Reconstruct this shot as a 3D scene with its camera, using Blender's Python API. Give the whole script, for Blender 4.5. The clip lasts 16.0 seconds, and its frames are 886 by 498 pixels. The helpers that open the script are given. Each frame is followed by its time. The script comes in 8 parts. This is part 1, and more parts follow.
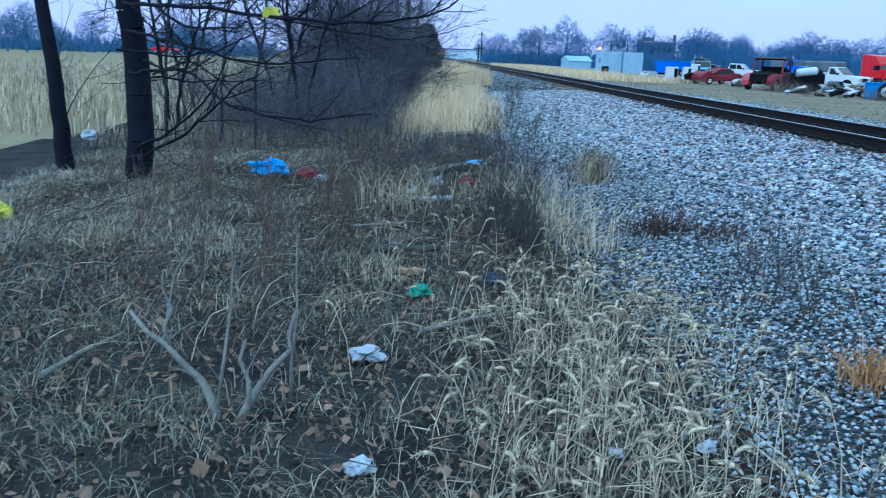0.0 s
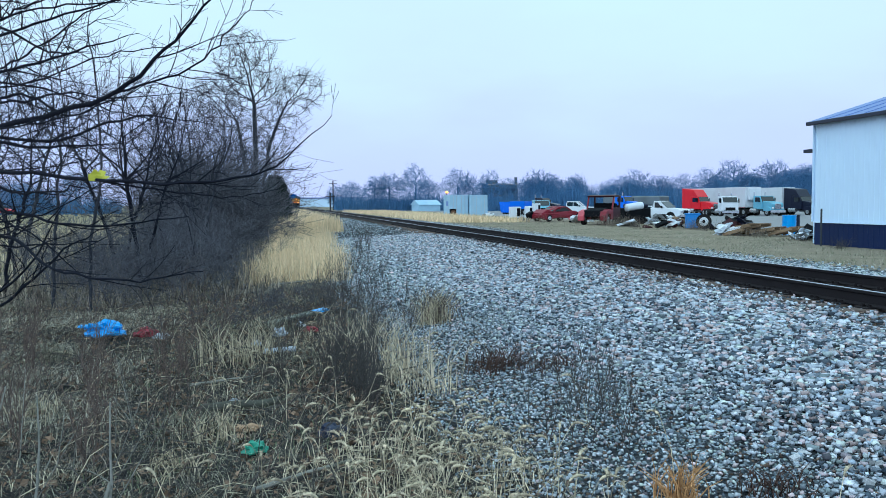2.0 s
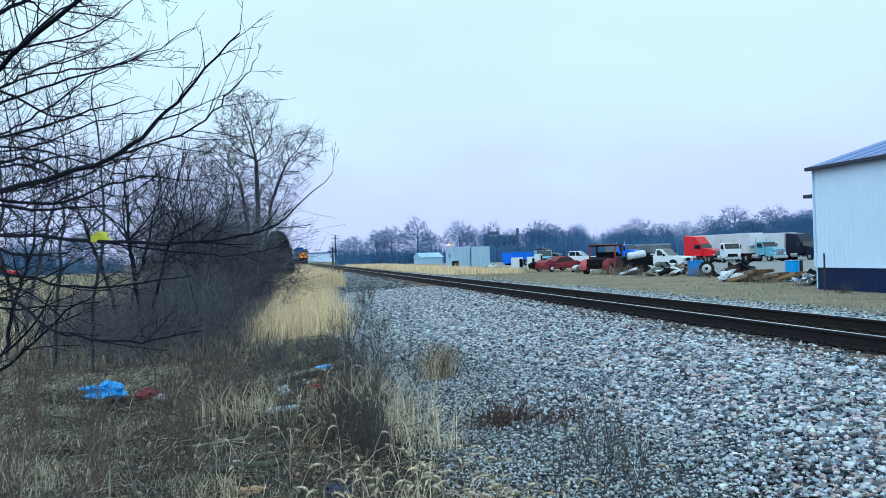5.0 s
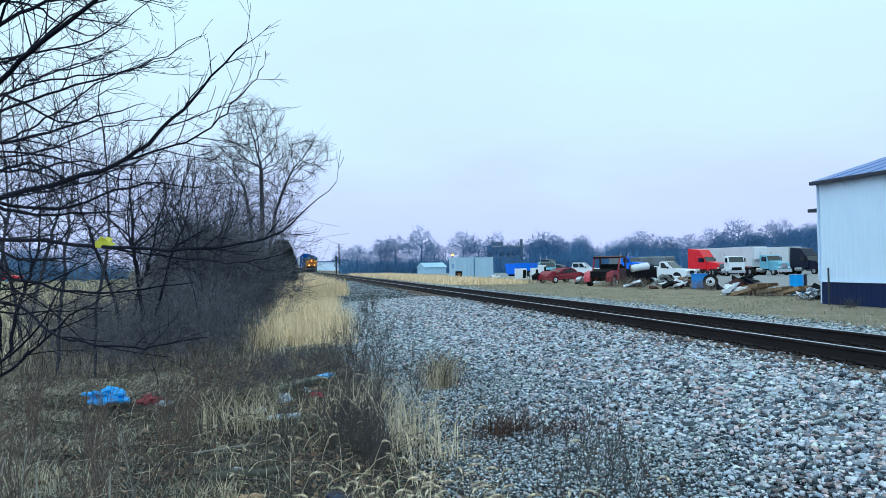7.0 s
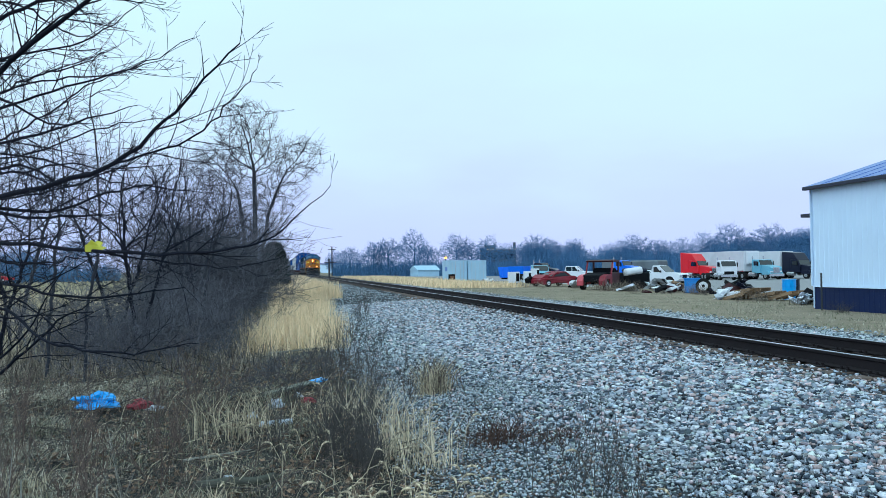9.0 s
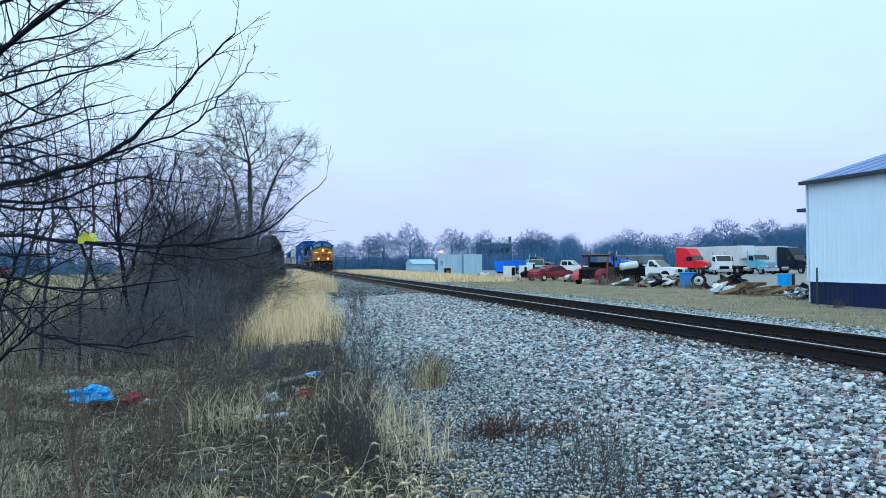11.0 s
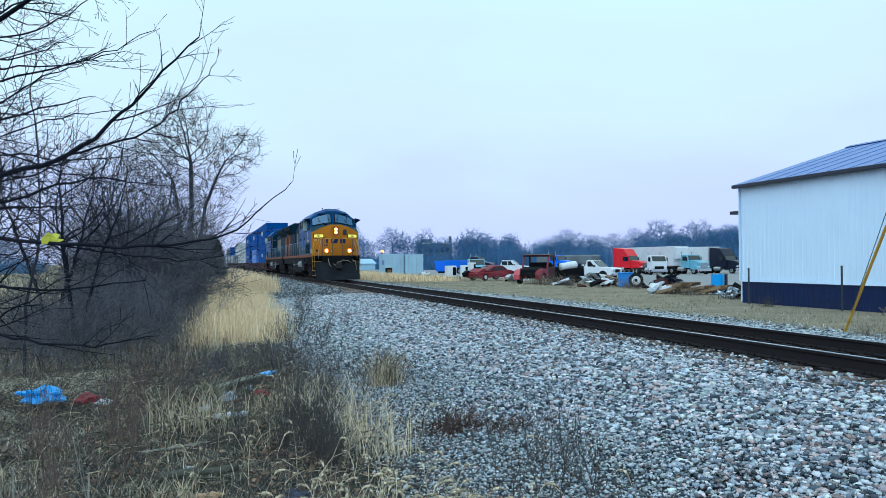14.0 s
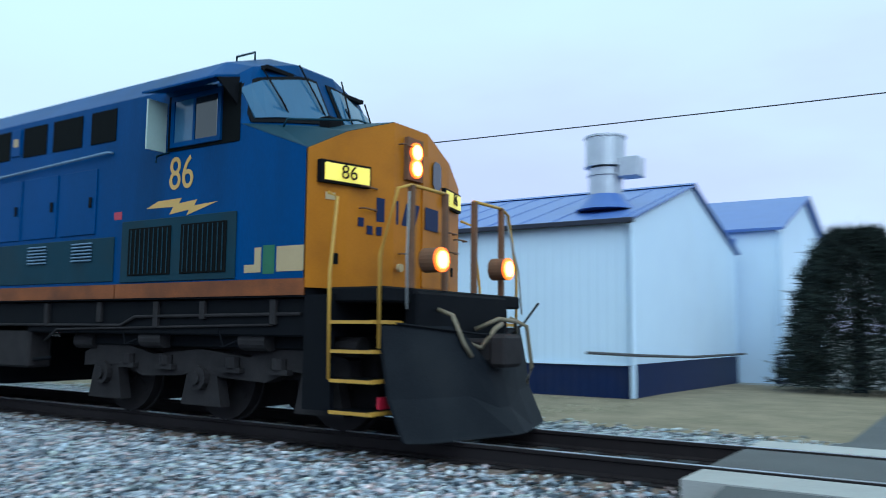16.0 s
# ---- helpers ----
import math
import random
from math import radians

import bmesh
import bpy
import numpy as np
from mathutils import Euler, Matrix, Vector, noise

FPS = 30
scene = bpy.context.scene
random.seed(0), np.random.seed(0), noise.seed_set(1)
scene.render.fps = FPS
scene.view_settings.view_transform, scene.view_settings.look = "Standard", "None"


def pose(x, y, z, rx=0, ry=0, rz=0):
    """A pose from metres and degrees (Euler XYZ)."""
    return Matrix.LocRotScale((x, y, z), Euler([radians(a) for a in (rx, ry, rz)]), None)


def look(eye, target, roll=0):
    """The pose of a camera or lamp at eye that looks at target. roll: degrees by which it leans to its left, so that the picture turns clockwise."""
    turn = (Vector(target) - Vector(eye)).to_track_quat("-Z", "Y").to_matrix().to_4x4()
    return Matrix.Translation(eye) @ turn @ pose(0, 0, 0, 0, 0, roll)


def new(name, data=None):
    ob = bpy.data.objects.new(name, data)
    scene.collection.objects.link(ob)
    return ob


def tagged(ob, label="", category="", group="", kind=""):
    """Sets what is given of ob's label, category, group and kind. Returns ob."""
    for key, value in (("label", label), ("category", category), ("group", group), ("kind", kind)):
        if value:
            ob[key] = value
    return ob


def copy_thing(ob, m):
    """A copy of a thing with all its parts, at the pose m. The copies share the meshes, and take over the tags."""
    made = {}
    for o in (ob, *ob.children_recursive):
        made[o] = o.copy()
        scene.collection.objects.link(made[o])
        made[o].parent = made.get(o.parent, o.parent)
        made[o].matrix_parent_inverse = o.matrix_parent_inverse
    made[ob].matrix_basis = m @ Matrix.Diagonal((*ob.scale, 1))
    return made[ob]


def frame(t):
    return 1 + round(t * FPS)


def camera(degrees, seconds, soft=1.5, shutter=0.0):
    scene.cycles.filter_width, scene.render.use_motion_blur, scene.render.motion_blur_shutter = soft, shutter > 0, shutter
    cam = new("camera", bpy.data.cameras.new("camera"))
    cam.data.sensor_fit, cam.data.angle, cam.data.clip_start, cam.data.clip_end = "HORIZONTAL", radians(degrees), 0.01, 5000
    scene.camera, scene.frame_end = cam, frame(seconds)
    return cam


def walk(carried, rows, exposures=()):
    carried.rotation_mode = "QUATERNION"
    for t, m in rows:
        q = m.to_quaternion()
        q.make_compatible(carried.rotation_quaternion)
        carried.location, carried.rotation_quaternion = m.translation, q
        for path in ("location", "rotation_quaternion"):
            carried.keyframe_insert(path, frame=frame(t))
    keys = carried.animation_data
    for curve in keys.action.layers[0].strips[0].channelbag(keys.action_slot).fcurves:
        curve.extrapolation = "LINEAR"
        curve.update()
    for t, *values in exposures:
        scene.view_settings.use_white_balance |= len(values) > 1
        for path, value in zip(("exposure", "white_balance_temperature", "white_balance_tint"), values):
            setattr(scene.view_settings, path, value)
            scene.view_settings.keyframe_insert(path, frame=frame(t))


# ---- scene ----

LENS = 56.86
cam = camera(LENS, 16.0, soft=0.8, shutter=0.15)


def held(x, y, z, yaw, pitch, roll):
    return pose(x, y, z, 90 + pitch, 0, yaw) @ pose(0, 0, 0, 0, 0, roll)


PATH = [
    (0, held(-0.173, 0.132, 1.540, -1.73, -13.31, 2.02)),
    (0.5, held(-0.082, 0.145, 1.571, -7.65, -9.29, 1.43)),
    (1, held(-0.020, 0.082, 1.583, -10.05, -6.71, 0.34)),
    (1.5, held(0.006, 0.001, 1.580, -11.12, -4.69, -0.14)),
    (2, held(0.005, -0.017, 1.592, -11.41, -3.18, -0.33)),
    (2.5, held(0.001, -0.016, 1.591, -11.28, -2.15, -0.64)),
    (3, held(0.004, -0.020, 1.595, -11.34, -1.56, -0.91)),
    (3.5, held(0.001, -0.001, 1.600, -11.51, -1.06, -1.23)),
    (4, held(0.011, -0.007, 1.604, -11.39, -0.40, -1.59)),
    (4.5, held(0.011, 0.002, 1.608, -11.36, 0.12, -1.61)),
    (7, held(0.013, -0.005, 1.602, -11.04, 1.19, -0.86)),
    (7.5, held(0.015, -0.007, 1.611, -11.07, 1.36, -0.72)),
    (8, held(0.012, -0.009, 1.612, -11.03, 1.49, -0.32)),
    (8.5, held(0.017, -0.005, 1.615, -10.96, 1.43, -0.11)),
    (9, held(0.014, 0.065, 1.626, -11.53, 1.38, -0.63)),
    (11.5, held(0.015, 0.125, 1.616, -11.93, 0.91, -0.50)),
    (12, held(0.016, 0.115, 1.623, -12.54, 1.25, -0.93)),
    (12.5, held(-0.001, 0.100, 1.624, -13.50, 1.53, -1.03)),
    (13, held(-0.029, 0.030, 1.630, -14.21, 1.29, -1.08)),
    (13.5, held(-0.096, -0.048, 1.627, -14.49, 0.51, -0.72)),
    (14, held(-0.228, -0.075, 1.631, -16.05, 0.90, -0.36)),
    (14.5, held(-0.329, -0.077, 1.621, -18.89, 1.25, -0.29)),
    (14.9, held(-0.339, -0.081, 1.624, -20.66, 1.36, 0.48)),
    (15, held(-0.346, -0.087, 1.619, -21.04, 1.51, 0.56)),
    (15.2, held(-0.337, -0.081, 1.626, -22.67, 1.58, 0.77)),
    (15.4, held(-0.338, -0.086, 1.621, -26.50, 2.07, 0.91)),
    (15.6, held(-0.329, -0.065, 1.620, -33.24, 2.78, 1.31)),
    (15.7, held(-0.321, -0.080, 1.627, -37.88, 3.29, 1.26)),
    (15.8, held(-0.282, -0.088, 1.634, -42.96, 3.95, 1.16)),
    (15.9, held(-0.227, -0.086, 1.638, -49.00, 4.87, 0.86)),
    (16, held(-0.229, -0.090, 1.639, -56.79, 5.69, 0.60)),
]
walk(cam, PATH, exposures=[(0, 0.0, 4850, 10), (1.0, 0.0, 5250, 10), (2.5, 0.0, 5850, 10), (16, 0.0, 5900, 10)])

# ---- light: an even overcast sky at dusk ----
world = bpy.data.worlds.new("overcast_sky")
scene.world = world
world.use_nodes = True
wn, wl = world.node_tree.nodes, world.node_tree.links
wn.clear()
w_out = wn.new("ShaderNodeOutputWorld")
w_mix = wn.new("ShaderNodeMixShader")
w_sky_bg, w_cloud_bg = wn.new("ShaderNodeBackground"), wn.new("ShaderNodeBackground")
w_sky = wn.new("ShaderNodeTexSky")
w_sky.sky_type, w_sky.sun_disc = "NISHITA", False
w_sky.sun_elevation, w_sky.sun_rotation = radians(47), radians(234)
w_sky_bg.inputs["Strength"].default_value = 0.10
w_coord, w_sep = wn.new("ShaderNodeTexCoord"), wn.new("ShaderNodeSeparateXYZ")
w_ramp, w_noise, w_add = wn.new("ShaderNodeValToRGB"), wn.new("ShaderNodeTexNoise"), wn.new("ShaderNodeMath")
w_map = wn.new("ShaderNodeMapping")
w_map.inputs["Scale"].default_value = (1.0, 1.0, 3.0)
w_noise.inputs["Scale"].default_value = 1.6
w_noise.inputs["Detail"].default_value = 5
w_sub = wn.new("ShaderNodeMath")
w_sub.operation = "MULTIPLY_ADD"
w_sub.inputs[1].default_value, w_sub.inputs[2].default_value = 0.62, -0.30
w_ramp.color_ramp.interpolation = "B_SPLINE"
cr = w_ramp.color_ramp.elements
cr[0].position, cr[0].color = 0.0, (0.60, 0.69, 1.0, 1)
cr[1].position, cr[1].color = 0.46, (0.71, 0.985, 1.13, 1)
for at_, col in ((0.10, (0.60, 0.69, 1.02, 1)), (0.23, (0.675, 0.825, 1.08, 1))):
    cr.new(at_).color = col
wl.new(w_coord.outputs["Generated"], w_sep.inputs[0])
wl.new(w_coord.outputs["Generated"], w_map.inputs[0])
wl.new(w_map.outputs[0], w_noise.inputs["Vector"])
wl.new(w_noise.outputs["Fac"], w_sub.inputs[0])
wl.new(w_sep.outputs["Z"], w_add.inputs[0])
wl.new(w_sub.outputs[0], w_add.inputs[1])
wl.new(w_add.outputs[0], w_ramp.inputs[0])
wl.new(w_ramp.outputs[0], w_cloud_bg.inputs[0])
wl.new(w_sky.outputs[0], w_sky_bg.inputs[0])
w_mix.inputs[0].default_value = 0.94
wl.new(w_sky_bg.outputs[0], w_mix.inputs[1])
wl.new(w_cloud_bg.outputs[0], w_mix.inputs[2])
wl.new(w_mix.outputs[0], w_out.inputs[0])
w_cloud_bg.inputs["Strength"].default_value = 1.08

sun = new("sun", bpy.data.lights.new("sun", "SUN"))
sun.data.energy, sun.data.angle, sun.data.color = 1.3, radians(60), (0.80, 0.94, 1.0)
sun.matrix_world = look((-30, -22, 40), (0, 10, 0))
scene.view_settings.exposure = 0.0


# ---- materials ----
def material(name, base, second=None, scale=6.0, rough=0.7, metal=0.0, bump=0.2, spread=0.5, fine=60.0, emit=0.0, per_piece=0.0, per_island=0.0,
             stretch=(1, 1, 1), grime=0.0, grime_col=(0.03, 0.028, 0.025), gloss=0.5):
    """A painted, earthy or woven surface: two colours mixed by coarse and fine noise, with bump, grime and variation from piece to piece."""
    m = bpy.data.materials.new(name)
    m.use_nodes = True
    n, l = m.node_tree.nodes, m.node_tree.links
    b = n["Principled BSDF"]
    second = second or tuple(c * 0.6 for c in base)
    co, mp = n.new("ShaderNodeTexCoord"), n.new("ShaderNodeMapping")
    mp.inputs["Scale"].default_value = stretch
    l.new(co.outputs["Object"], mp.inputs[0])
    big, small = n.new("ShaderNodeTexNoise"), n.new("ShaderNodeTexNoise")
    for tex, s, d in ((big, scale, 4), (small, fine, 3)):
        tex.inputs["Scale"].default_value, tex.inputs["Detail"].default_value = s, d
        l.new(mp.outputs[0], tex.inputs["Vector"])
    avg = n.new("ShaderNodeMath")
    avg.operation = "MULTIPLY_ADD"
    avg.inputs[1].default_value = 0.45
    half = n.new("ShaderNodeMath")
    half.operation = "MULTIPLY"
    half.inputs[1].default_value = 0.55
    l.new(big.outputs["Fac"], half.inputs[0])
    l.new(small.outputs["Fac"], avg.inputs[0])
    l.new(half.outputs[0], avg.inputs[2])
    ramp = n.new("ShaderNodeMapRange")
    ramp.inputs["From Min"].default_value, ramp.inputs["From Max"].default_value = 0.5 - spread / 2, 0.5 + spread / 2
    l.new(avg.outputs[0], ramp.inputs["Value"])
    mix = n.new("ShaderNodeMix")
    mix.data_type = "RGBA"
    mix.inputs[6].default_value, mix.inputs[7].default_value = (*base, 1), (*second, 1)
    l.new(ramp.outputs[0], mix.inputs[0])
    col = mix.outputs[2]
    if grime:
        gn, gr, gm = n.new("ShaderNodeTexNoise"), n.new("ShaderNodeMapRange"), n.new("ShaderNodeMix")
        gn.inputs["Scale"].default_value, gn.inputs["Detail"].default_value = scale * 0.6, 8
        gm.data_type = "RGBA"
        gm.inputs[7].default_value = (*grime_col, 1)
        gr.inputs["From Min"].default_value, gr.inputs["From Max"].default_value, gr.inputs["To Max"].default_value = 0.45, 0.75, grime
        l.new(mp.outputs[0], gn.inputs["Vector"])
        l.new(gn.outputs["Fac"], gr.inputs["Value"])
        l.new(gr.outputs[0], gm.inputs[0])
        l.new(col, gm.inputs[6])
        col = gm.outputs[2]
    if per_piece or per_island:
        hsv, mr = n.new("ShaderNodeHueSaturation"), n.new("ShaderNodeMapRange")
        k = per_piece or per_island
        mr.inputs["To Min"].default_value, mr.inputs["To Max"].default_value = 1 - k, 1 + k
        src = n.new("ShaderNodeObjectInfo").outputs["Random"] if per_piece else n.new("ShaderNodeNewGeometry").outputs["Random Per Island"]
        l.new(src, mr.inputs["Value"])
        l.new(mr.outputs[0], hsv.inputs["Value"])
        l.new(col, hsv.inputs["Color"])
        col = hsv.outputs[0]
    l.new(col, b.inputs["Base Color"])
    b.inputs["Roughness"].default_value, b.inputs["Metallic"].default_value = rough, metal
    b.inputs["Specular IOR Level"].default_value = gloss
    if bump:
        bp = n.new("ShaderNodeBump")
        bp.inputs["Strength"].default_value, bp.inputs["Distance"].default_value = bump, 0.02
        l.new(avg.outputs[0], bp.inputs["Height"])
        l.new(bp.outputs[0], b.inputs["Normal"])
    if emit:
        l.new(col, b.inputs["Emission Color"])
        b.inputs["Emission Strength"].default_value = emit
    return m


def stone_material(name, tones, pink=0.12, soil=(0.16, 0.14, 0.11)):
    """Broken stone: each piece takes its tone from a scale of greys, some pinkish or greenish, with dusty mottling."""
    m = bpy.data.materials.new(name)
    m.use_nodes = True
    n, l = m.node_tree.nodes, m.node_tree.links
    b = n["Principled BSDF"]
    geo, ramp = n.new("ShaderNodeNewGeometry"), n.new("ShaderNodeValToRGB")
    el = ramp.color_ramp.elements
    el[0].position, el[0].color = 0.0, (*tones[0], 1)
    el[1].position, el[1].color = 1.0, (*tones[-1], 1)
    for k, c in enumerate(tones[1:-1]):
        el.new((k + 1) / (len(tones) - 1)).color = (*c, 1)
    l.new(geo.outputs["Random Per Island"], ramp.inputs[0])
    white = n.new("ShaderNodeTexWhiteNoise")
    white.noise_dimensions = "1D"
    l.new(geo.outputs["Random Per Island"], white.inputs["W"])
    odd = n.new("ShaderNodeValToRGB")
    odd.color_ramp.interpolation = "CONSTANT"
    oe = odd.color_ramp.elements
    oe[0].position, oe[0].color = 0.0, (1.0, 1.0, 1.0, 1)
    oe[1].position, oe[1].color = 1 - pink, (1.22, 0.93, 0.88, 1)
    oe.new(0.62).color = (0.90, 1.0, 1.06, 1)
    oe.new(0.76).color = (0.96, 1.02, 0.90, 1)
    l.new(white.outputs["Value"], odd.inputs[0])
    tint = n.new("ShaderNodeMix")
    tint.data_type, tint.blend_type = "RGBA", "MULTIPLY"
    tint.inputs[0].default_value = 1.0
    l.new(ramp.outputs[0], tint.inputs[6])
    l.new(odd.outputs[0], tint.inputs[7])
    co, grain, span, dust = n.new("ShaderNodeTexCoord"), n.new("ShaderNodeTexNoise"), n.new("ShaderNodeMapRange"), n.new("ShaderNodeMix")
    grain.inputs["Scale"].default_value, grain.inputs["Detail"].default_value = 38, 5
    l.new(co.outputs["Object"], grain.inputs["Vector"])
    span.inputs["From Min"].default_value, span.inputs["From Max"].default_value, span.inputs["To Max"].default_value = 0.48, 0.72, 0.38
    l.new(grain.outputs["Fac"], span.inputs["Value"])
    dust.data_type = "RGBA"
    dust.inputs[7].default_value = (*soil, 1)
    l.new(span.outputs[0], dust.inputs[0])
    l.new(tint.outputs[2], dust.inputs[6])
    l.new(dust.outputs[2], b.inputs["Base Color"])
    b.inputs["Roughness"].default_value, b.inputs["Specular IOR Level"].default_value = 0.85, 0.25
    bp = n.new("ShaderNodeBump")
    bp.inputs["Strength"].default_value, bp.inputs["Distance"].default_value = 0.6, 0.01
    l.new(grain.outputs["Fac"], bp.inputs["Height"])
    l.new(bp.outputs[0], b.inputs["Normal"])
    return m


M = {}
# earth and litter, darkened in colour for the shade between grass stems
M["earth"] = material("earth_litter_gap_shade", (0.055, 0.052, 0.050), (0.010, 0.010, 0.012), 2.2, 0.95, bump=0.8, fine=30, spread=0.35, gloss=0.1)
M["field"] = material("dry_field_grass", (0.36, 0.295, 0.18), (0.20, 0.17, 0.10), 0.6, 0.95, bump=0.6, fine=9, gloss=0.1)
M["verge"] = material("mown_dry_grass", (0.33, 0.265, 0.19), (0.15, 0.135, 0.095), 1.1, 0.95, bump=0.7, fine=14, gloss=0.1)
# bed under the loose stones; its near-black colour paints the shade between them
M["gravel"] = material("limestone_bed_gap_shade", (0.075, 0.082, 0.092), (0.018, 0.020, 0.024), 2.0, 0.95, bump=1.0, fine=24, spread=0.3, gloss=0.1)
M["stone"] = stone_material("crushed_limestone", [(0.022, 0.031, 0.044), (0.085, 0.108, 0.14), (0.26, 0.30, 0.36), (0.45, 0.49, 0.56), (0.57, 0.60, 0.67), (0.80, 0.825, 0.88)], 0.10, (0.12, 0.122, 0.118))
M["stone_piece"] = material("crushed_limestone_piece", (0.52, 0.52, 0.54), (0.22, 0.23, 0.245), 9, 0.9, bump=0.5, fine=60, per_piece=0.6, gloss=0.2)
M["rail"] = material("rusty_rail_steel", (0.020, 0.015, 0.016), (0.012, 0.010, 0.012), 4, 0.7, 0.0, bump=0.3, gloss=0.2)
M["rail_top"] = material("polished_rail_head", (0.75, 0.76, 0.8), (0.6, 0.6, 0.64), 5, 0.28, 1.0, bump=0.05)
M["tie"] = material("weathered_creosoted_oak", (0.19, 0.135, 0.11), (0.08, 0.062, 0.055), 5, 0.9, bump=0.7, fine=50, stretch=(1, 6, 6), per_piece=0.35)
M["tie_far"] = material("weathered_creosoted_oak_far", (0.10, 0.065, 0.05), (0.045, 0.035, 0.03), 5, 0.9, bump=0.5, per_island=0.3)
M["rust"] = material("rust_dust", (0.22, 0.10, 0.05), (0.10, 0.06, 0.04), 8, 0.9, bump=0.5)
M["siding"] = material("white_steel_siding", (0.68, 0.84, 1.0), (0.63, 0.79, 0.98), 1.2, 0.45, bump=0.05, grime=0.10, grime_col=(0.46, 0.54, 0.66), gloss=0.3)
M["siding_blue"] = material("navy_steel_siding", (0.008, 0.022, 0.085), (0.006, 0.015, 0.06), 2, 0.55, bump=0.1, grime=0.3, grime_col=(0.03, 0.03, 0.04), gloss=0.2)
M["roof"] = material("blue_steel_roof", (0.085, 0.175, 0.48), (0.07, 0.145, 0.40), 1.5, 0.38, 0.0, bump=0.06, gloss=0.5)
M["trim"] = material("dark_blue_trim", (0.02, 0.025, 0.05), None, 4, 0.5, bump=0.05)
M["paint_blue"] = material("navy_locomotive_paint", (0.0008, 0.068, 0.245), (0.0006, 0.046, 0.16), 1.4, 0.42, bump=0.05, stretch=(1, 1, 0.22), grime=0.55, grime_col=(0.004, 0.024, 0.046), gloss=0.06)
M["paint_grey"] = material("blue_grey_dusty_paint", (0.012, 0.050, 0.078), (0.008, 0.036, 0.055), 2.0, 0.5, bump=0.06, grime=0.45, grime_col=(0.024, 0.034, 0.036), gloss=0.06)
M["paint_yellow"] = material("golden_yellow_locomotive_paint", (0.55, 0.195, 0.011), (0.42, 0.14, 0.009), 2.0, 0.42, bump=0.05, grime=0.45, grime_col=(0.13, 0.05, 0.014), gloss=0.15)
M["sill_orange"] = material("faded_orange_sill_stripe", (0.32, 0.10, 0.035), (0.13, 0.048, 0.026), 2.5, 0.65, bump=0.1, grime=0.8, grime_col=(0.045, 0.026, 0.022), gloss=0.15)
M["handrail"] = material("yellow_handrail", (0.62, 0.35, 0.05), (0.45, 0.24, 0.04), 5, 0.5, bump=0.1)
M["cream"] = material("cream_sticker", (0.52, 0.39, 0.22), (0.42, 0.31, 0.17), 3, 0.6, bump=0.05)
M["black"] = material("sooty_black_steel", (0.004, 0.005, 0.008), (0.007, 0.008, 0.010), 3, 0.7, 0.0, bump=0.2, gloss=0.08)
M["truck_grey"] = material("dusty_cast_steel", (0.040, 0.036, 0.038), (0.016, 0.015, 0.017), 4, 0.8, 0.0, bump=0.3, gloss=0.12)
M["mesh_dark"] = material("dark_grille", (0.005, 0.007, 0.008), None, 6, 0.85, bump=0.3, gloss=0.1)
# the blue base colour carries the sky reflected in the glass
M["loco_glass"] = material("sky_tinted_cab_glass", (0.035, 0.13, 0.25), (0.028, 0.10, 0.20), 2, 0.10, bump=0.02, gloss=0.5)
M["dark_glass"] = material("dark_window_glass", (0.015, 0.02, 0.025), None, 2, 0.06, bump=0.0, gloss=0.8)
M["light_warm"] = material("lit_headlamp", (1.0, 0.22, 0.03), (1.0, 0.20, 0.026), 1, 0.3, bump=0, emit=30)
# emissive orange for rings that imitate the halo round lit lamps
M["light_halo"] = material("orange_lamp_halo", (1.0, 0.16, 0.012), (0.9, 0.13, 0.010), 6, 0.3, bump=0, emit=2.4)
M["green_sticker"] = material("green_sticker", (0.02, 0.16, 0.08), None, 4, 0.6, bump=0.03)
M["light_board"] = material("lit_number_board", (0.85, 0.72, 0.12), (0.8, 0.66, 0.10), 2, 0.4, bump=0, emit=0.7)
M["light_sodium"] = material("lit_yard_lamp", (1.0, 0.40, 0.05), None, 1, 0.4, bump=0, emit=6)
M["red_lens"] = material("red_reflector", (0.5, 0.02, 0.05), (0.35, 0.01, 0.03), 4, 0.3, bump=0)
M["yard"] = material("compacted_yard_gravel", (0.30, 0.30, 0.31), (0.19, 0.19, 0.19), 0.8, 0.95, bump=0.5, fine=12)
M["cabinet_blue"] = material("blue_enamelled_cabinet", (0.035, 0.26, 0.70), (0.03, 0.205, 0.58), 2, 0.5, bump=0.05, grime=0.2, grime_col=(0.05, 0.12, 0.26), gloss=0.2)
M["galv"] = material("galvanised_steel", (0.55, 0.60, 0.66), (0.42, 0.46, 0.52), 5, 0.35, 0.7, bump=0.08)
M["pole_wood"] = material("weathered_pole_wood", (0.115, 0.125, 0.095), (0.07, 0.075, 0.06), 3, 0.9, bump=0.6, fine=40, stretch=(6, 6, 0.6))
M["guard_yellow"] = material("yellow_plastic_guard", (0.62, 0.36, 0.04), (0.5, 0.28, 0.03), 3, 0.5, bump=0.05)
M["wire"] = material("dull_steel_wire", (0.09, 0.09, 0.10), None, 4, 0.6, 0.3, bump=0)
M["concrete"] = material("worn_concrete", (0.42, 0.42, 0.41), (0.30, 0.30, 0.30), 2, 0.9, bump=0.4, fine=40, per_piece=0.1)
M["asphalt"] = material("grey_asphalt", (0.10, 0.105, 0.11), (0.065, 0.068, 0.072), 2, 0.9, bump=0.5, fine=80)
M["post_steel"] = material("thin_dark_steel", (0.05, 0.06, 0.07), None, 4, 0.7, 0.3, bump=0.2)
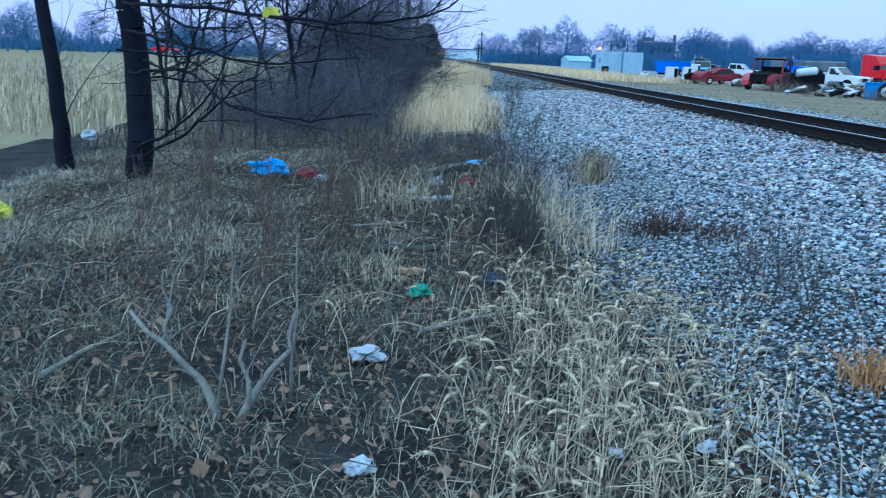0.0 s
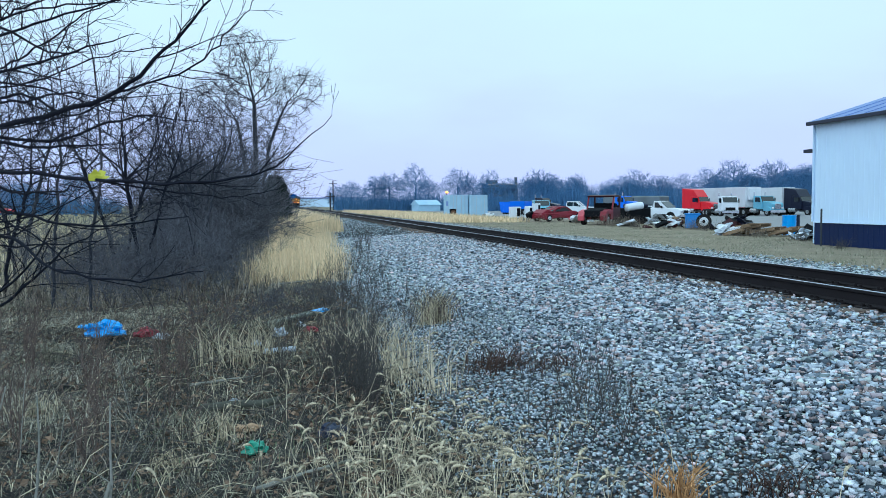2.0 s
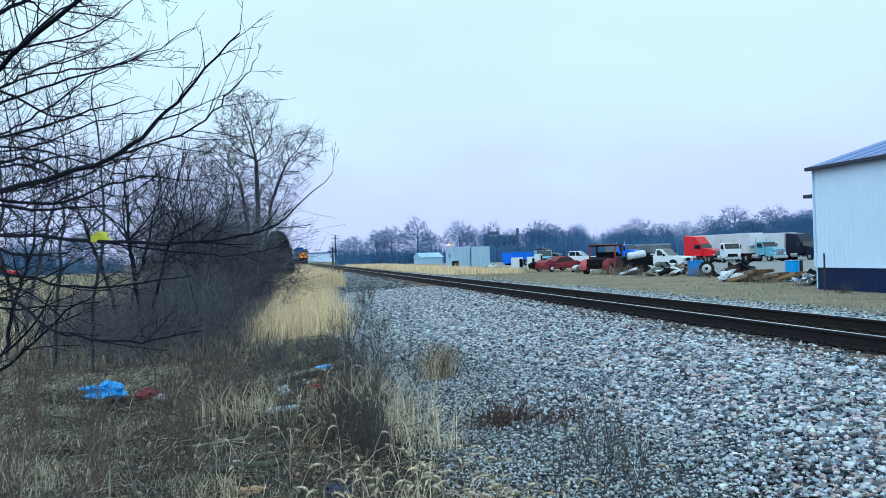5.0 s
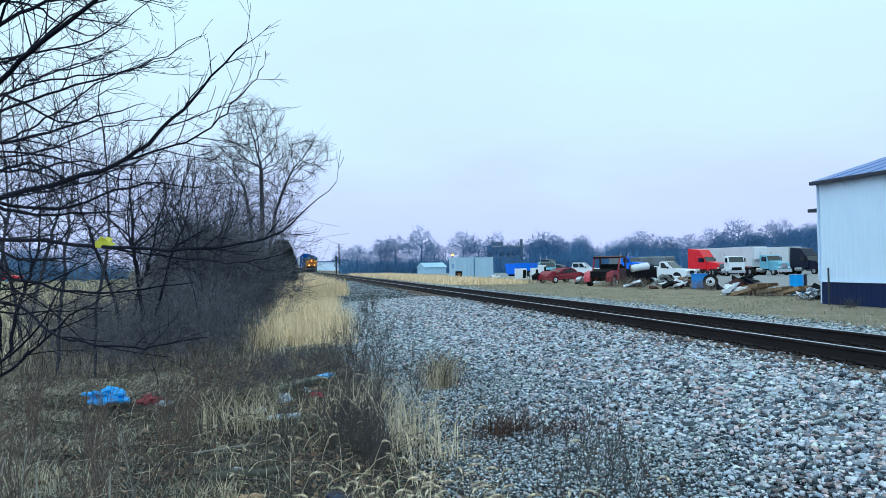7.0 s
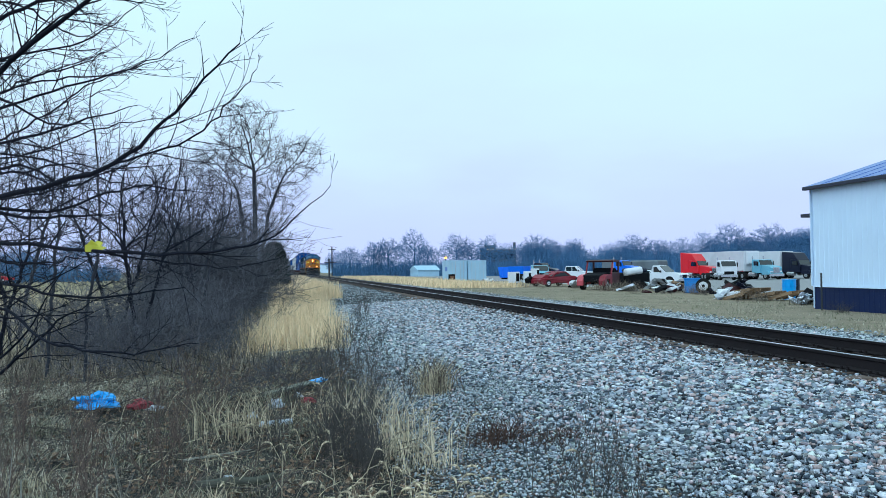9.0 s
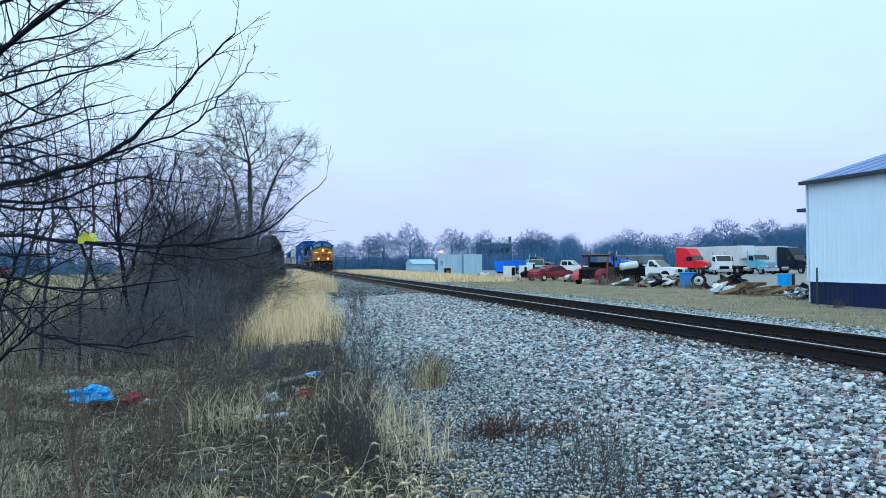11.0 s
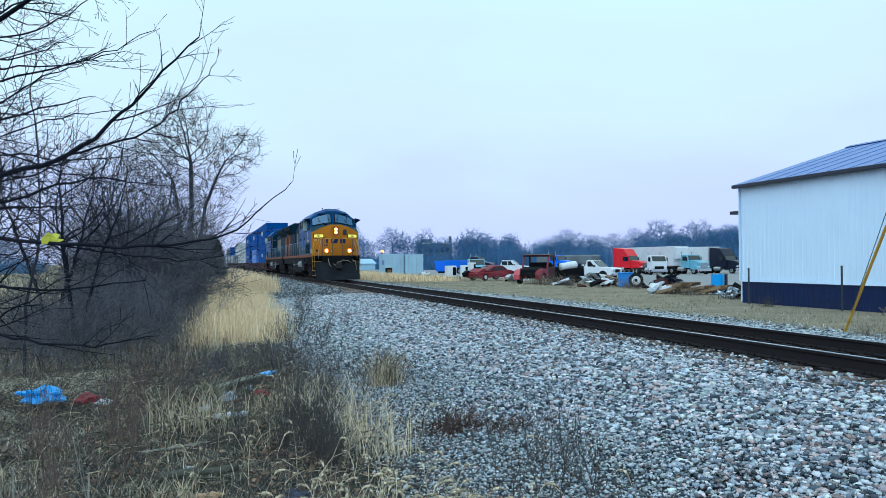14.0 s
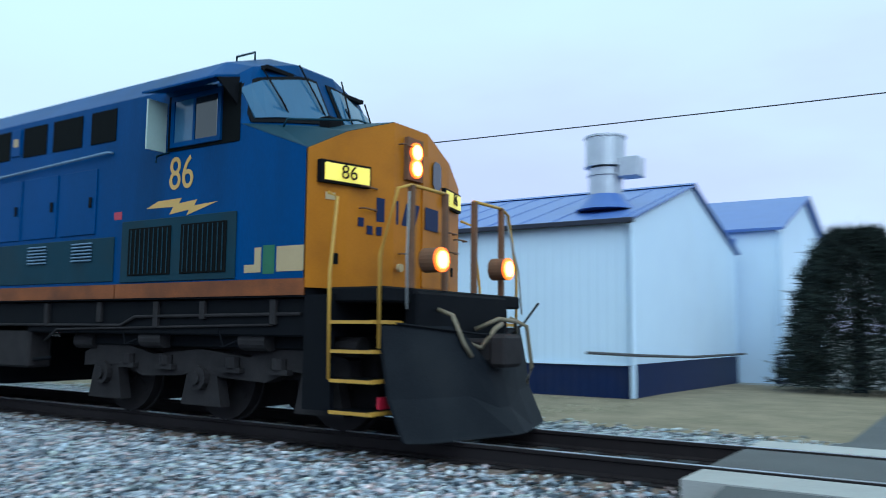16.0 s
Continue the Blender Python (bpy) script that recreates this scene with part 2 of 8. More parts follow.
M["cream_green"] = material("pale_green_panel", (0.42, 0.56, 0.52), (0.34, 0.46, 0.44), 3, 0.4, bump=0.03)
M["paint_pale"] = material("worn_pale_blue_rail", (0.16, 0.27, 0.40), (0.10, 0.18, 0.28), 5, 0.5, bump=0.1)
M["paint_pale_grey"] = material("light_grey_equipment", (0.30, 0.32, 0.33), (0.2, 0.21, 0.22), 4, 0.6, bump=0.1)
M["cream_gold"] = material("golden_lettering", (0.66, 0.40, 0.11), (0.56, 0.33, 0.09), 4, 0.5, bump=0.03)
M["faded_gold"] = material("faded_golden_lettering", (0.26, 0.20, 0.08), (0.10, 0.11, 0.09), 1.5, 0.6, bump=0.03, spread=0.3)
M["plow"] = material("scuffed_black_plow", (0.006, 0.008, 0.012), (0.014, 0.017, 0.022), 1.5, 0.7, 0.0, bump=0.2, spread=0.35, grime=0.35, grime_col=(0.035, 0.036, 0.038), gloss=0.10)
M["hose"] = material("tan_rubber_hose", (0.24, 0.20, 0.13), (0.13, 0.11, 0.08), 6, 0.7, bump=0.2)
M["cont_blue"] = material("blue_container_steel", (0.004, 0.078, 0.32), (0.004, 0.058, 0.24), 0.8, 0.65, bump=0.05, grime=0.25, grime_col=(0.015, 0.04, 0.09), gloss=0.05)
M["cont_white"] = material("white_container_steel", (0.55, 0.58, 0.58), (0.42, 0.45, 0.47), 0.7, 0.5, bump=0.05, grime=0.4, grime_col=(0.24, 0.24, 0.22))
M["cont_grey"] = material("grey_container_steel", (0.16, 0.19, 0.21), (0.10, 0.13, 0.15), 0.7, 0.5, bump=0.05, grime=0.4)
M["cont_pale"] = material("sun_bleached_blue_steel", (0.07, 0.22, 0.62), (0.05, 0.16, 0.48), 0.8, 0.45, bump=0.05, grime=0.2)
M["car_red"] = material("rust_red_car_steel", (0.06, 0.016, 0.012), (0.03, 0.012, 0.011), 1.2, 0.75, bump=0.1, grime=0.4, gloss=0.15)
M["bark"] = material("dark_wet_bark", (0.019, 0.021, 0.032), (0.009, 0.010, 0.017), 4, 0.9, bump=0.7, fine=40, stretch=(1, 1, 0.3), gloss=0.1)
M["bark_grey"] = material("grey_brown_bark", (0.060, 0.064, 0.080), (0.030, 0.032, 0.042), 3, 0.9, bump=0.5, fine=30, gloss=0.1)
# distance haze is put into this bark as blue base colour
M["bark_far"] = material("haze_blue_winter_bark", (0.10, 0.23, 0.42), (0.07, 0.155, 0.29), 1, 0.95, bump=0.2, per_island=0.3, gloss=0.1)
M["brush"] = material("grey_brush_twigs", (0.22, 0.205, 0.215), (0.12, 0.113, 0.12), 2, 0.95, bump=0.2, per_island=0.4, gloss=0.1)
M["dead_wood"] = material("pale_dead_wood", (0.30, 0.285, 0.255), (0.15, 0.15, 0.125), 7, 0.9, bump=0.6, spread=0.3)
M["straw"] = material("pale_straw", (0.66, 0.555, 0.39), (0.36, 0.31, 0.225), 3, 0.9, bump=0.1, per_island=0.55, gloss=0.15)
M["straw_gold"] = material("golden_tall_straw", (0.90, 0.70, 0.45), (0.70, 0.53, 0.33), 1.5, 0.9, bump=0.1, per_island=0.25, gloss=0.15)
M["grass_brown"] = material("brown_dead_grass", (0.39, 0.325, 0.25), (0.092, 0.081, 0.072), 2, 0.95, bump=0.1, per_island=0.85, gloss=0.1)
M["grass_green"] = material("dull_green_winter_grass", (0.21, 0.24, 0.14), (0.11, 0.125, 0.085), 2, 0.95, bump=0.1, per_island=0.4, gloss=0.1)
M["weed_dark"] = material("dark_weed_stalks", (0.095, 0.085, 0.078), (0.045, 0.042, 0.042), 3, 0.95, bump=0.1, per_island=0.4)
M["weed_red"] = material("reddish_dead_weed", (0.19, 0.140, 0.118), (0.095, 0.073, 0.065), 3, 0.95, bump=0.1, per_island=0.4, gloss=0.1)
M["leaf"] = material("fallen_leaves", (0.26, 0.16, 0.10), (0.10, 0.068, 0.05), 2, 0.9, bump=0.1, per_island=0.7)
M["conifer"] = material("dark_evergreen_needles", (0.020, 0.034, 0.028), (0.009, 0.016, 0.016), 2, 0.9, bump=0.2, per_island=0.5)
M["leaf_yellow"] = material("yellow_plastic_scrap", (0.65, 0.62, 0.05), (0.5, 0.5, 0.04), 4, 0.5, bump=0.1)
M["white_paint"] = material("white_vehicle_paint", (0.72, 0.76, 0.80), (0.62, 0.66, 0.70), 1.5, 0.35, bump=0.02, grime=0.2, grime_col=(0.4, 0.4, 0.4))
M["trailer_white"] = material("white_trailer_sheet", (0.66, 0.69, 0.72), (0.56, 0.59, 0.63), 0.8, 0.4, bump=0.03, grime=0.25, grime_col=(0.36, 0.37, 0.38))
M["red_paint"] = material("bright_red_truck_paint", (0.74, 0.02, 0.03), (0.62, 0.016, 0.025), 1.5, 0.3, bump=0.02, gloss=0.3)
M["wreck_red"] = material("dull_red_car_paint", (0.26, 0.012, 0.03), (0.16, 0.012, 0.022), 2, 0.45, bump=0.05, grime=0.3, gloss=0.3)
M["pink_paint"] = material("sun_faded_red_paint", (0.62, 0.10, 0.13), (0.45, 0.06, 0.08), 2, 0.5, bump=0.05, grime=0.3)
M["maroon"] = material("dark_maroon_paint", (0.055, 0.012, 0.016), (0.03, 0.01, 0.012), 2, 0.5, bump=0.05, gloss=0.2)
M["teal_paint"] = material("teal_blue_truck_paint", (0.17, 0.43, 0.56), (0.13, 0.36, 0.48), 1.5, 0.35, bump=0.02, gloss=0.3)
M["blue_paint"] = material("bright_blue_paint", (0.012, 0.18, 0.85), (0.01, 0.14, 0.72), 1.5, 0.4, bump=0.03, gloss=0.3)
M["dark_paint"] = material("dark_navy_paint", (0.010, 0.014, 0.035), (0.007, 0.01, 0.025), 1.5, 0.4, bump=0.03, gloss=0.3)
M["tyre"] = material("black_rubber", (0.012, 0.012, 0.013), (0.02, 0.02, 0.02), 8, 0.85, bump=0.2, gloss=0.15)
M["chrome"] = material("dull_chrome", (0.62, 0.64, 0.66), (0.5, 0.52, 0.54), 5, 0.25, 0.9, bump=0.02)
M["cont_aqua"] = material("pale_blue_container_paint", (0.40, 0.61, 0.76), (0.34, 0.53, 0.67), 0.8, 0.5, bump=0.05, grime=0.25, grime_col=(0.24, 0.30, 0.33))
M["timber"] = material("raw_pallet_timber", (0.34, 0.22, 0.13), (0.22, 0.15, 0.09), 3, 0.9, bump=0.3, per_piece=0.25)
M["brick"] = material("dull_brown_brick", (0.11, 0.13, 0.16), (0.08, 0.10, 0.125), 0.6, 0.9, bump=0.1)
M["bag_blue"] = material("bright_blue_plastic", (0.02, 0.42, 0.95), (0.012, 0.30, 0.80), 5, 0.3, bump=0.2, gloss=0.5)
M["bag_red"] = material("faded_red_cloth", (0.36, 0.045, 0.06), (0.24, 0.035, 0.05), 6, 0.8, bump=0.3)
M["bag_white"] = material("white_plastic_film", (0.50, 0.54, 0.60), (0.36, 0.40, 0.46), 6, 0.4, bump=0.2)
M["bag_green"] = material("green_plastic_film", (0.03, 0.30, 0.20), (0.025, 0.22, 0.15), 6, 0.4, bump=0.2)
M["bag_navy"] = material("dark_blue_plastic", (0.010, 0.02, 0.06), None, 6, 0.5, bump=0.2)
M["card"] = material("tan_cardboard", (0.46, 0.30, 0.19), (0.36, 0.23, 0.14), 5, 0.9, bump=0.1)
M["old_board"] = material("grey_weathered_board", (0.24, 0.24, 0.20), (0.14, 0.15, 0.12), 5, 0.9, bump=0.4, stretch=(1, 5, 5))
M["log"] = material("mossy_grey_log", (0.10, 0.10, 0.08), (0.05, 0.052, 0.042), 4, 0.95, bump=0.6)
# rust stain, with a darker tone for shade beside the train
M["stone_rust"] = material("rust_and_shade_stone", (0.25, 0.175, 0.135), (0.085, 0.065, 0.056), 9, 0.9, bump=0.5, fine=60, per_island=0.7, gloss=0.15)
M["stone_dark"] = material("dark_crib_stone", (0.20, 0.19, 0.19), (0.09, 0.085, 0.085), 9, 0.9, bump=0.5, fine=60, per_island=0.6, gloss=0.15)
M["paint_hood"] = material("dusty_dark_navy_paint", (0.004, 0.026, 0.050), (0.003, 0.018, 0.034), 1.2, 0.6, bump=0.06, grime=0.45, grime_col=(0.013, 0.022, 0.026), gloss=0.05)
M["straw_bright"] = material("bright_pale_straw", (0.82, 0.71, 0.54), (0.52, 0.435, 0.31), 3, 0.9, bump=0.1, per_island=0.5, gloss=0.15)
M["stone_mossy"] = stone_material("fine_mossy_gravel", [(0.04, 0.052, 0.064), (0.15, 0.18, 0.21), (0.33, 0.38, 0.42), (0.49, 0.53, 0.58), (0.68, 0.715, 0.76)], 0.08, (0.125, 0.128, 0.105))
M["stone_pink"] = material("pinkish_crushed_stone", (0.50, 0.40, 0.39), (0.24, 0.19, 0.19), 9, 0.9, bump=0.5, fine=60, per_island=0.6, gloss=0.2)
M["mat_olive"] = material("matted_olive_dead_grass", (0.41, 0.375, 0.275), (0.085, 0.092, 0.084), 1.6, 0.95, bump=0.1, per_island=0.85, gloss=0.1)
M["mat_tan"] = material("tan_matted_dead_grass", (0.57, 0.52, 0.42), (0.26, 0.24, 0.195), 1.6, 0.95, bump=0.1, per_island=0.7, gloss=0.1)
M["weed_rust"] = material("rust_brown_dead_weed", (0.125, 0.078, 0.064), (0.055, 0.037, 0.033), 3, 0.95, bump=0.1, per_island=0.5, gloss=0.1)
M["straw_orange"] = material("orange_dead_grass", (0.66, 0.37, 0.17), (0.44, 0.23, 0.10), 3, 0.9, bump=0.1, per_island=0.4, gloss=0.1)
M["brush_dark"] = material("dark_grey_brush_twigs", (0.15, 0.15, 0.175), (0.085, 0.086, 0.10), 2, 0.95, bump=0.2, per_island=0.5, gloss=0.1)


# ---- mesh helpers ----
def mesh_of(name, bm, mat, smooth=False):
    me = bpy.data.meshes.new(name)
    bm.to_mesh(me)
    bm.free()
    for mt in (mat if isinstance(mat, (list, tuple)) else [mat]):
        me.materials.append(mt)
    if smooth:
        me.shade_smooth()
    return me


def part(name, bm, mat, parent=None, label="", smooth=False):
    ob = new(name, mesh_of(name, bm, mat, smooth))
    if parent:
        ob.parent = parent
    return tagged(ob, label)


def thing(name, label, category, group="", at=None):
    ob = new(name)
    ob.empty_display_size = 0.2
    if at is not None:
        ob.matrix_world = at
    return tagged(ob, label, category, group)


def raw(name, verts, faces, mat, parent=None, kind=""):
    me = bpy.data.meshes.new(name)
    me.from_pydata(verts, [], faces)
    me.materials.append(mat)
    ob = new(name, me)
    if parent:
        ob.parent = parent
    return tagged(ob, kind=kind)


def arrays(name, verts, tris, mat, parent=None, smooth=False):
    """A mesh from numpy arrays of places and triangles."""
    me = bpy.data.meshes.new(name)
    nv, nf = len(verts), len(tris)
    me.vertices.add(nv)
    me.vertices.foreach_set("co", np.asarray(verts, np.float32).ravel())
    me.loops.add(nf * 3)
    me.loops.foreach_set("vertex_index", np.asarray(tris, np.int32).ravel())
    me.polygons.add(nf)
    me.polygons.foreach_set("loop_start", np.arange(0, nf * 3, 3, dtype=np.int32))
    me.update(calc_edges=True)
    me.validate()
    me.materials.append(mat)
    if smooth:
        me.shade_smooth()
    ob = new(name, me)
    if parent:
        ob.parent = parent
    return ob


def box(bm, lo, hi, bevel=0.0, m=None):
    """A box from its low to its high corner, with bevelled edges."""
    r = bmesh.ops.create_cube(bm, size=1.0)
    vs = r["verts"]
    for v in vs:
        v.co = Vector([lo[i] + (v.co[i] + 0.5) * (hi[i] - lo[i]) for i in range(3)])
    if m is not None:
        bmesh.ops.transform(bm, matrix=m, verts=vs)
    if bevel:
        es = list({e for v in vs for e in v.link_edges})
        bmesh.ops.bevel(bm, geom=es, offset=bevel, segments=1, affect="EDGES", profile=0.6)
    return bm


def boxes(*items, bevel=0.0):
    bm = bmesh.new()
    for lo, hi in items:
        box(bm, lo, hi, bevel)
    return bm


def tube(bm, pts, radius, sides=8, end=None):
    """A round bar along points; it tapers to the radius end."""
    pts = [Vector(p) for p in pts]
    end = radius if end is None else end
    rings = []
    n = len(pts)
    for i, p in enumerate(pts):
        d = (pts[min(i + 1, n - 1)] - pts[max(i - 1, 0)]).normalized()
        a = d.cross(Vector((0, 0, 1)) if abs(d.z) < 0.9 else Vector((1, 0, 0))).normalized()
        b = d.cross(a)
        r = radius + (end - radius) * i / max(n - 1, 1)
        rings.append([bm.verts.new(p + (a * math.cos(k * 2 * math.pi / sides) + b * math.sin(k * 2 * math.pi / sides)) * r) for k in range(sides)])
    for u, v in zip(rings, rings[1:]):
        for k in range(sides):
            bm.faces.new((u[k], u[(k + 1) % sides], v[(k + 1) % sides], v[k]))
    bm.faces.new(rings[0][::-1])
    bm.faces.new(rings[-1])
    return bm


def bar(pts, radius, sides=8, end=None):
    return tube(bmesh.new(), pts, radius, sides, end)


def profile(bm, outline, lo, hi, axis="x"):
    """A prism: an outline of pairs drawn out along an axis. For x the pairs are (y, z), for y (x, z), for z (x, y)."""
    def at_(p, s):
        return {"x": (s, p[0], p[1]), "y": (p[0], s, p[1]), "z": (p[0], p[1], s)}[axis]
    a = [bm.verts.new(at_(p, lo)) for p in outline]
    b = [bm.verts.new(at_(p, hi)) for p in outline]
    n = len(outline)
    faces = [bm.faces.new(a), bm.faces.new(b[::-1])]
    for i in range(n):
        faces.append(bm.faces.new((a[i], b[i], b[(i + 1) % n], a[(i + 1) % n])))
    bmesh.ops.recalc_face_normals(bm, faces=faces)
    return bm


def prism(outline, lo, hi, axis="x", bevel=0.0):
    bm = profile(bmesh.new(), outline, lo, hi, axis)
    if bevel:
        bmesh.ops.bevel(bm, geom=bm.edges[:], offset=bevel, segments=2, affect="EDGES", profile=0.6)
    return bm


def disc(bm, centre, radius, depth, axis="x", sides=20):
    """A short cylinder along an axis, centred."""
    turn = {"x": pose(0, 0, 0, 0, 90, 0), "y": pose(0, 0, 0, 90, 0, 0), "z": Matrix()}[axis]
    bmesh.ops.create_cone(bm, cap_ends=True, segments=sides, radius1=radius, radius2=radius, depth=depth, matrix=Matrix.Translation(centre) @ turn)
    return bm


def cyl(centre, radius, depth, axis="x", sides=20):
    return disc(bmesh.new(), centre, radius, depth, axis, sides)


def lettering(text, size, thick, m, mat, parent, name="lettering", narrow=1.0):
    """Raised letters from the built-in font; they read along local x, stand up along local y and face local z."""
    cu = bpy.data.curves.new(name, "FONT")
    cu.body, cu.size, cu.extrude, cu.align_x, cu.align_y = text, size, thick, "CENTER", "CENTER"
    tmp = bpy.data.objects.new(name, cu)
    scene.collection.objects.link(tmp)
    me = bpy.data.meshes.new_from_object(tmp.evaluated_get(bpy.context.evaluated_depsgraph_get()))
    bpy.data.objects.remove(tmp)
    me.transform(m @ Matrix.Diagonal((narrow, 1, 1, 1)))
    me.materials.clear()
    me.materials.append(mat)
    ob = new(name, me)
    ob.parent = parent
    return ob


def smooth_step(a, b, v):
    v = min(max((v - a) / (b - a), 0.0), 1.0)
    return v * v * (3 - 2 * v)


RAIL = 0.50
TRACK = 7.80


def ground_height(x, y):
    """The lie of the land across the line: rough ground, ballast shoulder, track bed, verge and yard."""
    z = float(np.interp(x, [-60, -8, -3, 0.5, 2.0, 3.4, 5.3, 6.1, 6.6, 9.0, 9.4, 10.2, 11.6, 14, 20, 30, 60], [-0.3, -0.25, -0.12, 0.0, 0.06, 0.16, 0.30, 0.32, 0.27, 0.27, 0.32, 0.28, 0.18, 0.12, 0.12, 0.0, -0.35]))
    if -40 < x < 6:
        z += 0.05 * noise.noise(Vector((x * 0.5, y * 0.5, 3.0))) + 0.02 * noise.noise(Vector((x * 2, y * 2, 7.0)))
    return z


# ---- the ground ----
def graded(vals):
    return np.array(sorted(set(vals)))


def sheet(name, xs, ys, mats, pick, lift=0.0):
    verts = [(x, y, ground_height(x, y) + lift) for y in ys for x in xs]
    w = len(xs)
    faces = [(j * w + i, j * w + i + 1, (j + 1) * w + i + 1, (j + 1) * w + i) for j in range(len(ys) - 1) for i in range(w - 1)]
    me = bpy.data.meshes.new(name)
    me.from_pydata(verts, [], faces)
    for mt in mats:
        me.materials.append(mt)
    me.polygons.foreach_set("material_index", [pick((xs[k % w] + xs[k % w + 1]) / 2, ys[k // w]) for k in (f[0] for f in faces)])
    me.shade_smooth()
    return new(name, me)


def ground_kind(x, y):
    wob = 0.5 * noise.noise(Vector((x * 0.6, y * 0.35, 1.0)))
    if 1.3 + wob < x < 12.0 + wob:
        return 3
    if x >= 12.0 + wob:
        return 2 if x < 27 + 4 * wob else 4
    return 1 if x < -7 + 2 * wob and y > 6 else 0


GX = graded([-3000, -1200, -500, -200, -100, -60, -40, -30, -24, -18] + list(np.arange(-14, 16, 0.25)) + list(np.arange(16, 32, 1.0)) + [36, 44, 60, 90, 140, 240, 500, 1200, 3000])
GY = graded([-3000, -800, -200, -60, -30, -18] + list(np.arange(-12, 30, 0.3)) + list(np.arange(30, 60, 1.5)) + [64, 70, 80, 95, 120, 160, 220, 320, 500, 900, 3000])
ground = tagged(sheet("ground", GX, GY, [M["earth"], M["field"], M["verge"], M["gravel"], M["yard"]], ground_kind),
                "rough ground with grey ballast, dead grass and yard gravel", "ground", kind="structure")

# ---- the railway track ----
track = tagged(new("railway_track"), "single straight railway track with rusty rails on wooden ties", "railway track", kind="structure")


def rail_section():
    h = [(0.076, 0.0), (0.076, 0.014), (0.012, 0.032), (0.010, 0.135), (0.036, 0.148), (0.037, 0.176), (0.028, 0.183)]
    return [(x, z - 0.183) for x, z in h] + [(-x, z - 0.183) for x, z in reversed(h)]


for side in (-0.7525, 0.7525):
    me_bm = bmesh.new()
    cuts = [-60 + 11.9 * k for k in range(60)]
    profile(me_bm, [(TRACK + side + x, RAIL + z) for x, z in rail_section()], -120, 900, "y")
    part("rail", me_bm, M["rail"], track, "rust-brown steel rail")
    head = boxes(((TRACK + side - 0.027, -120, RAIL), (TRACK + side + 0.027, 900, RAIL + 0.003)))
    part("rail_head", head, M["rail_top"], track, "bright worn running surface of the rail")

tie_bm = bmesh.new()
box(tie_bm, (-1.3, -0.115, -0.17), (1.3, 0.115, 0.0), 0.012)
tie_mesh = mesh_of("tie", tie_bm, M["tie"])
plate_bm = boxes(((-0.19, -0.1, 0.0), (0.19, 0.1, 0.012)), ((-0.12, -0.07, 0.0), (-0.09, -0.045, 0.05)), ((0.09, 0.045, 0.0), (0.12, 0.07, 0.05)), ((-0.12, 0.045, 0.0), (-0.09, 0.07, 0.05)), ((0.09, -0.07, 0.0), (0.12, -0.045, 0.05)))
plate_mesh = mesh_of("tie_plate", plate_bm, M["rail"])
rng = random.Random(5)
TIE_TOP = RAIL - 0.183 - 0.012
for k in range(110):
    y = -6 + 0.52 * k + rng.uniform(-0.04, 0.04)
    tie = new("tie", tie_mesh)
    tie.parent = track
    tie.matrix_world = pose(TRACK + rng.uniform(-0.06, 0.06), y, TIE_TOP + rng.uniform(-0.006, 0.0), 0, 0, rng.uniform(-1.4, 1.4))
    for side in (-0.7525, 0.7525):
        pl = new("tie_plate", plate_mesh)
        pl.parent = track
        pl.matrix_world = pose(TRACK + side, y, TIE_TOP)
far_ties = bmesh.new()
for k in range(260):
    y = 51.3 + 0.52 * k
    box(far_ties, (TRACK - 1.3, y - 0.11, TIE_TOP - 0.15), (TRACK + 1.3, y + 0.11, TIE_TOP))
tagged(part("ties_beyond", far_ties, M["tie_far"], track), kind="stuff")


# ---- crushed stone ----
def stone_shape(seed):
    r = random.Random(seed)
    bm = bmesh.new()
    bmesh.ops.create_cube(bm, size=0.8)
    bmesh.ops.triangulate(bm, faces=bm.faces[:])
    sx, sy, sz = r.uniform(1.0, 1.5), r.uniform(0.7, 1.05), r.uniform(0.38, 0.72)
    for v in bm.verts:
        v.co = Vector((v.co.x * sx * r.uniform(0.35, 1.15), v.co.y * sy * r.uniform(0.35, 1.15), v.co.z * sz * r.uniform(0.4, 1.25)))
    bm.verts.ensure_lookup_table()
    bm.faces.ensure_lookup_table()
    vs = np.array([v.co[:] for v in bm.verts])
    fs = np.array([[v.index for v in f.verts] for f in bm.faces])
    bm.free()
    return vs, fs


SHAPES = [stone_shape(k) for k in range(24)]
OCTA = np.array([(1, 0, 0), (-1, 0, 0), (0, 1, 0), (0, -1, 0), (0, 0, 0.7), (0, 0, -0.7)]) * 0.5
OCTA_FACES = np.array([(0, 2, 4), (2, 1, 4), (1, 3, 4), (3, 0, 4), (2, 0, 5), (1, 2, 5), (3, 1, 5), (0, 3, 5)])
CHIPS = [(OCTA * np.random.RandomState(70 + k).uniform(0.6, 1.3, (6, 3)), OCTA_FACES) for k in range(8)]


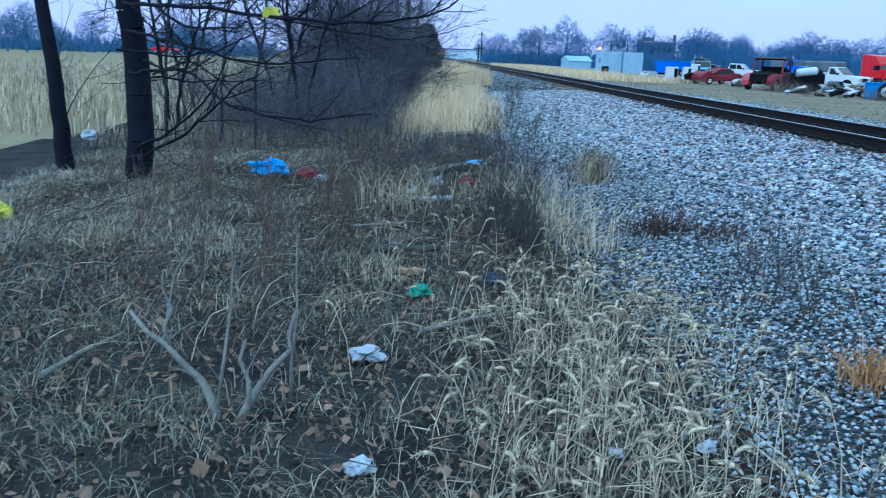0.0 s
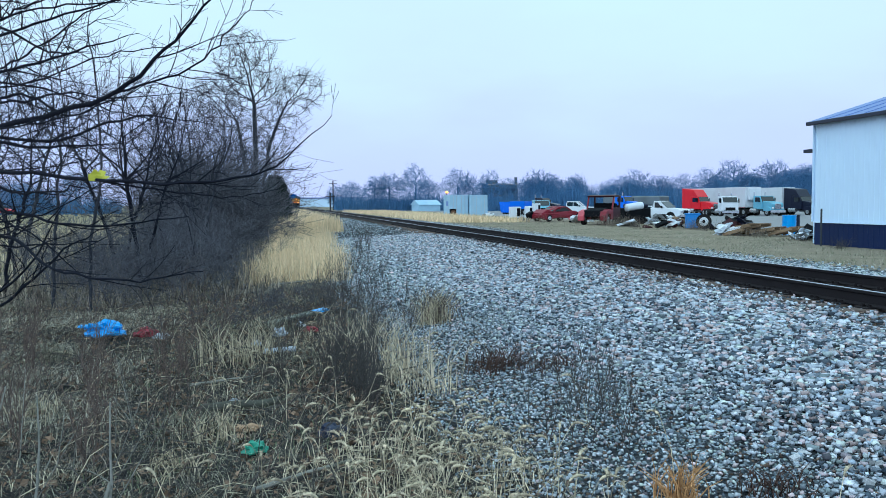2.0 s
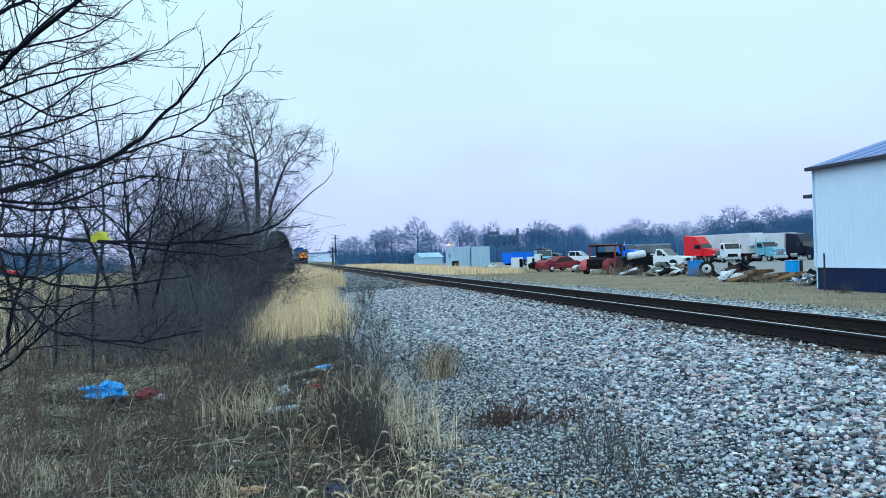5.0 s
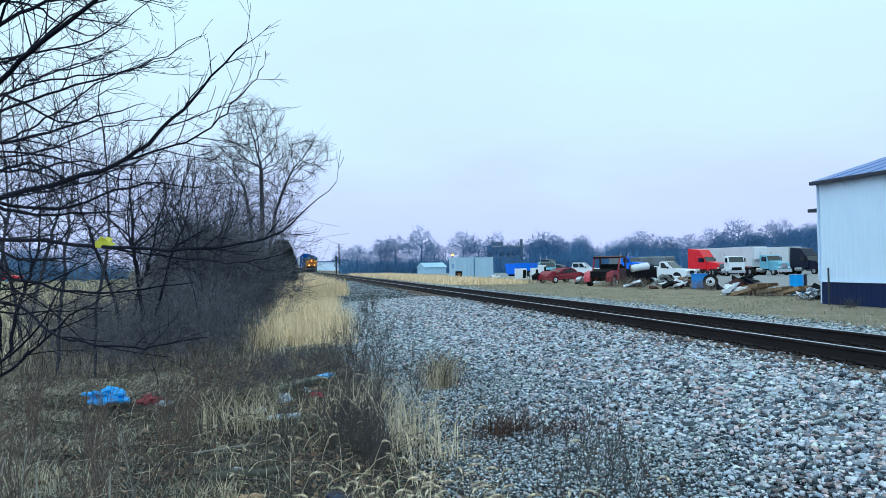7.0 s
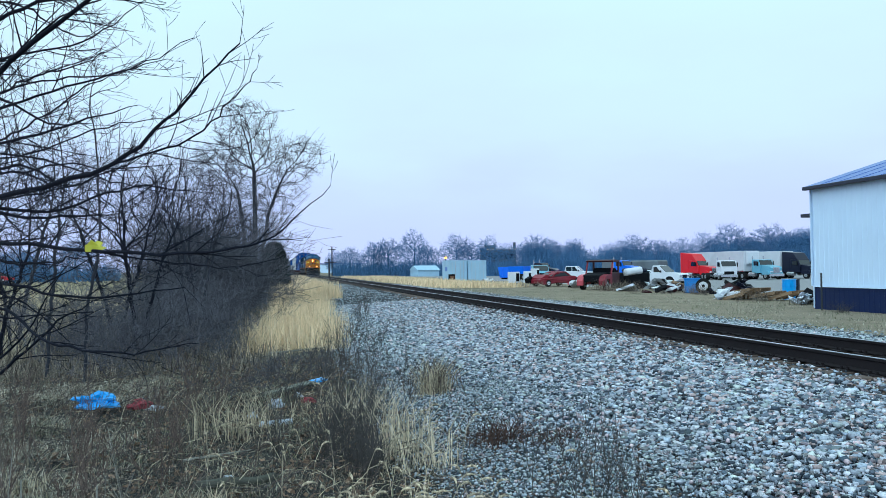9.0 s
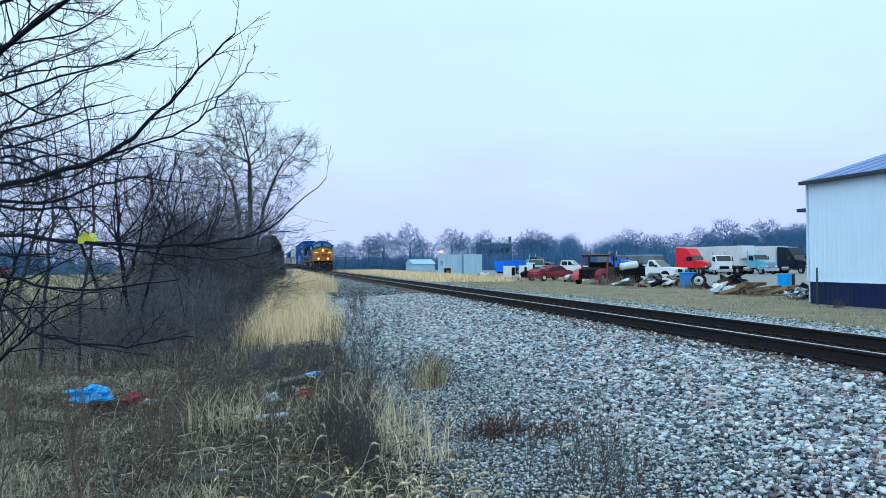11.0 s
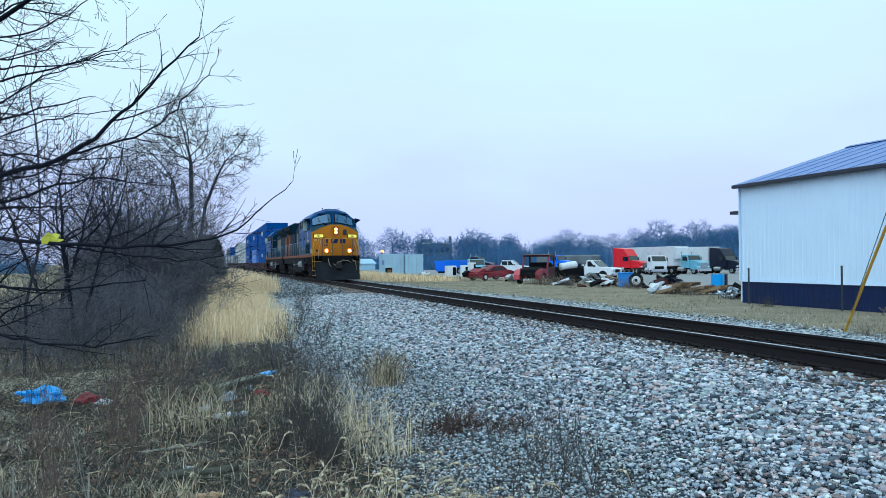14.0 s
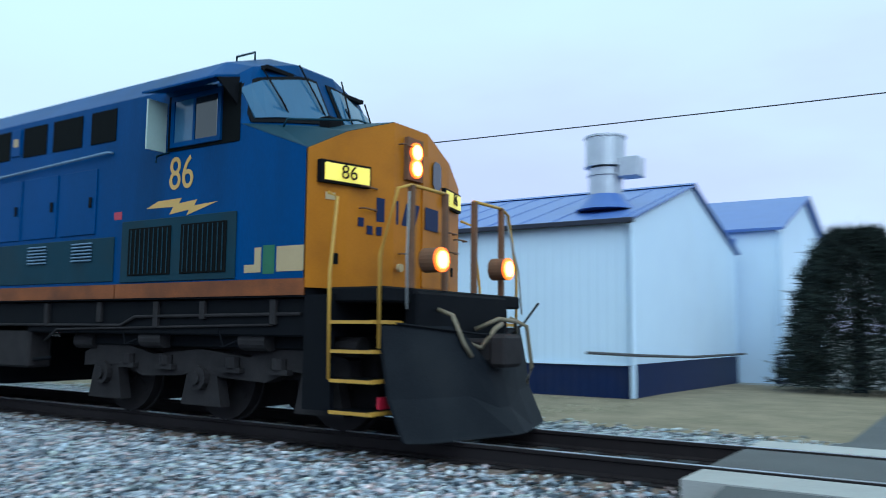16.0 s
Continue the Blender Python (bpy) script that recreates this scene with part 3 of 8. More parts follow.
def stones(name, places, sizes, mat, seed, parent, shapes=SHAPES):
    """Many loose stones in one mesh."""
    r = np.random.RandomState(seed)
    av, af, base = [], [], 0
    kinds = r.randint(0, len(shapes), len(places))
    for k, (vs, fs) in enumerate(shapes):
        idx = np.where(kinds == k)[0]
        n = len(idx)
        if not n:
            continue
        turn, tip = r.uniform(0, 6.283, n), r.normal(0, 0.5, n)
        v = np.repeat(vs[None], n, 0) * sizes[idx, None, None]
        ct, st = np.cos(tip)[:, None], np.sin(tip)[:, None]
        y2, z2 = v[:, :, 1] * ct - v[:, :, 2] * st, v[:, :, 1] * st + v[:, :, 2] * ct
        c, s = np.cos(turn)[:, None], np.sin(turn)[:, None]
        v = np.stack([v[:, :, 0] * c - y2 * s, v[:, :, 0] * s + y2 * c, z2], -1) + places[idx][:, None, :]
        av.append(v.reshape(-1, 3))
        af.append((fs[None] + (np.arange(n) * len(vs))[:, None, None] + base).reshape(-1, 3))
        base += n * len(vs)
    ob = arrays(name, np.concatenate(av), np.concatenate(af), mat, parent)
    return tagged(ob, kind="stuff")


ballast = tagged(new("ballast"), "loose grey crushed limestone ballast beside the rails", "ballast", kind="structure")


def scatter(n, x0, x1, y0, y1, seed, keep):
    r = np.random.RandomState(seed)
    xs, ys, us = r.uniform(x0, x1, n), r.uniform(y0, y1, n), r.uniform(0, 1, n)
    out = []
    for x, y, u in zip(xs, ys, us):
        k = keep(x, y)
        if u < k:
            out.append((x, y, ground_height(x, y)))
    return np.array(out)


def bed(x, y):
    if 0.85 < abs(x - TRACK) < 1.42:
        return 0.10
    if abs(abs(x - TRACK) - 0.7525) < 0.10:
        return 0.0
    edge = 0.9 * noise.noise(Vector((x * 0.5, y * 0.25, 5.0)))
    if 5.85 < x < 6.4:
        return 0.16
    return smooth_step(0.9 + edge, 3.4 + edge, x) * 0.88 + 0.12 if x < 6 else (0.45 if x < 9.2 else smooth_step(13.2, 10.4, x))


near = scatter(84000, 1.0, 7.0, 2.0, 12.0, 1, bed)
sz = np.random.RandomState(2).gamma(9, 0.0052, len(near)).clip(0.018, 0.085) * np.interp(near[:, 0], [1.0, 2.6, 4.2], [0.45, 0.68, 1.0])
near[:, 2] += sz * 0.15 + np.random.RandomState(12).uniform(-0.008, 0.034, len(near))
pick = np.random.RandomState(33).uniform(0, 1, len(near))
damp = np.array([noise.noise(Vector((x * 0.7, y * 0.45, 8.0))) for x, y in near[:, :2]])
mossy = near[:, 0] + 1.6 * damp + 0.9 * (pick - 0.5) < 2.75
pinkish = ~mossy & (pick < 0.13)
sz = np.where(mossy, sz * 0.7, sz)
for mask, mt, sd in ((~mossy & ~pinkish, "stone", 3), (mossy, "stone_mossy", 34), (pinkish, "stone_pink", 35)):
    stones("ballast_stones", near[mask], sz[mask], M[mt], sd, ballast)
mid = scatter(84000, 1.6, 7.0, 12.0, 34.0, 4, bed)
sz = np.random.RandomState(5).uniform(0.034, 0.078, len(mid))
mid[:, 2] += sz * 0.18 + np.random.RandomState(13).uniform(-0.008, 0.032, len(mid))
pick = np.random.RandomState(36).uniform(0, 1, len(mid))
mossy = mid[:, 0] + 0.8 * (pick - 0.5) < 2.7
for mask, mt, sd in ((~mossy & (pick > 0.12), "stone", 6), (mossy, "stone_mossy", 37), (~mossy & (pick <= 0.12), "stone_pink", 38)):
    stones("ballast_stones", mid[mask], sz[mask], M[mt], sd, ballast)
chips = scatter(74000, 0.8, 3.6, 2.2, 19.0, 40, lambda x, y: smooth_step(0.8, 1.5, x) * smooth_step(3.6, 2.7, x + 0.8 * noise.noise(Vector((x * 0.7, y * 0.45, 8.0)))))
sz = np.random.RandomState(41).uniform(0.016, 0.040, len(chips))
chips[:, 2] += np.random.RandomState(42).uniform(-0.004, 0.02, len(chips))
pick = np.random.RandomState(43).uniform(0, 1, len(chips))
for mask, mt, sd in ((pick < 0.55, "stone_mossy", 44), ((pick >= 0.55) & (pick < 0.85), "stone", 45), (pick >= 0.85, "stone_rust", 46)):
    stones("fine_gravel", chips[mask], sz[mask], M[mt], sd, ballast, CHIPS)
rest = np.concatenate([scatter(24000, 9.0, 13.2, 1.0, 34.0, 7, bed), scatter(15000, 2.0, 13.0, 34.0, 75.0, 8, bed), scatter(17000, 1.6, 11.5, -5.0, 2.0, 9, bed)])
sz = np.random.RandomState(10).uniform(0.035, 0.075, len(rest))
rest[:, 2] += sz * 0.18
stones("ballast_stones", rest, sz, M["stone_mossy"], 11, ballast)
# darker stones between the rails
cribs = scatter(9000, 7.1, 8.5, 1.0, 40.0, 14, lambda x, y: 0.6)
sz = np.random.RandomState(15).uniform(0.04, 0.08, len(cribs))
stones("crib_stones", cribs - (0, 0, 0.03), sz, M["stone_dark"], 16, ballast)
# rust-stained stones; the wide dark band also paints the train's shade
stained = scatter(16000, 5.1, 6.98, 1.0, 40.0, 17, lambda x, y: smooth_step(5.2, 6.1, x) * 0.85 if x < 6.38 else 0.25)
sz = np.random.RandomState(18).uniform(0.03, 0.06, len(stained))
stones("stained_stones", stained - (0, 0, 0.004), sz, M["stone_rust"], 19, ballast)
stone_meshes = []
for vs, fs in SHAPES[:6]:
    me = bpy.data.meshes.new("stone")
    me.from_pydata(vs.tolist(), [], fs.tolist())
    me.materials.append(M["stone_piece"])
    stone_meshes.append(me)
rng = random.Random(21)
for k in range(300):
    x, y = rng.uniform(2.8, 5.6), rng.uniform(3.6, 7.5)
    s = rng.uniform(0.042, 0.07)
    st = new("stone", stone_meshes[k % 6])
    st.parent = ballast
    st.matrix_world = pose(x, y, ground_height(x, y) + s * 0.45, rng.uniform(-30, 30), rng.uniform(-30, 30), rng.uniform(0, 360)) @ Matrix.Scale(s, 4)


# ---- the white steel building beside the line ----
BX, BN, BS, EAVE, BAND = 18.0, 24.92, 6.70, 4.27, 0.90
RIDGE_X, RIDGE_Z, BX2 = 22.9, 5.75, 27.8
barn = thing("storage_building", "long white steel-clad storage building with navy base and blue roof", "building")


def ribbed(lo, hi, fixed, z0, z1, axis, depth=0.011, pitch=0.23):
    """Outline of a profiled wall sheet seen from above."""
    pts, s = [], lo
    while s < hi - 1e-6:
        for ds, d in ((0, 0), (pitch - 0.06, 0), (pitch - 0.045, depth), (pitch - 0.015, depth)):
            if s + ds < hi:
                pts.append((s + ds, d))
        s += pitch
    pts.append((hi, 0))
    return pts


def wall_sheet(name, lo, hi, fixed, z0, z1, axis, out, mat, parent, label=""):
    pts = ribbed(lo, hi, fixed, z0, z1, axis)
    face = [(fixed + out * d, s) if axis == "y" else (s, fixed + out * d) for s, d in pts]
    back = [(fixed - out * 0.15, hi), (fixed - out * 0.15, lo)] if axis == "y" else [(hi, fixed - out * 0.15), (lo, fixed - out * 0.15)]
    bm = bmesh.new()
    profile(bm, face + back, z0, z1, "z")
    return part(name, bm, mat, parent, label)


wall_sheet("wall", BS, BN, BX, BAND, EAVE, "y", -1, M["siding"], barn, "white ribbed steel side wall")
wall_sheet("wainscot", BS, BN, BX + 0.01, -0.1, BAND - 0.006, "y", -1, M["siding_blue"], barn, "navy ribbed steel base of the wall")
part("base_flashing", boxes(((BX - 0.04, BS, BAND - 0.03), (BX + 0.0, BN, BAND + 0.02))), M["siding"], barn)
for yy, out in ((BS, -1), (BN, 1)):
    bm = bmesh.new()
    profile(bm, [(BX + 0.15, BAND), (BX2, BAND), (BX2, EAVE), (RIDGE_X, RIDGE_Z), (BX + 0.15, EAVE)], yy - 0.07, yy + 0.07, "y")
    part("gable", bm, M["siding"], barn, "white steel gable wall")
    part("gable_base", boxes(((BX + 0.15, yy - 0.08, -0.1), (BX2, yy + 0.08, BAND - 0.006))), M["siding_blue"], barn, "navy base of the gable wall")
part("wall", boxes(((BX2 - 0.1, BS + 0.08, -0.1), (BX2, BN - 0.08, EAVE))), M["siding"], barn)
for x0, z0, x1, z1 in ((BX - 0.18, EAVE - 0.02, RIDGE_X, RIDGE_Z + 0.05), (BX2 + 0.18, EAVE - 0.02, RIDGE_X, RIDGE_Z + 0.05)):
    bm = bmesh.new()
    profile(bm, [(x0, z0), (x1, z1), (x1, z1 + 0.05), (x0, z0 + 0.05)], BS - 0.2, BN + 0.2, "y")
    slope = part("roof", bm, M["roof"], barn, "blue ribbed steel roof slope")
    rib = bmesh.new()
    profile(rib, [(x0, z0 + 0.05), (x1, z1 + 0.05), (x1, z1 + 0.066), (x0, z0 + 0.066)], 0, 0.035, "y")
    rib_mesh = mesh_of("roof_rib", rib, M["roof"])
    for k in range(20):
        rb = new("roof_rib", rib_mesh)
        rb.parent, rb.location = slope, (0, BS + 0.92 * k, 0)
part("ridge_cap", prism([(RIDGE_X - 0.25, RIDGE_Z + 0.06), (RIDGE_X, RIDGE_Z + 0.15), (RIDGE_X + 0.25, RIDGE_Z + 0.06)], BS - 0.2, BN + 0.2, "y"), M["roof"], barn)
part("gutter", boxes(((BX - 0.26, BS - 0.2, EAVE - 0.10), (BX - 0.1, BN + 0.2, EAVE + 0.02)), bevel=0.015), M["trim"], barn, "dark blue eaves gutter")
for yy in (BS - 0.09, BN + 0.05):
    part("corner_trim", boxes(((BX - 0.05, yy, BAND), (BX + 0.12, yy + 0.04, EAVE - 0.06))), M["siding"], barn)
part("downpipe", bar([(BX - 0.16, BS - 0.14, EAVE - 0.1), (BX - 0.1, BS - 0.14, EAVE - 0.35), (BX - 0.1, BS - 0.14, 0.15)], 0.06), M["siding"], barn, "white downpipe at the corner")


# ---- fittings of the building, pole, wires, crossing ----

unit = thing("wall_cabinet", "blue sheet-metal cabinet unit fixed to the white wall", "cabinet")
part("body", boxes(((BX - 0.62, 12.75, 0.98), (BX - 0.03, 14.05, 3.10)), bevel=0.02), M["cabinet_blue"], unit)
part("lid", boxes(((BX - 0.70, 12.68, 3.10), (BX - 0.03, 14.12, 3.20)), bevel=0.02), M["cabinet_blue"], unit)
part("door", boxes(((BX - 0.645, 13.35, 1.10), (BX - 0.62, 13.98, 2.9)), bevel=0.008), M["cabinet_blue"], unit, "blue cabinet door")
part("junction_box", boxes(((BX - 0.45, 12.18, 1.55), (BX - 0.03, 12.72, 2.45)), bevel=0.02), M["paint_pale"], unit, "pale grey junction box")
part("shelf", boxes(((BX - 0.7, 12.1, 1.38), (BX - 0.03, 13.3, 1.44))), M["cabinet_blue"], unit)
part("lower_box", boxes(((BX - 0.4, 12.2, 0.95), (BX - 0.03, 12.72, 1.35)), bevel=0.02), M["cabinet_blue"], unit)
part("duct", boxes(((BX - 0.35, 12.3, 2.5), (BX - 0.03, 12.7, 2.95)), bevel=0.02), M["cabinet_blue"], unit)
part("leg", bar([(BX - 0.5, 13.05, 0.02), (BX - 0.5, 13.05, 1.0)], 0.05, 8), M["cabinet_blue"], unit)
part("handle", boxes(((BX - 0.67, 13.42, 1.95), (BX - 0.645, 13.46, 2.15))), M["black"], unit)
part("plinth", boxes(((BX - 0.8, 12.6, -0.05), (BX - 0.05, 14.0, 0.06)), bevel=0.01), M["concrete"], unit, "concrete plinth")

hood_vent = thing("vent_hood", "blue sheet-metal exhaust hood on the wall", "vent")
part("hood", prism([(BX - 0.02, 2.45), (BX - 0.30, 2.45), (BX - 0.62, 2.28), (BX - 0.45, 1.86), (BX - 0.02, 1.86)], 14.58, 15.42, "y", 0.008), M["cabinet_blue"], hood_vent)
part("opening", prism([(BX - 0.63, 2.23), (BX - 0.47, 1.90), (BX - 0.455, 1.89), (BX - 0.615, 2.235)], 14.64, 15.36, "y"), M["mesh_dark"], hood_vent, "dark vent opening")

stack = thing("roof_ventilator", "galvanised round ventilator stack on the roof slope", "ventilator")
SX, SY = 19.3, 7.75
SZ = EAVE + (SX - BX) * (RIDGE_Z - EAVE) / (RIDGE_X - BX)
bm = bmesh.new()
bmesh.ops.create_cone(bm, cap_ends=True, segments=24, radius1=0.75, radius2=0.42, depth=0.4, matrix=Matrix.Translation((SX, SY, SZ + 0.25)))
part("flashing", bm, M["roof"], stack)
bm = cyl((SX, SY, SZ + 0.75), 0.42, 0.75, "z", 24)
disc(bm, (SX, SY, SZ + 0.95), 0.46, 0.05, "z", 24)
part("pipe", bm, M["galv"], stack, "galvanised pipe")
bm = cyl((SX, SY, SZ + 1.55), 0.50, 0.75, "z", 24)
disc(bm, (SX, SY, SZ + 1.18), 0.53, 0.05, "z", 24)
disc(bm, (SX, SY, SZ + 1.93), 0.53, 0.05, "z", 24)
part("cap", bm, M["galv"], stack, "galvanised drum cap")
part("side_box", boxes(((SX - 0.25, SY - 0.95, SZ + 0.85), (SX + 0.25, SY - 0.42, SZ + 1.35)), bevel=0.02), M["galv"], stack)

# a small lean-to eave beyond the far corner
annex = thing("annex_roof", "small dark roof edge of an annex behind the building", "roof")
part("eave", boxes(((BX + 0.3, BN + 0.22, 3.30), (BX + 3.0, BN + 1.1, 3.42)), bevel=0.01), M["trim"], annex)
part("wall", boxes(((BX + 0.5, BN + 0.08, 0.0), (BX + 3.0, BN + 0.75, 3.29))), M["siding"], annex)

# the second, taller gabled building beside it
B2S, B2X0, B2R, B2X1, E2, R2 = 5.4, 28.3, 33.4, 38.5, 5.1, 6.8
hall = thing("gabled_hall", "white steel hall with navy base and blue-grey gable roof", "building")
bm = bmesh.new()
profile(bm, [(B2X0, 0.9), (B2X1, 0.9), (B2X1, E2), (B2R, R2), (B2X0, E2)], B2S, B2S + 0.15, "y")
part("gable", bm, M["siding"], hall, "white steel gable wall")
part("gable_base", boxes(((B2X0, B2S - 0.01, -0.1), (B2X1, B2S + 0.15, 0.895))), M["siding_blue"], hall, "navy base of the gable")
for x in (B2X0, B2X1 - 0.15):
    part("wall", boxes(((x, B2S + 0.16, -0.1), (x + 0.15, 24.0, E2))), M["siding"], hall)
part("end_wall", boxes(((B2X0 + 0.16, 23.8, -0.1), (B2X1 - 0.16, 24.0, E2))), M["siding"], hall)
for x0 in (B2X0 - 0.2, B2X1 + 0.2):
    part("roof", prism([(x0, E2 - 0.05), (B2R, R2 + 0.03), (B2R, R2 + 0.12), (x0, E2 + 0.04)], B2S - 0.25, 24.2, "y"), M["roof"], hall, "blue-grey steel roof slope")
for x in (B2X0 + 0.02,):
    part("downpipe", bar([(x, B2S - 0.08, E2 - 0.1), (x, B2S - 0.08, 0.1)], 0.07), M["siding"], hall)
part("lamp_bracket", boxes(((35.2, B2S - 0.25, 2.9), (35.6, B2S - 0.01, 3.0))), M["light_sodium"], hall, "lit wall lamp")
part("vent", boxes(((27.3, BS - 0.14, 4.45), (27.7, BS - 0.08, 4.75))), M["roof"], barn, "small gable vent")
part("service_pipe", bar([(BX - 0.35, BS + 0.9, 1.16), (BX - 0.12, BS - 0.3, 1.12), (BX + 4.0, BS - 0.3, 1.0), (BX2, BS - 0.3, 0.98)], 0.035, 8), M["wire"], barn, "thin horizontal pipe along the gable")

# utility pole with guy wire and overhead line
PX, PY, PTOP = 11.05, 10.2, 5.30
pole = thing("utility_pole", "weathered grey-green wooden utility pole with conduit", "utility pole")
bm = bmesh.new()
tube(bm, [(PX, PY, 0.05), (PX + 0.01, PY, 2.5), (PX + 0.0, PY - 0.02, PTOP)], 0.105, 14, 0.085)
part("shaft", bm, M["pole_wood"], pole, "", True)
part("conduit", bar([(PX - 0.11, PY - 0.06, 0.1), (PX - 0.11, PY - 0.06, 1.35)], 0.03, 8), M["galv"], pole, "galvanised conduit")
part("meter_box", boxes(((PX - 0.17, PY - 0.16, 0.95), (PX - 0.08, PY - 0.04, 1.3)), bevel=0.01), M["pole_wood"], pole)
part("insulator", cyl((PX - 0.12, PY - 0.08, PTOP - 0.42), 0.035, 0.09, "x", 12), M["galv"], pole)
for dz in (0.42, 0.46):
    part("bracket", bar([(PX, PY - 0.1, PTOP - dz), (PX + 0.06, PY - 0.42, PTOP - dz + 0.02)], 0.018, 6), M["wire"], pole)
part("wire_loop", bar([(PX + 0.02, PY - 0.15, PTOP - 0.42)] + [(PX + 0.05, PY - 0.42 - 0.22 * math.sin(a), PTOP - 0.68 + 0.24 * math.cos(a)) for a in np.linspace(0.2, 5.9, 14)], 0.008, 5), M["wire"], pole, "slack wire loop")
part("guy_wire", bar([(PX + 0.02, PY + 0.06, PTOP - 0.4), (11.9, 13.35, 0.16)], 0.008, 5), M["wire"], pole, "steel guy wire")
part("guy_guard", bar([(11.9 - 0.27 * 1.0, 13.35 - 3.1 * 0.46 * 1.0 + 0.05, 0.16 + 4.74 * 0.44), (11.9, 13.35, 0.16)], 0.028, 8), M["guard_yellow"], pole, "yellow guy guard")
wire_pts = []
A, Bp = Vector((PX + 0.05, PY - 0.42, PTOP - 0.42)), Vector((20.0, -24.0, 7.0))
for k in range(15):
    u = k / 14
    p = A.lerp(Bp, u)
    wire_pts.append((p.x, p.y, p.z - 0.9 * 4 * u * (1 - u) * 0.25))
part("overhead_wire", bar(wire_pts, 0.011, 5), M["wire"], pole, "sagging overhead wire")

post_group = "thin posts along the wall"
for x, y, h in ((17.6, 24.0, 1.35), (17.5, 19.6, 1.45), (17.45, 16.6, 1.5), (17.45, 12.0, 1.4), (17.4, 9.2, 1.3)):
    p = tagged(part("fence_post", bar([(x, y, -0.02), (x + 0.02, y + 0.03, h)], 0.03, 6), M["post_steel"]), "thin dark steel post before the white wall", "post", post_group)

# the level crossing
cross = tagged(new("level_crossing"), "concrete and asphalt level crossing panels between the rails", "level crossing", kind="structure")
edge = 1.95
for x0, x1, nm, mt in ((TRACK - 0.66, TRACK + 0.66, "panel", "asphalt"), (TRACK - 1.45, TRACK - 0.84, "panel", "concrete"), (TRACK + 0.84, TRACK + 1.45, "panel", "concrete")):
    for k in range(4):
        y1 = edge - k * 1.85
        b = bmesh.new()
        profile(b, [(x0, y1 - 1.82), (x1, y1 - 1.82), (x1, y1 - (0.0 if k else 0.0)), (x0, y1)], RAIL - 0.2, RAIL - 0.012, "z")
        part(nm, b, M[mt], cross, "worn crossing panel")
b = bmesh.new()
profile(b, [(TRACK - 1.47, RAIL - 0.02), (5.2, 0.36), (3.6, 0.22), (3.6, 0.1), (TRACK - 1.47, 0.1)], -5.5, 1.6, "y")
part("approach", b, M["asphalt"], cross, "grey asphalt approach")
b = bmesh.new()
profile(b, [(TRACK + 1.47, RAIL - 0.02), (11.0, 0.34), (40.0, 0.1), (40.0, -0.2), (TRACK + 1.47, 0.0)], -5.5, 1.3, "y")
part("approach", b, M["asphalt"], cross, "grey asphalt approach")


# ---- the freight train ----
TRAIN, AXLES = [], []
HALF = [(-1.53, 0), (-1.05, 1), (-0.35, 2), (0.35, 2), (1.05, 1), (1.53, 0)]
SWEEP = {0: 0.28, 1: 0.13, 2: 0.0}


def cab_section(y, heights, sweep=1.0):
    pts = [(-1.53, y + SWEEP[0] * sweep, 1.6)]
    pts += [(x, y + SWEEP[k] * sweep, heights[k]) for x, k in HALF]
    return [Vector(p) for p in pts + [(1.53, y + SWEEP[0] * sweep, 1.6)]]


NOSE = cab_section(0.02, (3.10, 3.36, 3.60))
SILL = cab_section(1.18, (3.50, 3.58, 3.70), 0.6)
BROW = cab_section(1.62, (4.04, 4.38, 4.58), 0.6)
CROWN = cab_section(2.15, (4.10, 4.52, 4.76), 0.2)
REAR = cab_section(7.6, (4.10, 4.50, 4.70), 0.0)


def on_line(sec, x):
    """The place on a section's upper edge at x."""
    for a, b in zip(sec[1:-1], sec[2:-1]):
        if a.x <= x <= b.x:
            return a.lerp(b, (x - a.x) / (b.x - a.x))
    return sec[1 if x < 0 else -2].copy()


def slope_pane(x0, x1, v0, v1, lift, thick=0.012):
    """A pane that follows the raked front of the cab."""
    bm = bmesh.new()
    grid = []
    xs = np.linspace(x0, x1, 9)
    for v in (v0, v1):
        grid.append([])
        for x in xs:
            p = on_line(SILL, x).lerp(on_line(BROW, x), v)
            grid[-1].append(bm.verts.new(p + Vector((0, -lift, lift * 0.5))))
    top = [bm.faces.new((grid[0][i], grid[0][i + 1], grid[1][i + 1], grid[1][i])) for i in range(8)]
    ex = bmesh.ops.extrude_face_region(bm, geom=top)
    bmesh.ops.translate(bm, verts=[g for g in ex["geom"] if isinstance(g, bmesh.types.BMVert)], vec=(0, -thick, thick * 0.5))
    bmesh.ops.recalc_face_normals(bm, faces=bm.faces[:])
    return bm


def nose_plate(pts, thick, lift=0.0):
    """A plate that lies on the swept face of the nose: pairs (x, z)."""
    def at_(x, z, d):
        ax = abs(x)
        y = 0.02 + float(np.interp(ax, [0.35, 1.05, 1.53], [0.0, 0.13, 0.28]))
        return Vector((x, y - d, z))
    bm = bmesh.new()
    a = [bm.verts.new(at_(x, z, lift + thick)) for x, z in pts]
    b = [bm.verts.new(at_(x, z, lift)) for x, z in pts]
    n = len(pts)
    bm.faces.new(a)
    bm.faces.new(b[::-1])
    for i in range(n):
        bm.faces.new((a[i], b[i], b[(i + 1) % n], a[(i + 1) % n]))
    bmesh.ops.recalc_face_normals(bm, faces=bm.faces[:])
    return bm


def rect(x0, z0, x1, z1):
    return [(x0, z0), (x1, z0), (x1, z1), (x0, z1)]


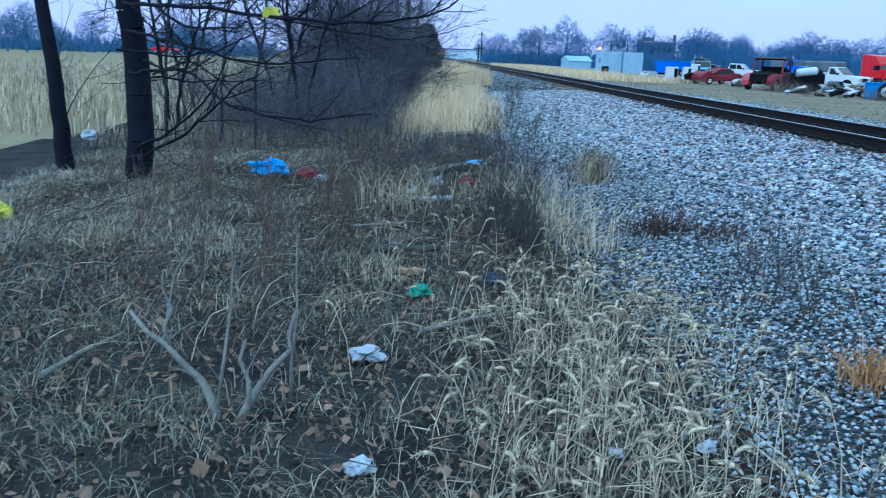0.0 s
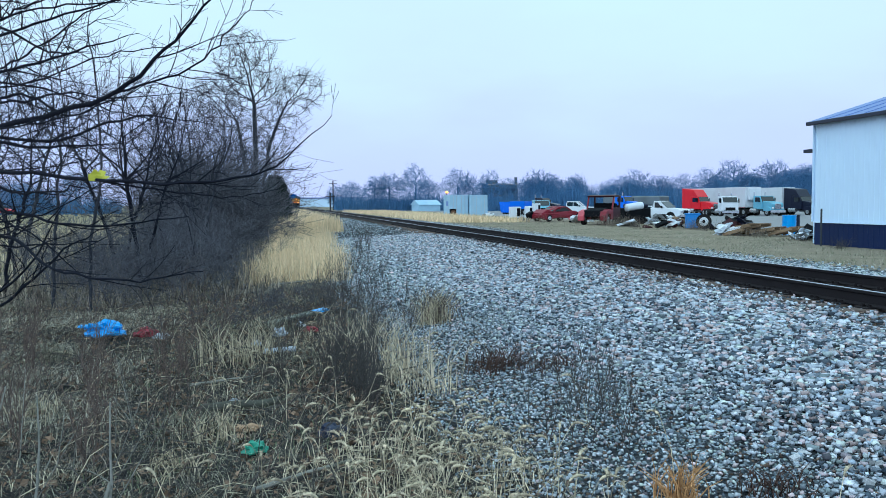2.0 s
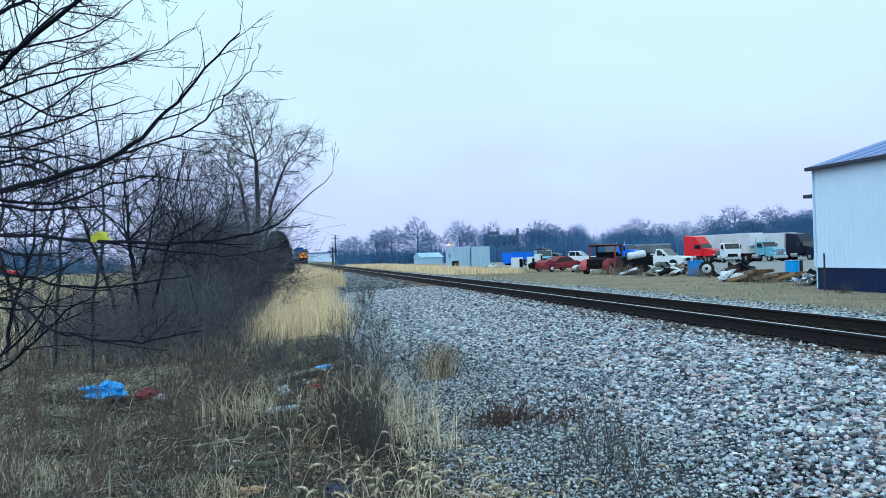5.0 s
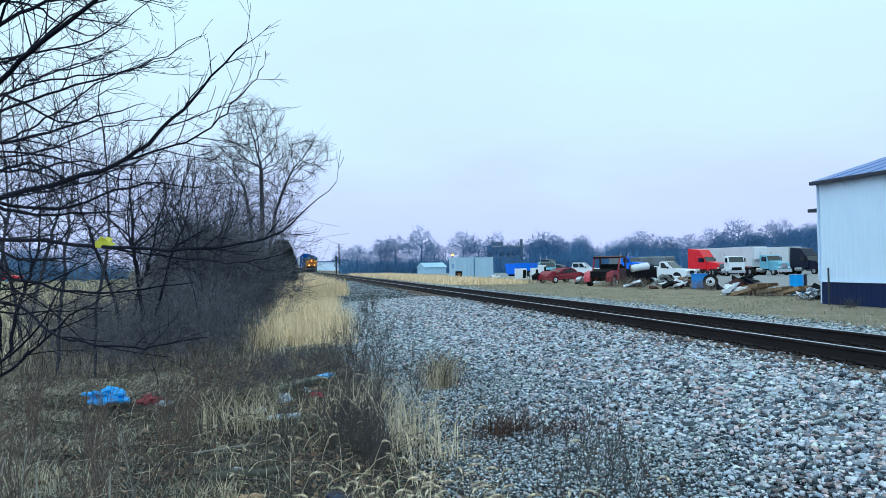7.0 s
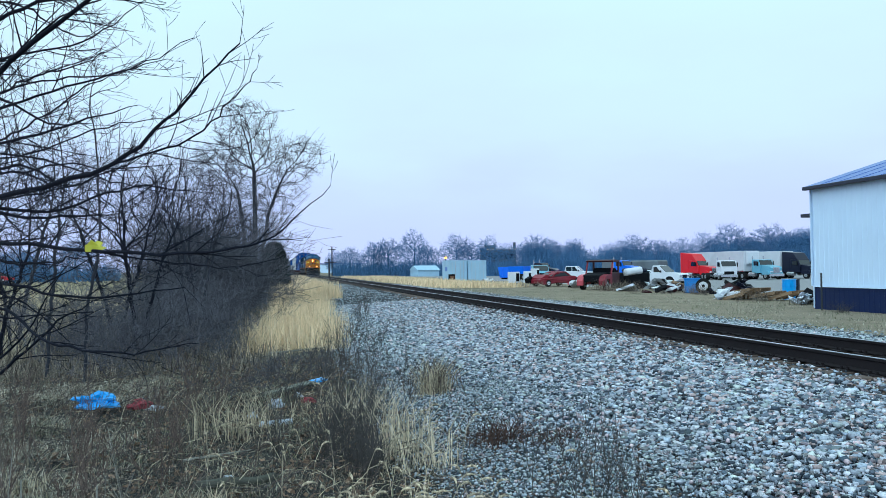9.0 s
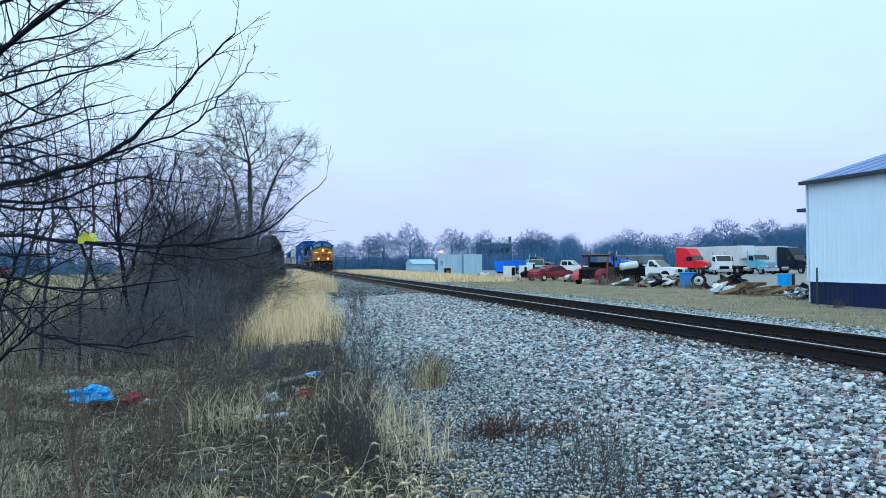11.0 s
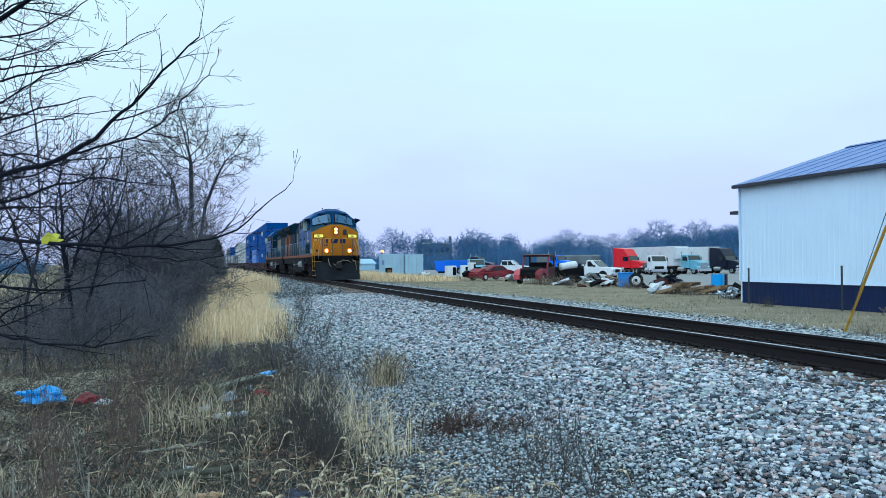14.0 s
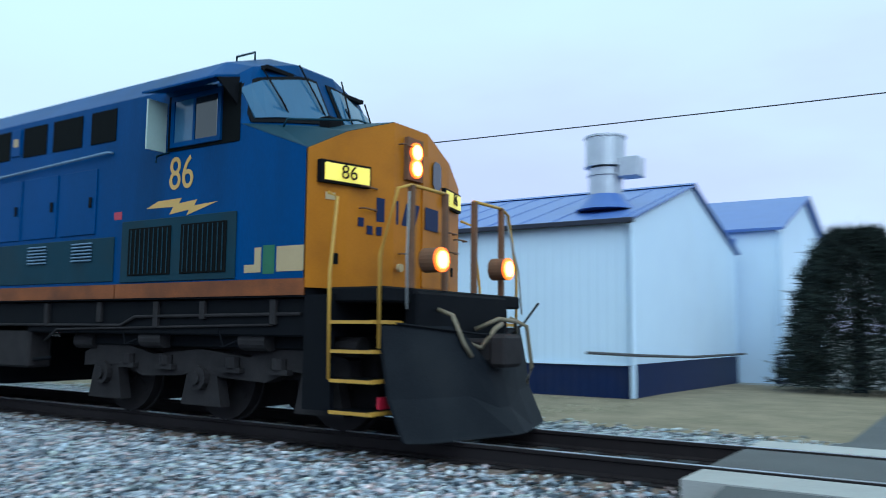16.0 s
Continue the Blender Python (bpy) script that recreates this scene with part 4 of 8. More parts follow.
def loft(sections):
    bm = bmesh.new()
    rings = [[bm.verts.new(p) for p in s] for s in sections]
    for u, v in zip(rings, rings[1:]):
        for k in range(len(u)):
            bm.faces.new((u[k], u[(k + 1) % len(u)], v[(k + 1) % len(u)], v[k]))
    bm.faces.new(rings[0][::-1])
    bm.faces.new(rings[-1])
    bmesh.ops.recalc_face_normals(bm, faces=bm.faces[:])
    return bm


def wheelset(parent, y, spin):
    axle = new("wheelset", mesh_of("wheelset", cyl((0, 0, 0), 0.09, 1.9, "x", 12), M["truck_grey"]))
    axle.parent = parent
    axle.location = (0, y, 0.535)
    for sx in (-0.75, 0.75):
        bm = bmesh.new()
        disc(bm, (sx, 0, 0), 0.535, 0.13, "x", 28)
        disc(bm, (sx - 0.075 * (1 if sx > 0 else -1), 0, 0), 0.565, 0.03, "x", 28)
        disc(bm, (sx, 0, 0), 0.16, 0.22, "x", 14)
        for k in range(3):
            a = k * 2.094
            box(bm, (-0.08, -0.035, 0.2), (0.08, 0.035, 0.44), 0, Matrix.Translation((sx, 0, 0)) @ Matrix.Rotation(a, 4, "X"))
        part("wheel", bm, M["truck_grey"], axle, "dusty steel wheel")
    if spin:
        AXLES.append((axle, 1))
    return axle


def loco_truck(parent, y0, spin):
    """A three-axle cast truck with springs, journal boxes and brake gear."""
    me = bmesh.new()
    for s in (-1, 1):
        out = [(y0 - 0.35, 0.80), (y0 + 0.2, 0.98), (y0 + 1.2, 0.80), (y0 + 2.0, 0.88), (y0 + 2.9, 0.80), (y0 + 3.8, 0.98), (y0 + 4.35, 0.80), (y0 + 4.35, 0.62), (y0 + 3.5, 0.66),
               (y0 + 3.1, 0.52), (y0 + 2.4, 0.55), (y0 + 2.0, 0.62), (y0 + 1.6, 0.55), (y0 + 0.9, 0.52), (y0 + 0.5, 0.66), (y0 - 0.35, 0.62)]
        profile(me, out, 1.02 * s, 1.22 * s, "x")
        for k in range(3):
            yy = y0 + 0.1 + k * 1.9
            profile(me, [(yy - 0.24, 0.70), (yy + 0.24, 0.70), (yy + 0.36, 0.20), (yy - 0.36, 0.20)], 1.05 * s, 1.20 * s, "x")
            disc(me, (1.22 * s, yy, 0.535), 0.15, 0.12, "x", 14)
            disc(me, (1.29 * s, yy, 0.535), 0.08, 0.06, "x", 10)
        for k in (0.65, 1.4, 2.6, 3.35):
            disc(me, (1.25 * s, y0 + k, 0.74), 0.09, 0.12, "z", 10)
            box(me, (min(1.2 * s, 1.3 * s), y0 + k - 0.16, 0.62), (max(1.2 * s, 1.3 * s), y0 + k + 0.16, 0.68))
        disc(me, (1.2 * s, y0 - 0.3, 0.95), 0.11, 0.42, "y", 12)
        disc(me, (1.2 * s, y0 + 4.3, 0.95), 0.11, 0.42, "y", 12)
    box(me, (-1.0, y0 + 0.3, 0.55), (1.0, y0 + 3.9, 0.95))
    for k in range(3):
        box(me, (-0.62, y0 - 0.15 + k * 1.9, 0.14), (0.62, y0 + 0.95 + k * 1.5, 0.75))
    tr = part("truck", me, M["truck_grey"], parent, "dusty cast-steel three-axle truck")
    for k in range(3):
        wheelset(parent, y0 + 0.1 + k * 1.9, spin)
    return tr


def handrail(parent, pts, r=0.017, mat="handrail", name="handrail", label=""):
    return part(name, bar(pts, r, 6), M[mat], parent, label, True)


def locomotive(lead, offset):
    lo = thing("locomotive", "navy blue and golden yellow diesel freight locomotive, headlights lit" if lead else "navy blue and yellow diesel locomotive coupled behind the leading one", "locomotive", "locomotives of the train")
    B, G, Y, K = M["paint_blue"], M["paint_grey"], M["paint_yellow"], M["black"]
    # frame, deck and sill
    part("underframe", boxes(((-1.45, -0.05, 1.05), (1.45, 20.9, 1.48)), bevel=0.02), K, lo)
    part("deck", boxes(((-1.53, 0.3, 1.48), (1.53, 20.9, 1.60))), K, lo)
    for s in (-1, 1):
        x0, x1 = sorted((1.50 * s, 1.545 * s))
        for a, b in ((0.30, 3.55), (3.57, 8.0), (8.02, 14.4), (14.42, 20.9)):
            part("sill_panel", boxes(((x0, a, 1.50), (x1, b, 1.68))), M["sill_orange"], lo, "faded orange side-sill stripe")
    # cab
    part("cab", loft([SILL, BROW, CROWN, REAR]), B, lo, "navy blue cab with chamfered roof", False)
    part("nose", loft([NOSE, SILL]), B, lo, "navy blue nose sides")
    part("nose_top", slope_top(), G, lo, "dusty grey-green nose top")
    bmf = bmesh.new()
    for k in range(5):
        a, b = NOSE[k + 1], NOSE[k + 2]
        off = Vector((0, -0.012, 0))
        lowa, lowb = Vector((a.x, a.y, 1.58)), Vector((b.x, b.y, 1.58))
        q = [bmf.verts.new(p + off) for p in (lowa, lowb, b, a)]
        q2 = [bmf.verts.new(p + Vector((0, 0.02, 0))) for p in (lowa, lowb, b, a)]
        bmf.faces.new(q)
        for i in range(4):
            bmf.faces.new((q[i], q2[i], q2[(i + 1) % 4], q[(i + 1) % 4]))
    bmesh.ops.remove_doubles(bmf, verts=bmf.verts[:], dist=0.001)
    bmesh.ops.recalc_face_normals(bmf, faces=bmf.faces[:])
    nose = part("nose_face", bmf, Y, lo, "golden yellow nose front")
    # nose door, window, grab irons, brand shapes
    part("nose_door", nose_plate(rect(0.22, 1.66, 0.92, 3.30), 0.02, 0.014), Y, nose, "yellow nose door")
    part("door_window", nose_plate([(0.46, 2.98), (0.52, 2.92), (0.66, 2.92), (0.72, 2.98), (0.72, 3.22), (0.66, 3.28), (0.52, 3.28), (0.46, 3.22)], 0.01, 0.036), M["dark_glass"], nose, "small rounded door window")
    part("headlight_housing", nose_plate(rect(-0.16, 2.94, 0.16, 3.46), 0.06, 0.012), M["rust"], nose, "rust-brown headlight housing")
    for z in (3.29, 3.09):
        hl = part("headlight", cyl((0, -0.060, z), 0.090, 0.05, "y", 20), M["light_warm"] if lead else M["cream"], nose, "lit twin headlamp")
        # wider disc behind the lamp, added to draw its orange halo
        part("reflector", cyl((0, -0.052, z), 0.120, 0.05, "y", 20), M["light_halo"] if lead else M["cream"], hl, "orange glow ring drawing the halo round the lamp")
    for s in (-1, 1):
        c = 1.10 * s
        part("number_board_frame", nose_plate(rect(c - 0.325, 2.735, c + 0.325, 2.985), 0.07, 0.012), K, nose)
        nb = part("number_board", nose_plate(rect(c - 0.29, 2.765, c + 0.29, 2.955), 0.012, 0.083), M["light_board"], nose, "lit yellow number board")
        ang = math.degrees(math.atan2(0.15, 0.48)) * s
        yb = 0.02 + float(np.interp(abs(c), [0.35, 1.05, 1.53], [0.0, 0.13, 0.28])) - 0.105
        if lead:
            lettering("86", 0.22, 0.004, Matrix.Translation((c, yb, 2.86)) @ pose(0, 0, 0, 90, 0, ang), K, nb, "board_number")
    dark = M["siding_blue"]
    part("emblem_shape", nose_plate(rect(-0.62, 2.38, -0.26, 2.66), 0.004, 0.014), dark, nose, "plain dark blue emblem block")
    part("emblem_shape", nose_plate([(-0.20, 2.38), (0.08, 2.38), (0.18, 2.66), (-0.10, 2.66)], 0.004, 0.014), dark, nose, "plain dark blue emblem block")
    part("emblem_shape", nose_plate(rect(0.27, 2.38, 0.64, 2.66), 0.004, 0.036), dark, nose, "plain dark blue emblem block")
    for x, z in ((-0.85, 2.35), (-0.72, 2.27), (-0.58, 2.27)):
        part("plate", nose_plate(rect(x - 0.04, z - 0.05, x + 0.04, z + 0.05), 0.01, 0.013), dark, nose)
    part("data_plate", nose_plate(rect(-1.32, 2.56, -1.2, 2.64), 0.006, 0.013), M["cream"], nose)
    for x, z in ((-0.9, 2.75), (-0.9, 2.5), (-0.30, 3.34), (0.8, 2.4), (1.2, 2.35), (-0.28, 2.03), (0.86, 2.15)):
        y = -0.02 + float(np.interp(abs(x), [0.35, 1.05, 1.53], [0.0, 0.13, 0.28]))
        handrail(nose, [(x, y, z), (x, y - 0.07, z), (x + 0.26, y - 0.05, z), (x + 0.26, y + 0.02, z)], 0.011, "rust", "grab_iron")
    for x in (-1.2, 1.2):
        part("vent_hole", nose_plate(rect(x - 0.05, 1.85, x + 0.05, 1.97), 0.008, 0.012), M["mesh_dark"], nose)
    # windshields with wipers
    for s in (-1, 1):
        a, b = sorted((0.09 * s, 1.40 * s))
        part("windshield_gasket", slope_pane(a, b, 0.03, 0.80, 0.006), K, lo, "black rubber gasket")
        ws = part("windshield", slope_pane(a + 0.06, b - 0.06, 0.10, 0.73, 0.022), M["loco_glass"], lo, "windshield pane with the sky's reflection in its blue colour")
        for q in (0.42, 1.02):
            p0, p1 = on_line(SILL, q * s).lerp(on_line(BROW, q * s), 0.92), on_line(SILL, (q - 0.14) * s).lerp(on_line(BROW, (q - 0.14) * s), 0.25)
            o = Vector((0, -0.075, 0.05))
            part("wiper", bar([p0 + o, p1 + o * 0.8], 0.012, 5), K, ws)
            part("wiper", bar([p1 + o * 0.8 + Vector((-0.1, 0, 0.1)), p1 + o * 0.8 + Vector((0.08, 0, -0.1))], 0.012, 5), K, ws)
    handrail(lo, [(-1.25, 0.95, 3.47), (-1.25, 0.9, 3.56), (-0.3, 0.62, 3.72), (0.3, 0.62, 3.72), (1.25, 0.9, 3.56), (1.25, 0.95, 3.47)], 0.014, "paint_grey", "nose_grab")
    part("nose_bracket", boxes(((-0.62, 0.8, 3.56), (-0.38, 0.98, 3.74)), bevel=0.02), K, lo)
    part("brow_visor", boxes(((-0.95, 1.55, 4.36), (-0.15, 1.66, 4.41)), ((0.15, 1.55, 4.36), (0.95, 1.66, 4.41))), K, lo)
    # roof fittings
    handrail(lo, [(-0.55, 2.2, 4.62), (-0.55, 2.2, 4.80), (-0.55, 2.55, 4.80), (-0.55, 2.55, 4.62)], 0.016, "paint_grey", "roof_hoop")
    handrail(lo, [(0.55, 2.2, 4.6), (0.55, 2.2, 4.80), (0.55, 2.6, 4.80), (0.55, 2.6, 4.6)], 0.016, "paint_grey", "roof_hoop")
    part("antenna", bar([(0, 2.9, 4.58), (0, 2.9, 4.78)], 0.03, 8), K, lo)
    part("horn", bar([(0.2, 6.4, 4.58), (0.2, 6.4, 4.72), (0.2, 5.9, 4.74)], 0.05, 8, 0.09), K, lo)
    # cab sides
    for s in (-1, 1):
        X = 1.53 * s

        def side(y0, z0, y1, z1, d, lift=0.0):
            x0, x1 = sorted((X + lift * s, X + (lift + d) * s))
            return boxes(((x0, min(y0, y1), z0), (x1, max(y0, y1), z1)), bevel=min(0.006, d / 3))

        # flat dark plate painted as the shaded inside of the window opening
        part("window_surround", side(1.36, 3.30, 2.64, 4.00, 0.012), M["mesh_dark"], lo, "dark plate for the shaded opening round the cab window")
        part("side_window", side(1.74, 3.40, 2.12, 3.92, 0.014, 0.013), M["dark_glass"], lo, "dark sliding cab window")
        # paler pane: sky showing through is painted as blue glass
        part("side_window", side(2.16, 3.40, 2.50, 3.92, 0.014, 0.013), M["loco_glass"], lo, "sliding cab window with pale sky put into its blue colour")
        part("window_frame", boxes(*[(tuple(min(a, b) for a, b in zip(p, q)), tuple(max(a, b) for a, b in zip(p, q))) for p, q in (
            ((X, 1.66, 3.34), (X + 0.04 * s, 2.56, 3.40)), ((X, 1.66, 3.92), (X + 0.04 * s, 2.56, 3.98)), ((X, 1.66, 3.34), (X + 0.04 * s, 1.72, 3.98)), ((X, 2.50, 3.34), (X + 0.04 * s, 2.56, 3.98)), ((X, 2.12, 3.40), (X + 0.035 * s, 2.16, 3.92)))]), B, lo)
        part("window_shade", prism([(X, 4.10), (X + 0.36 * s, 4.00), (X + 0.36 * s, 3.975), (X, 4.07)], 1.40, 2.72, "y"), B, lo, "blue sheet awning over the cab window")
        part("shade_bracket", prism([(X, 4.07), (X + 0.34 * s, 3.975), (X, 3.72)], 1.40, 1.425, "y"), K, lo, "dark awning bracket")
        part("wind_deflector", boxes(tuple(zip(*[sorted(p) for p in ((X + 0.02 * s, X + 0.30 * s), (2.66, 2.69), (3.30, 3.92))]))), M["cream_green"], lo, "pale green wind deflector panel")
        mirror_arm = handrail(lo, [(X, 2.62, 3.30), (X + 0.18 * s, 2.62, 3.22), (X + 0.2 * s, 2.60, 3.14)], 0.015, "paint_grey", "mirror_bracket")
        for a, b in ((3.70, 4.25), (4.45, 5.15), (5.3, 5.9), (6.25, 7.15)):
            part("vent_grille", side(a, 3.58, b, 4.02, 0.012), M["mesh_dark"], lo, "dark air intake grille")
        part("fuse_panel", side(5.96, 3.62, 6.2, 4.02, 0.02), B, lo)
        part("notice", side(6.02, 3.76, 6.14, 3.88, 0.004, 0.021), M["cream"], lo)
        handrail(lo, [(X, 3.75, 3.42), (X + 0.06 * s, 3.78, 3.42), (X + 0.06 * s, 7.0, 3.30), (X, 7.02, 3.30)], 0.018, "paint_pale", "side_handrail", "pale blue handrail")
        for a, b in ((4.05, 4.85), (4.95, 5.75), (5.85, 6.65), (6.75, 7.45)):
            d = part("side_door", side(a, 2.36, b, 3.24, 0.018), B, lo, "navy hinged equipment door")
            part("latch", side(a + 0.08, 2.72, a + 0.14, 2.86, 0.02, 0.018), K, d)
        part("side_panel", side(3.62, 1.72, 7.5, 2.30, 0.015), G, lo, "grey-green lower side panel")
        for yc in (4.30, 5.35):
            for k in range(6):
                part("louver", side(yc - 0.22, 2.00 + 0.045 * k, yc + 0.22, 2.022 + 0.045 * k, 0.03, 0.014), M["paint_pale"], lo)
        part("grille_frame", side(1.36, 1.70, 3.46, 2.48, 0.02), G, lo, "grey-green panel round the sand box grilles")
        for a, b in ((1.50, 2.30), (2.48, 3.30)):
            g = part("sand_grille", side(a, 1.78, b, 2.38, 0.012, 0.021), M["mesh_dark"], lo, "dark mesh grille door")
            for k in range(9):
                yy = a + 0.06 + k * (b - a - 0.12) / 8
                part("grille_bar", side(yy - 0.008, 1.80, yy + 0.008, 2.36, 0.008, 0.033), M["paint_grey"], g)
        part("sticker", side(0.32, 1.76, 0.72, 2.04, 0.003), M["cream"], lo, "cream rectangular sticker")
        part("sticker", prism([(0.96, 1.76), (1.22, 1.76), (1.22, 1.85), (1.06, 1.85), (1.06, 2.04), (0.96, 2.04)], X, X + 0.004 * s, "x"), M["cream"], lo, "cream angle-shaped sticker")
        part("sticker", side(0.75, 1.74, 0.93, 2.06, 0.003), M["green_sticker"], lo, "green rectangular sticker")
        part("flag_sticker", side(3.50, 2.52, 3.66, 2.62, 0.003), M["red_lens"], lo)
        if lead:
            lettering("86", 0.58, 0.004, Matrix.Translation((X + 0.006 * s, 2.36, 3.00)) @ pose(0, 0, 0, 90, 0, 90 * s), M["cream_gold"], lo, "cab_number", 0.80)
            part("lightning_bolt", prism([(2.36 - s * q[0] * -1, q[1]) for q in ((-0.64, 2.62), (-0.42, 2.70), (0.02, 2.71), (-0.03, 2.645), (0.30, 2.67), (0.25, 2.60), (0.66, 2.62), (0.12, 2.49), (0.16, 2.555), (-0.20, 2.52), (-0.13, 2.61))], X, X + 0.004 * s, "x"), M["cream_gold"], lo, "golden lightning-bolt stripe")
    # long hood
    part("hood", prism([(-1.0, 1.6), (-1.0, 3.75), (-0.8, 4.05), (0.8, 4.05), (1.0, 3.75), (1.0, 1.6)], 7.6, 15.6, "y"), M["paint_hood"], lo, "dusty navy engine hood")
    part("hood_step", prism([(-1.45, 1.6), (-1.45, 3.9), (-1.0, 4.25), (1.0, 4.25), (1.45, 3.9), (1.45, 1.6)], 7.61, 9.2, "y"), M["paint_hood"], lo)
    part("radiator_hood", prism([(-1.05, 1.6), (-1.05, 3.55), (-1.5, 3.9), (-1.5, 4.2), (-1.1, 4.42), (1.1, 4.42), (1.5, 4.2), (1.5, 3.9), (1.05, 3.55), (1.05, 1.6)], 15.61, 20.6, "y"), M["paint_hood"], lo, "flared radiator section of the hood")
    for s in (-1, 1):
        x0, x1 = sorted((1.5 * s, 1.515 * s))
        part("radiator_grille", boxes(((x0, 15.8, 3.93), (x1, 20.4, 4.18))), M["mesh_dark"], lo, "dark radiator intake")
        for k in range(9):
            a = 9.4 + k * 0.68
            x0, x1 = sorted((1.0 * s, 1.02 * s))
            part("hood_door", boxes(((x0, a, 1.75), (x1, a + 0.62, 3.55)), bevel=0.006), M["paint_hood"], lo, "navy engine room door")
        x0, x1 = sorted((1.021 * s, 1.027 * s))
        part("hood_mark", boxes(((x0, 10.2, 2.35), (x1, 11.2, 3.45)), ((x0, 11.6, 2.35), (x1, 12.6, 3.45)), ((x0, 13.0, 2.35), (x1, 14.0, 3.45))), M["faded_gold"], lo, "faded yellow block lettering on the hood")
    for s in (-1, 1):
        x0, x1 = sorted((1.05 * s, 1.062 * s))
        part("end_panel", boxes(((x0, 19.3, 1.75), (x1, 20.58, 3.45))), M["sill_orange"], lo, "faded orange panel at the hood end")
    part("end_wall", boxes(((-1.0, 20.6, 1.7), (1.0, 20.63, 4.2))), M["sill_orange"], lo, "faded orange hood end")
    part("exhaust", boxes(((-0.5, 9.6, 4.05), (0.5, 10.6, 4.45)), bevel=0.04), K, lo, "sooty exhaust stack")
    part("roof_hatch", boxes(((-0.6, 11.2, 4.05), (0.6, 14.6, 4.2)), bevel=0.03), M["paint_grey"], lo)
    for s in (-1, 1):
        for k in range(9):
            y = 8.4 + k * 1.45
            handrail(lo, [(1.46 * s, y, 1.6), (1.46 * s, y, 2.62)], 0.017, "paint_pale", "stanchion")
        handrail(lo, [(1.46 * s, 7.7, 3.0), (1.46 * s, 8.1, 2.62), (1.46 * s, 20.2, 2.62), (1.40 * s, 20.5, 2.4)], 0.018, "paint_pale", "walkway_handrail", "pale blue walkway handrail")
    # running gear
    loco_truck(lo, 0.25, lead)
    loco_truck(lo, 15.3, lead)
    # added black boxes that shut out the light slit above the trucks
    for y0 in (0.25, 15.3):
        part("truck_light_block", boxes(((-1.25, y0 - 0.3, 0.9), (1.25, y0 + 4.3, 1.06)), bevel=0.02), K, lo, "black filler box added over the truck to block light")
    for s in (-1, 1):
        handrail(lo, [(1.47 * s, 0.4, 1.30), (1.48 * s, 3.2, 1.27), (1.47 * s, 3.5, 1.16), (1.47 * s, 6.9, 1.16)], 0.022, "truck_grey", "air_pipe", "dusty air pipe under the deck")
        handrail(lo, [(1.47 * s, 0.8, 1.18), (1.47 * s, 4.9, 1.10), (1.45 * s, 5.2, 0.95)], 0.016, "truck_grey", "air_pipe")
        for y, h in ((0.75, 0.26), (1.9, 0.2), (2.75, 0.3), (3.9, 0.24), (5.1, 0.3)):
            part("pipe_bracket", boxes(tuple(zip(*[sorted(q) for q in ((1.45 * s, 1.50 * s), (y, y + 0.09), (1.44 - h, 1.46))])), bevel=0.006), M["truck_grey"], lo)
        for y in (1.2, 3.0):
            part("brake_cylinder", cyl((1.30 * s, y, 1.0), 0.12, 0.42, "y", 16), M["truck_grey"], lo, "dusty brake cylinder")
            part("brake_hose", bar([(1.40 * s, y + 0.2, 1.0), (1.46 * s, y + 0.4, 0.92), (1.44 * s, y + 0.5, 1.12), (1.42 * s, y + 0.55, 1.3)], 0.018, 6), K, lo, "", True)
    part("fuel_tank", prism([(-1.45, 0.95), (-1.45, 0.45), (-1.1, 0.25), (1.1, 0.25), (1.45, 0.45), (1.45, 0.95)], 6.9, 13.0, "y"), K, lo, "sooty black fuel tank")
    for s in (-1, 1):
        for a, b in ((6.85, 7.75), (7.95, 8.85)):
            part("air_reservoir", cyl((1.28 * s, (a + b) / 2, 1.02), 0.27, b - a, "y", 18), M["paint_pale_grey"], lo, "dusty pale grey air reservoir")
        part("equipment_box", boxes(tuple(zip(*[sorted(p) for p in ((1.1 * s, 1.45 * s), (5.6, 6.7), (0.55, 1.2))])), bevel=0.03), M["truck_grey"], lo)
        part("equipment_box", boxes(tuple(zip(*[sorted(p) for p in ((1.1 * s, 1.45 * s), (12.1, 12.9), (0.6, 1.25))])), bevel=0.03), M["paint_pale_grey"], lo)
        handrail(lo, [(1.36 * s, 5.2, 0.7), (1.36 * s, 9.0, 0.42), (1.36 * s, 13.4, 0.6)], 0.03, "black", "pipe")
    # front platform, steps, plow
    part("front_platform", boxes(((-1.45, -0.72, 1.42), (1.45, 0.02, 1.58)), bevel=0.02), K, lo, "black front platform")
    part("pilot_plate", boxes(((-0.98, -0.80, 0.55), (0.98, -0.62, 1.55)), bevel=0.03), K, lo, "black pilot plate")
    for s in (-1, 1):
        for k, z in enumerate((0.28, 0.60, 0.90, 1.20)):
            x0, x1 = sorted((1.02 * s, 1.52 * s))
            st = part("step", boxes(((x0, -0.60, z), (x1, -0.08, z + 0.03))), K, lo, "black step with yellow edge")
            part("step_edge", boxes(((x0, -0.63, z - 0.005), (x1, -0.60, z + 0.035))), M["handrail"], st, "yellow step edge")
            xa, xb = sorted((1.52 * s, 1.535 * s))
            part("step_edge", boxes(((xa, -0.63, z - 0.005), (xb, -0.08, z + 0.03))), M["handrail"], st)
        x0, x1 = sorted((1.46 * s, 1.52 * s))
        part("step_side", boxes(((x0, -0.08, 0.30), (x1, 0.30, 1.50))), K, lo)
        part("red_reflector", boxes(tuple(zip(*[sorted(p) for p in ((1.1 * s, 1.42 * s), (-0.65, -0.62), (0.34, 0.46))]))), M["red_lens"], lo, "red reflector on the bottom step")
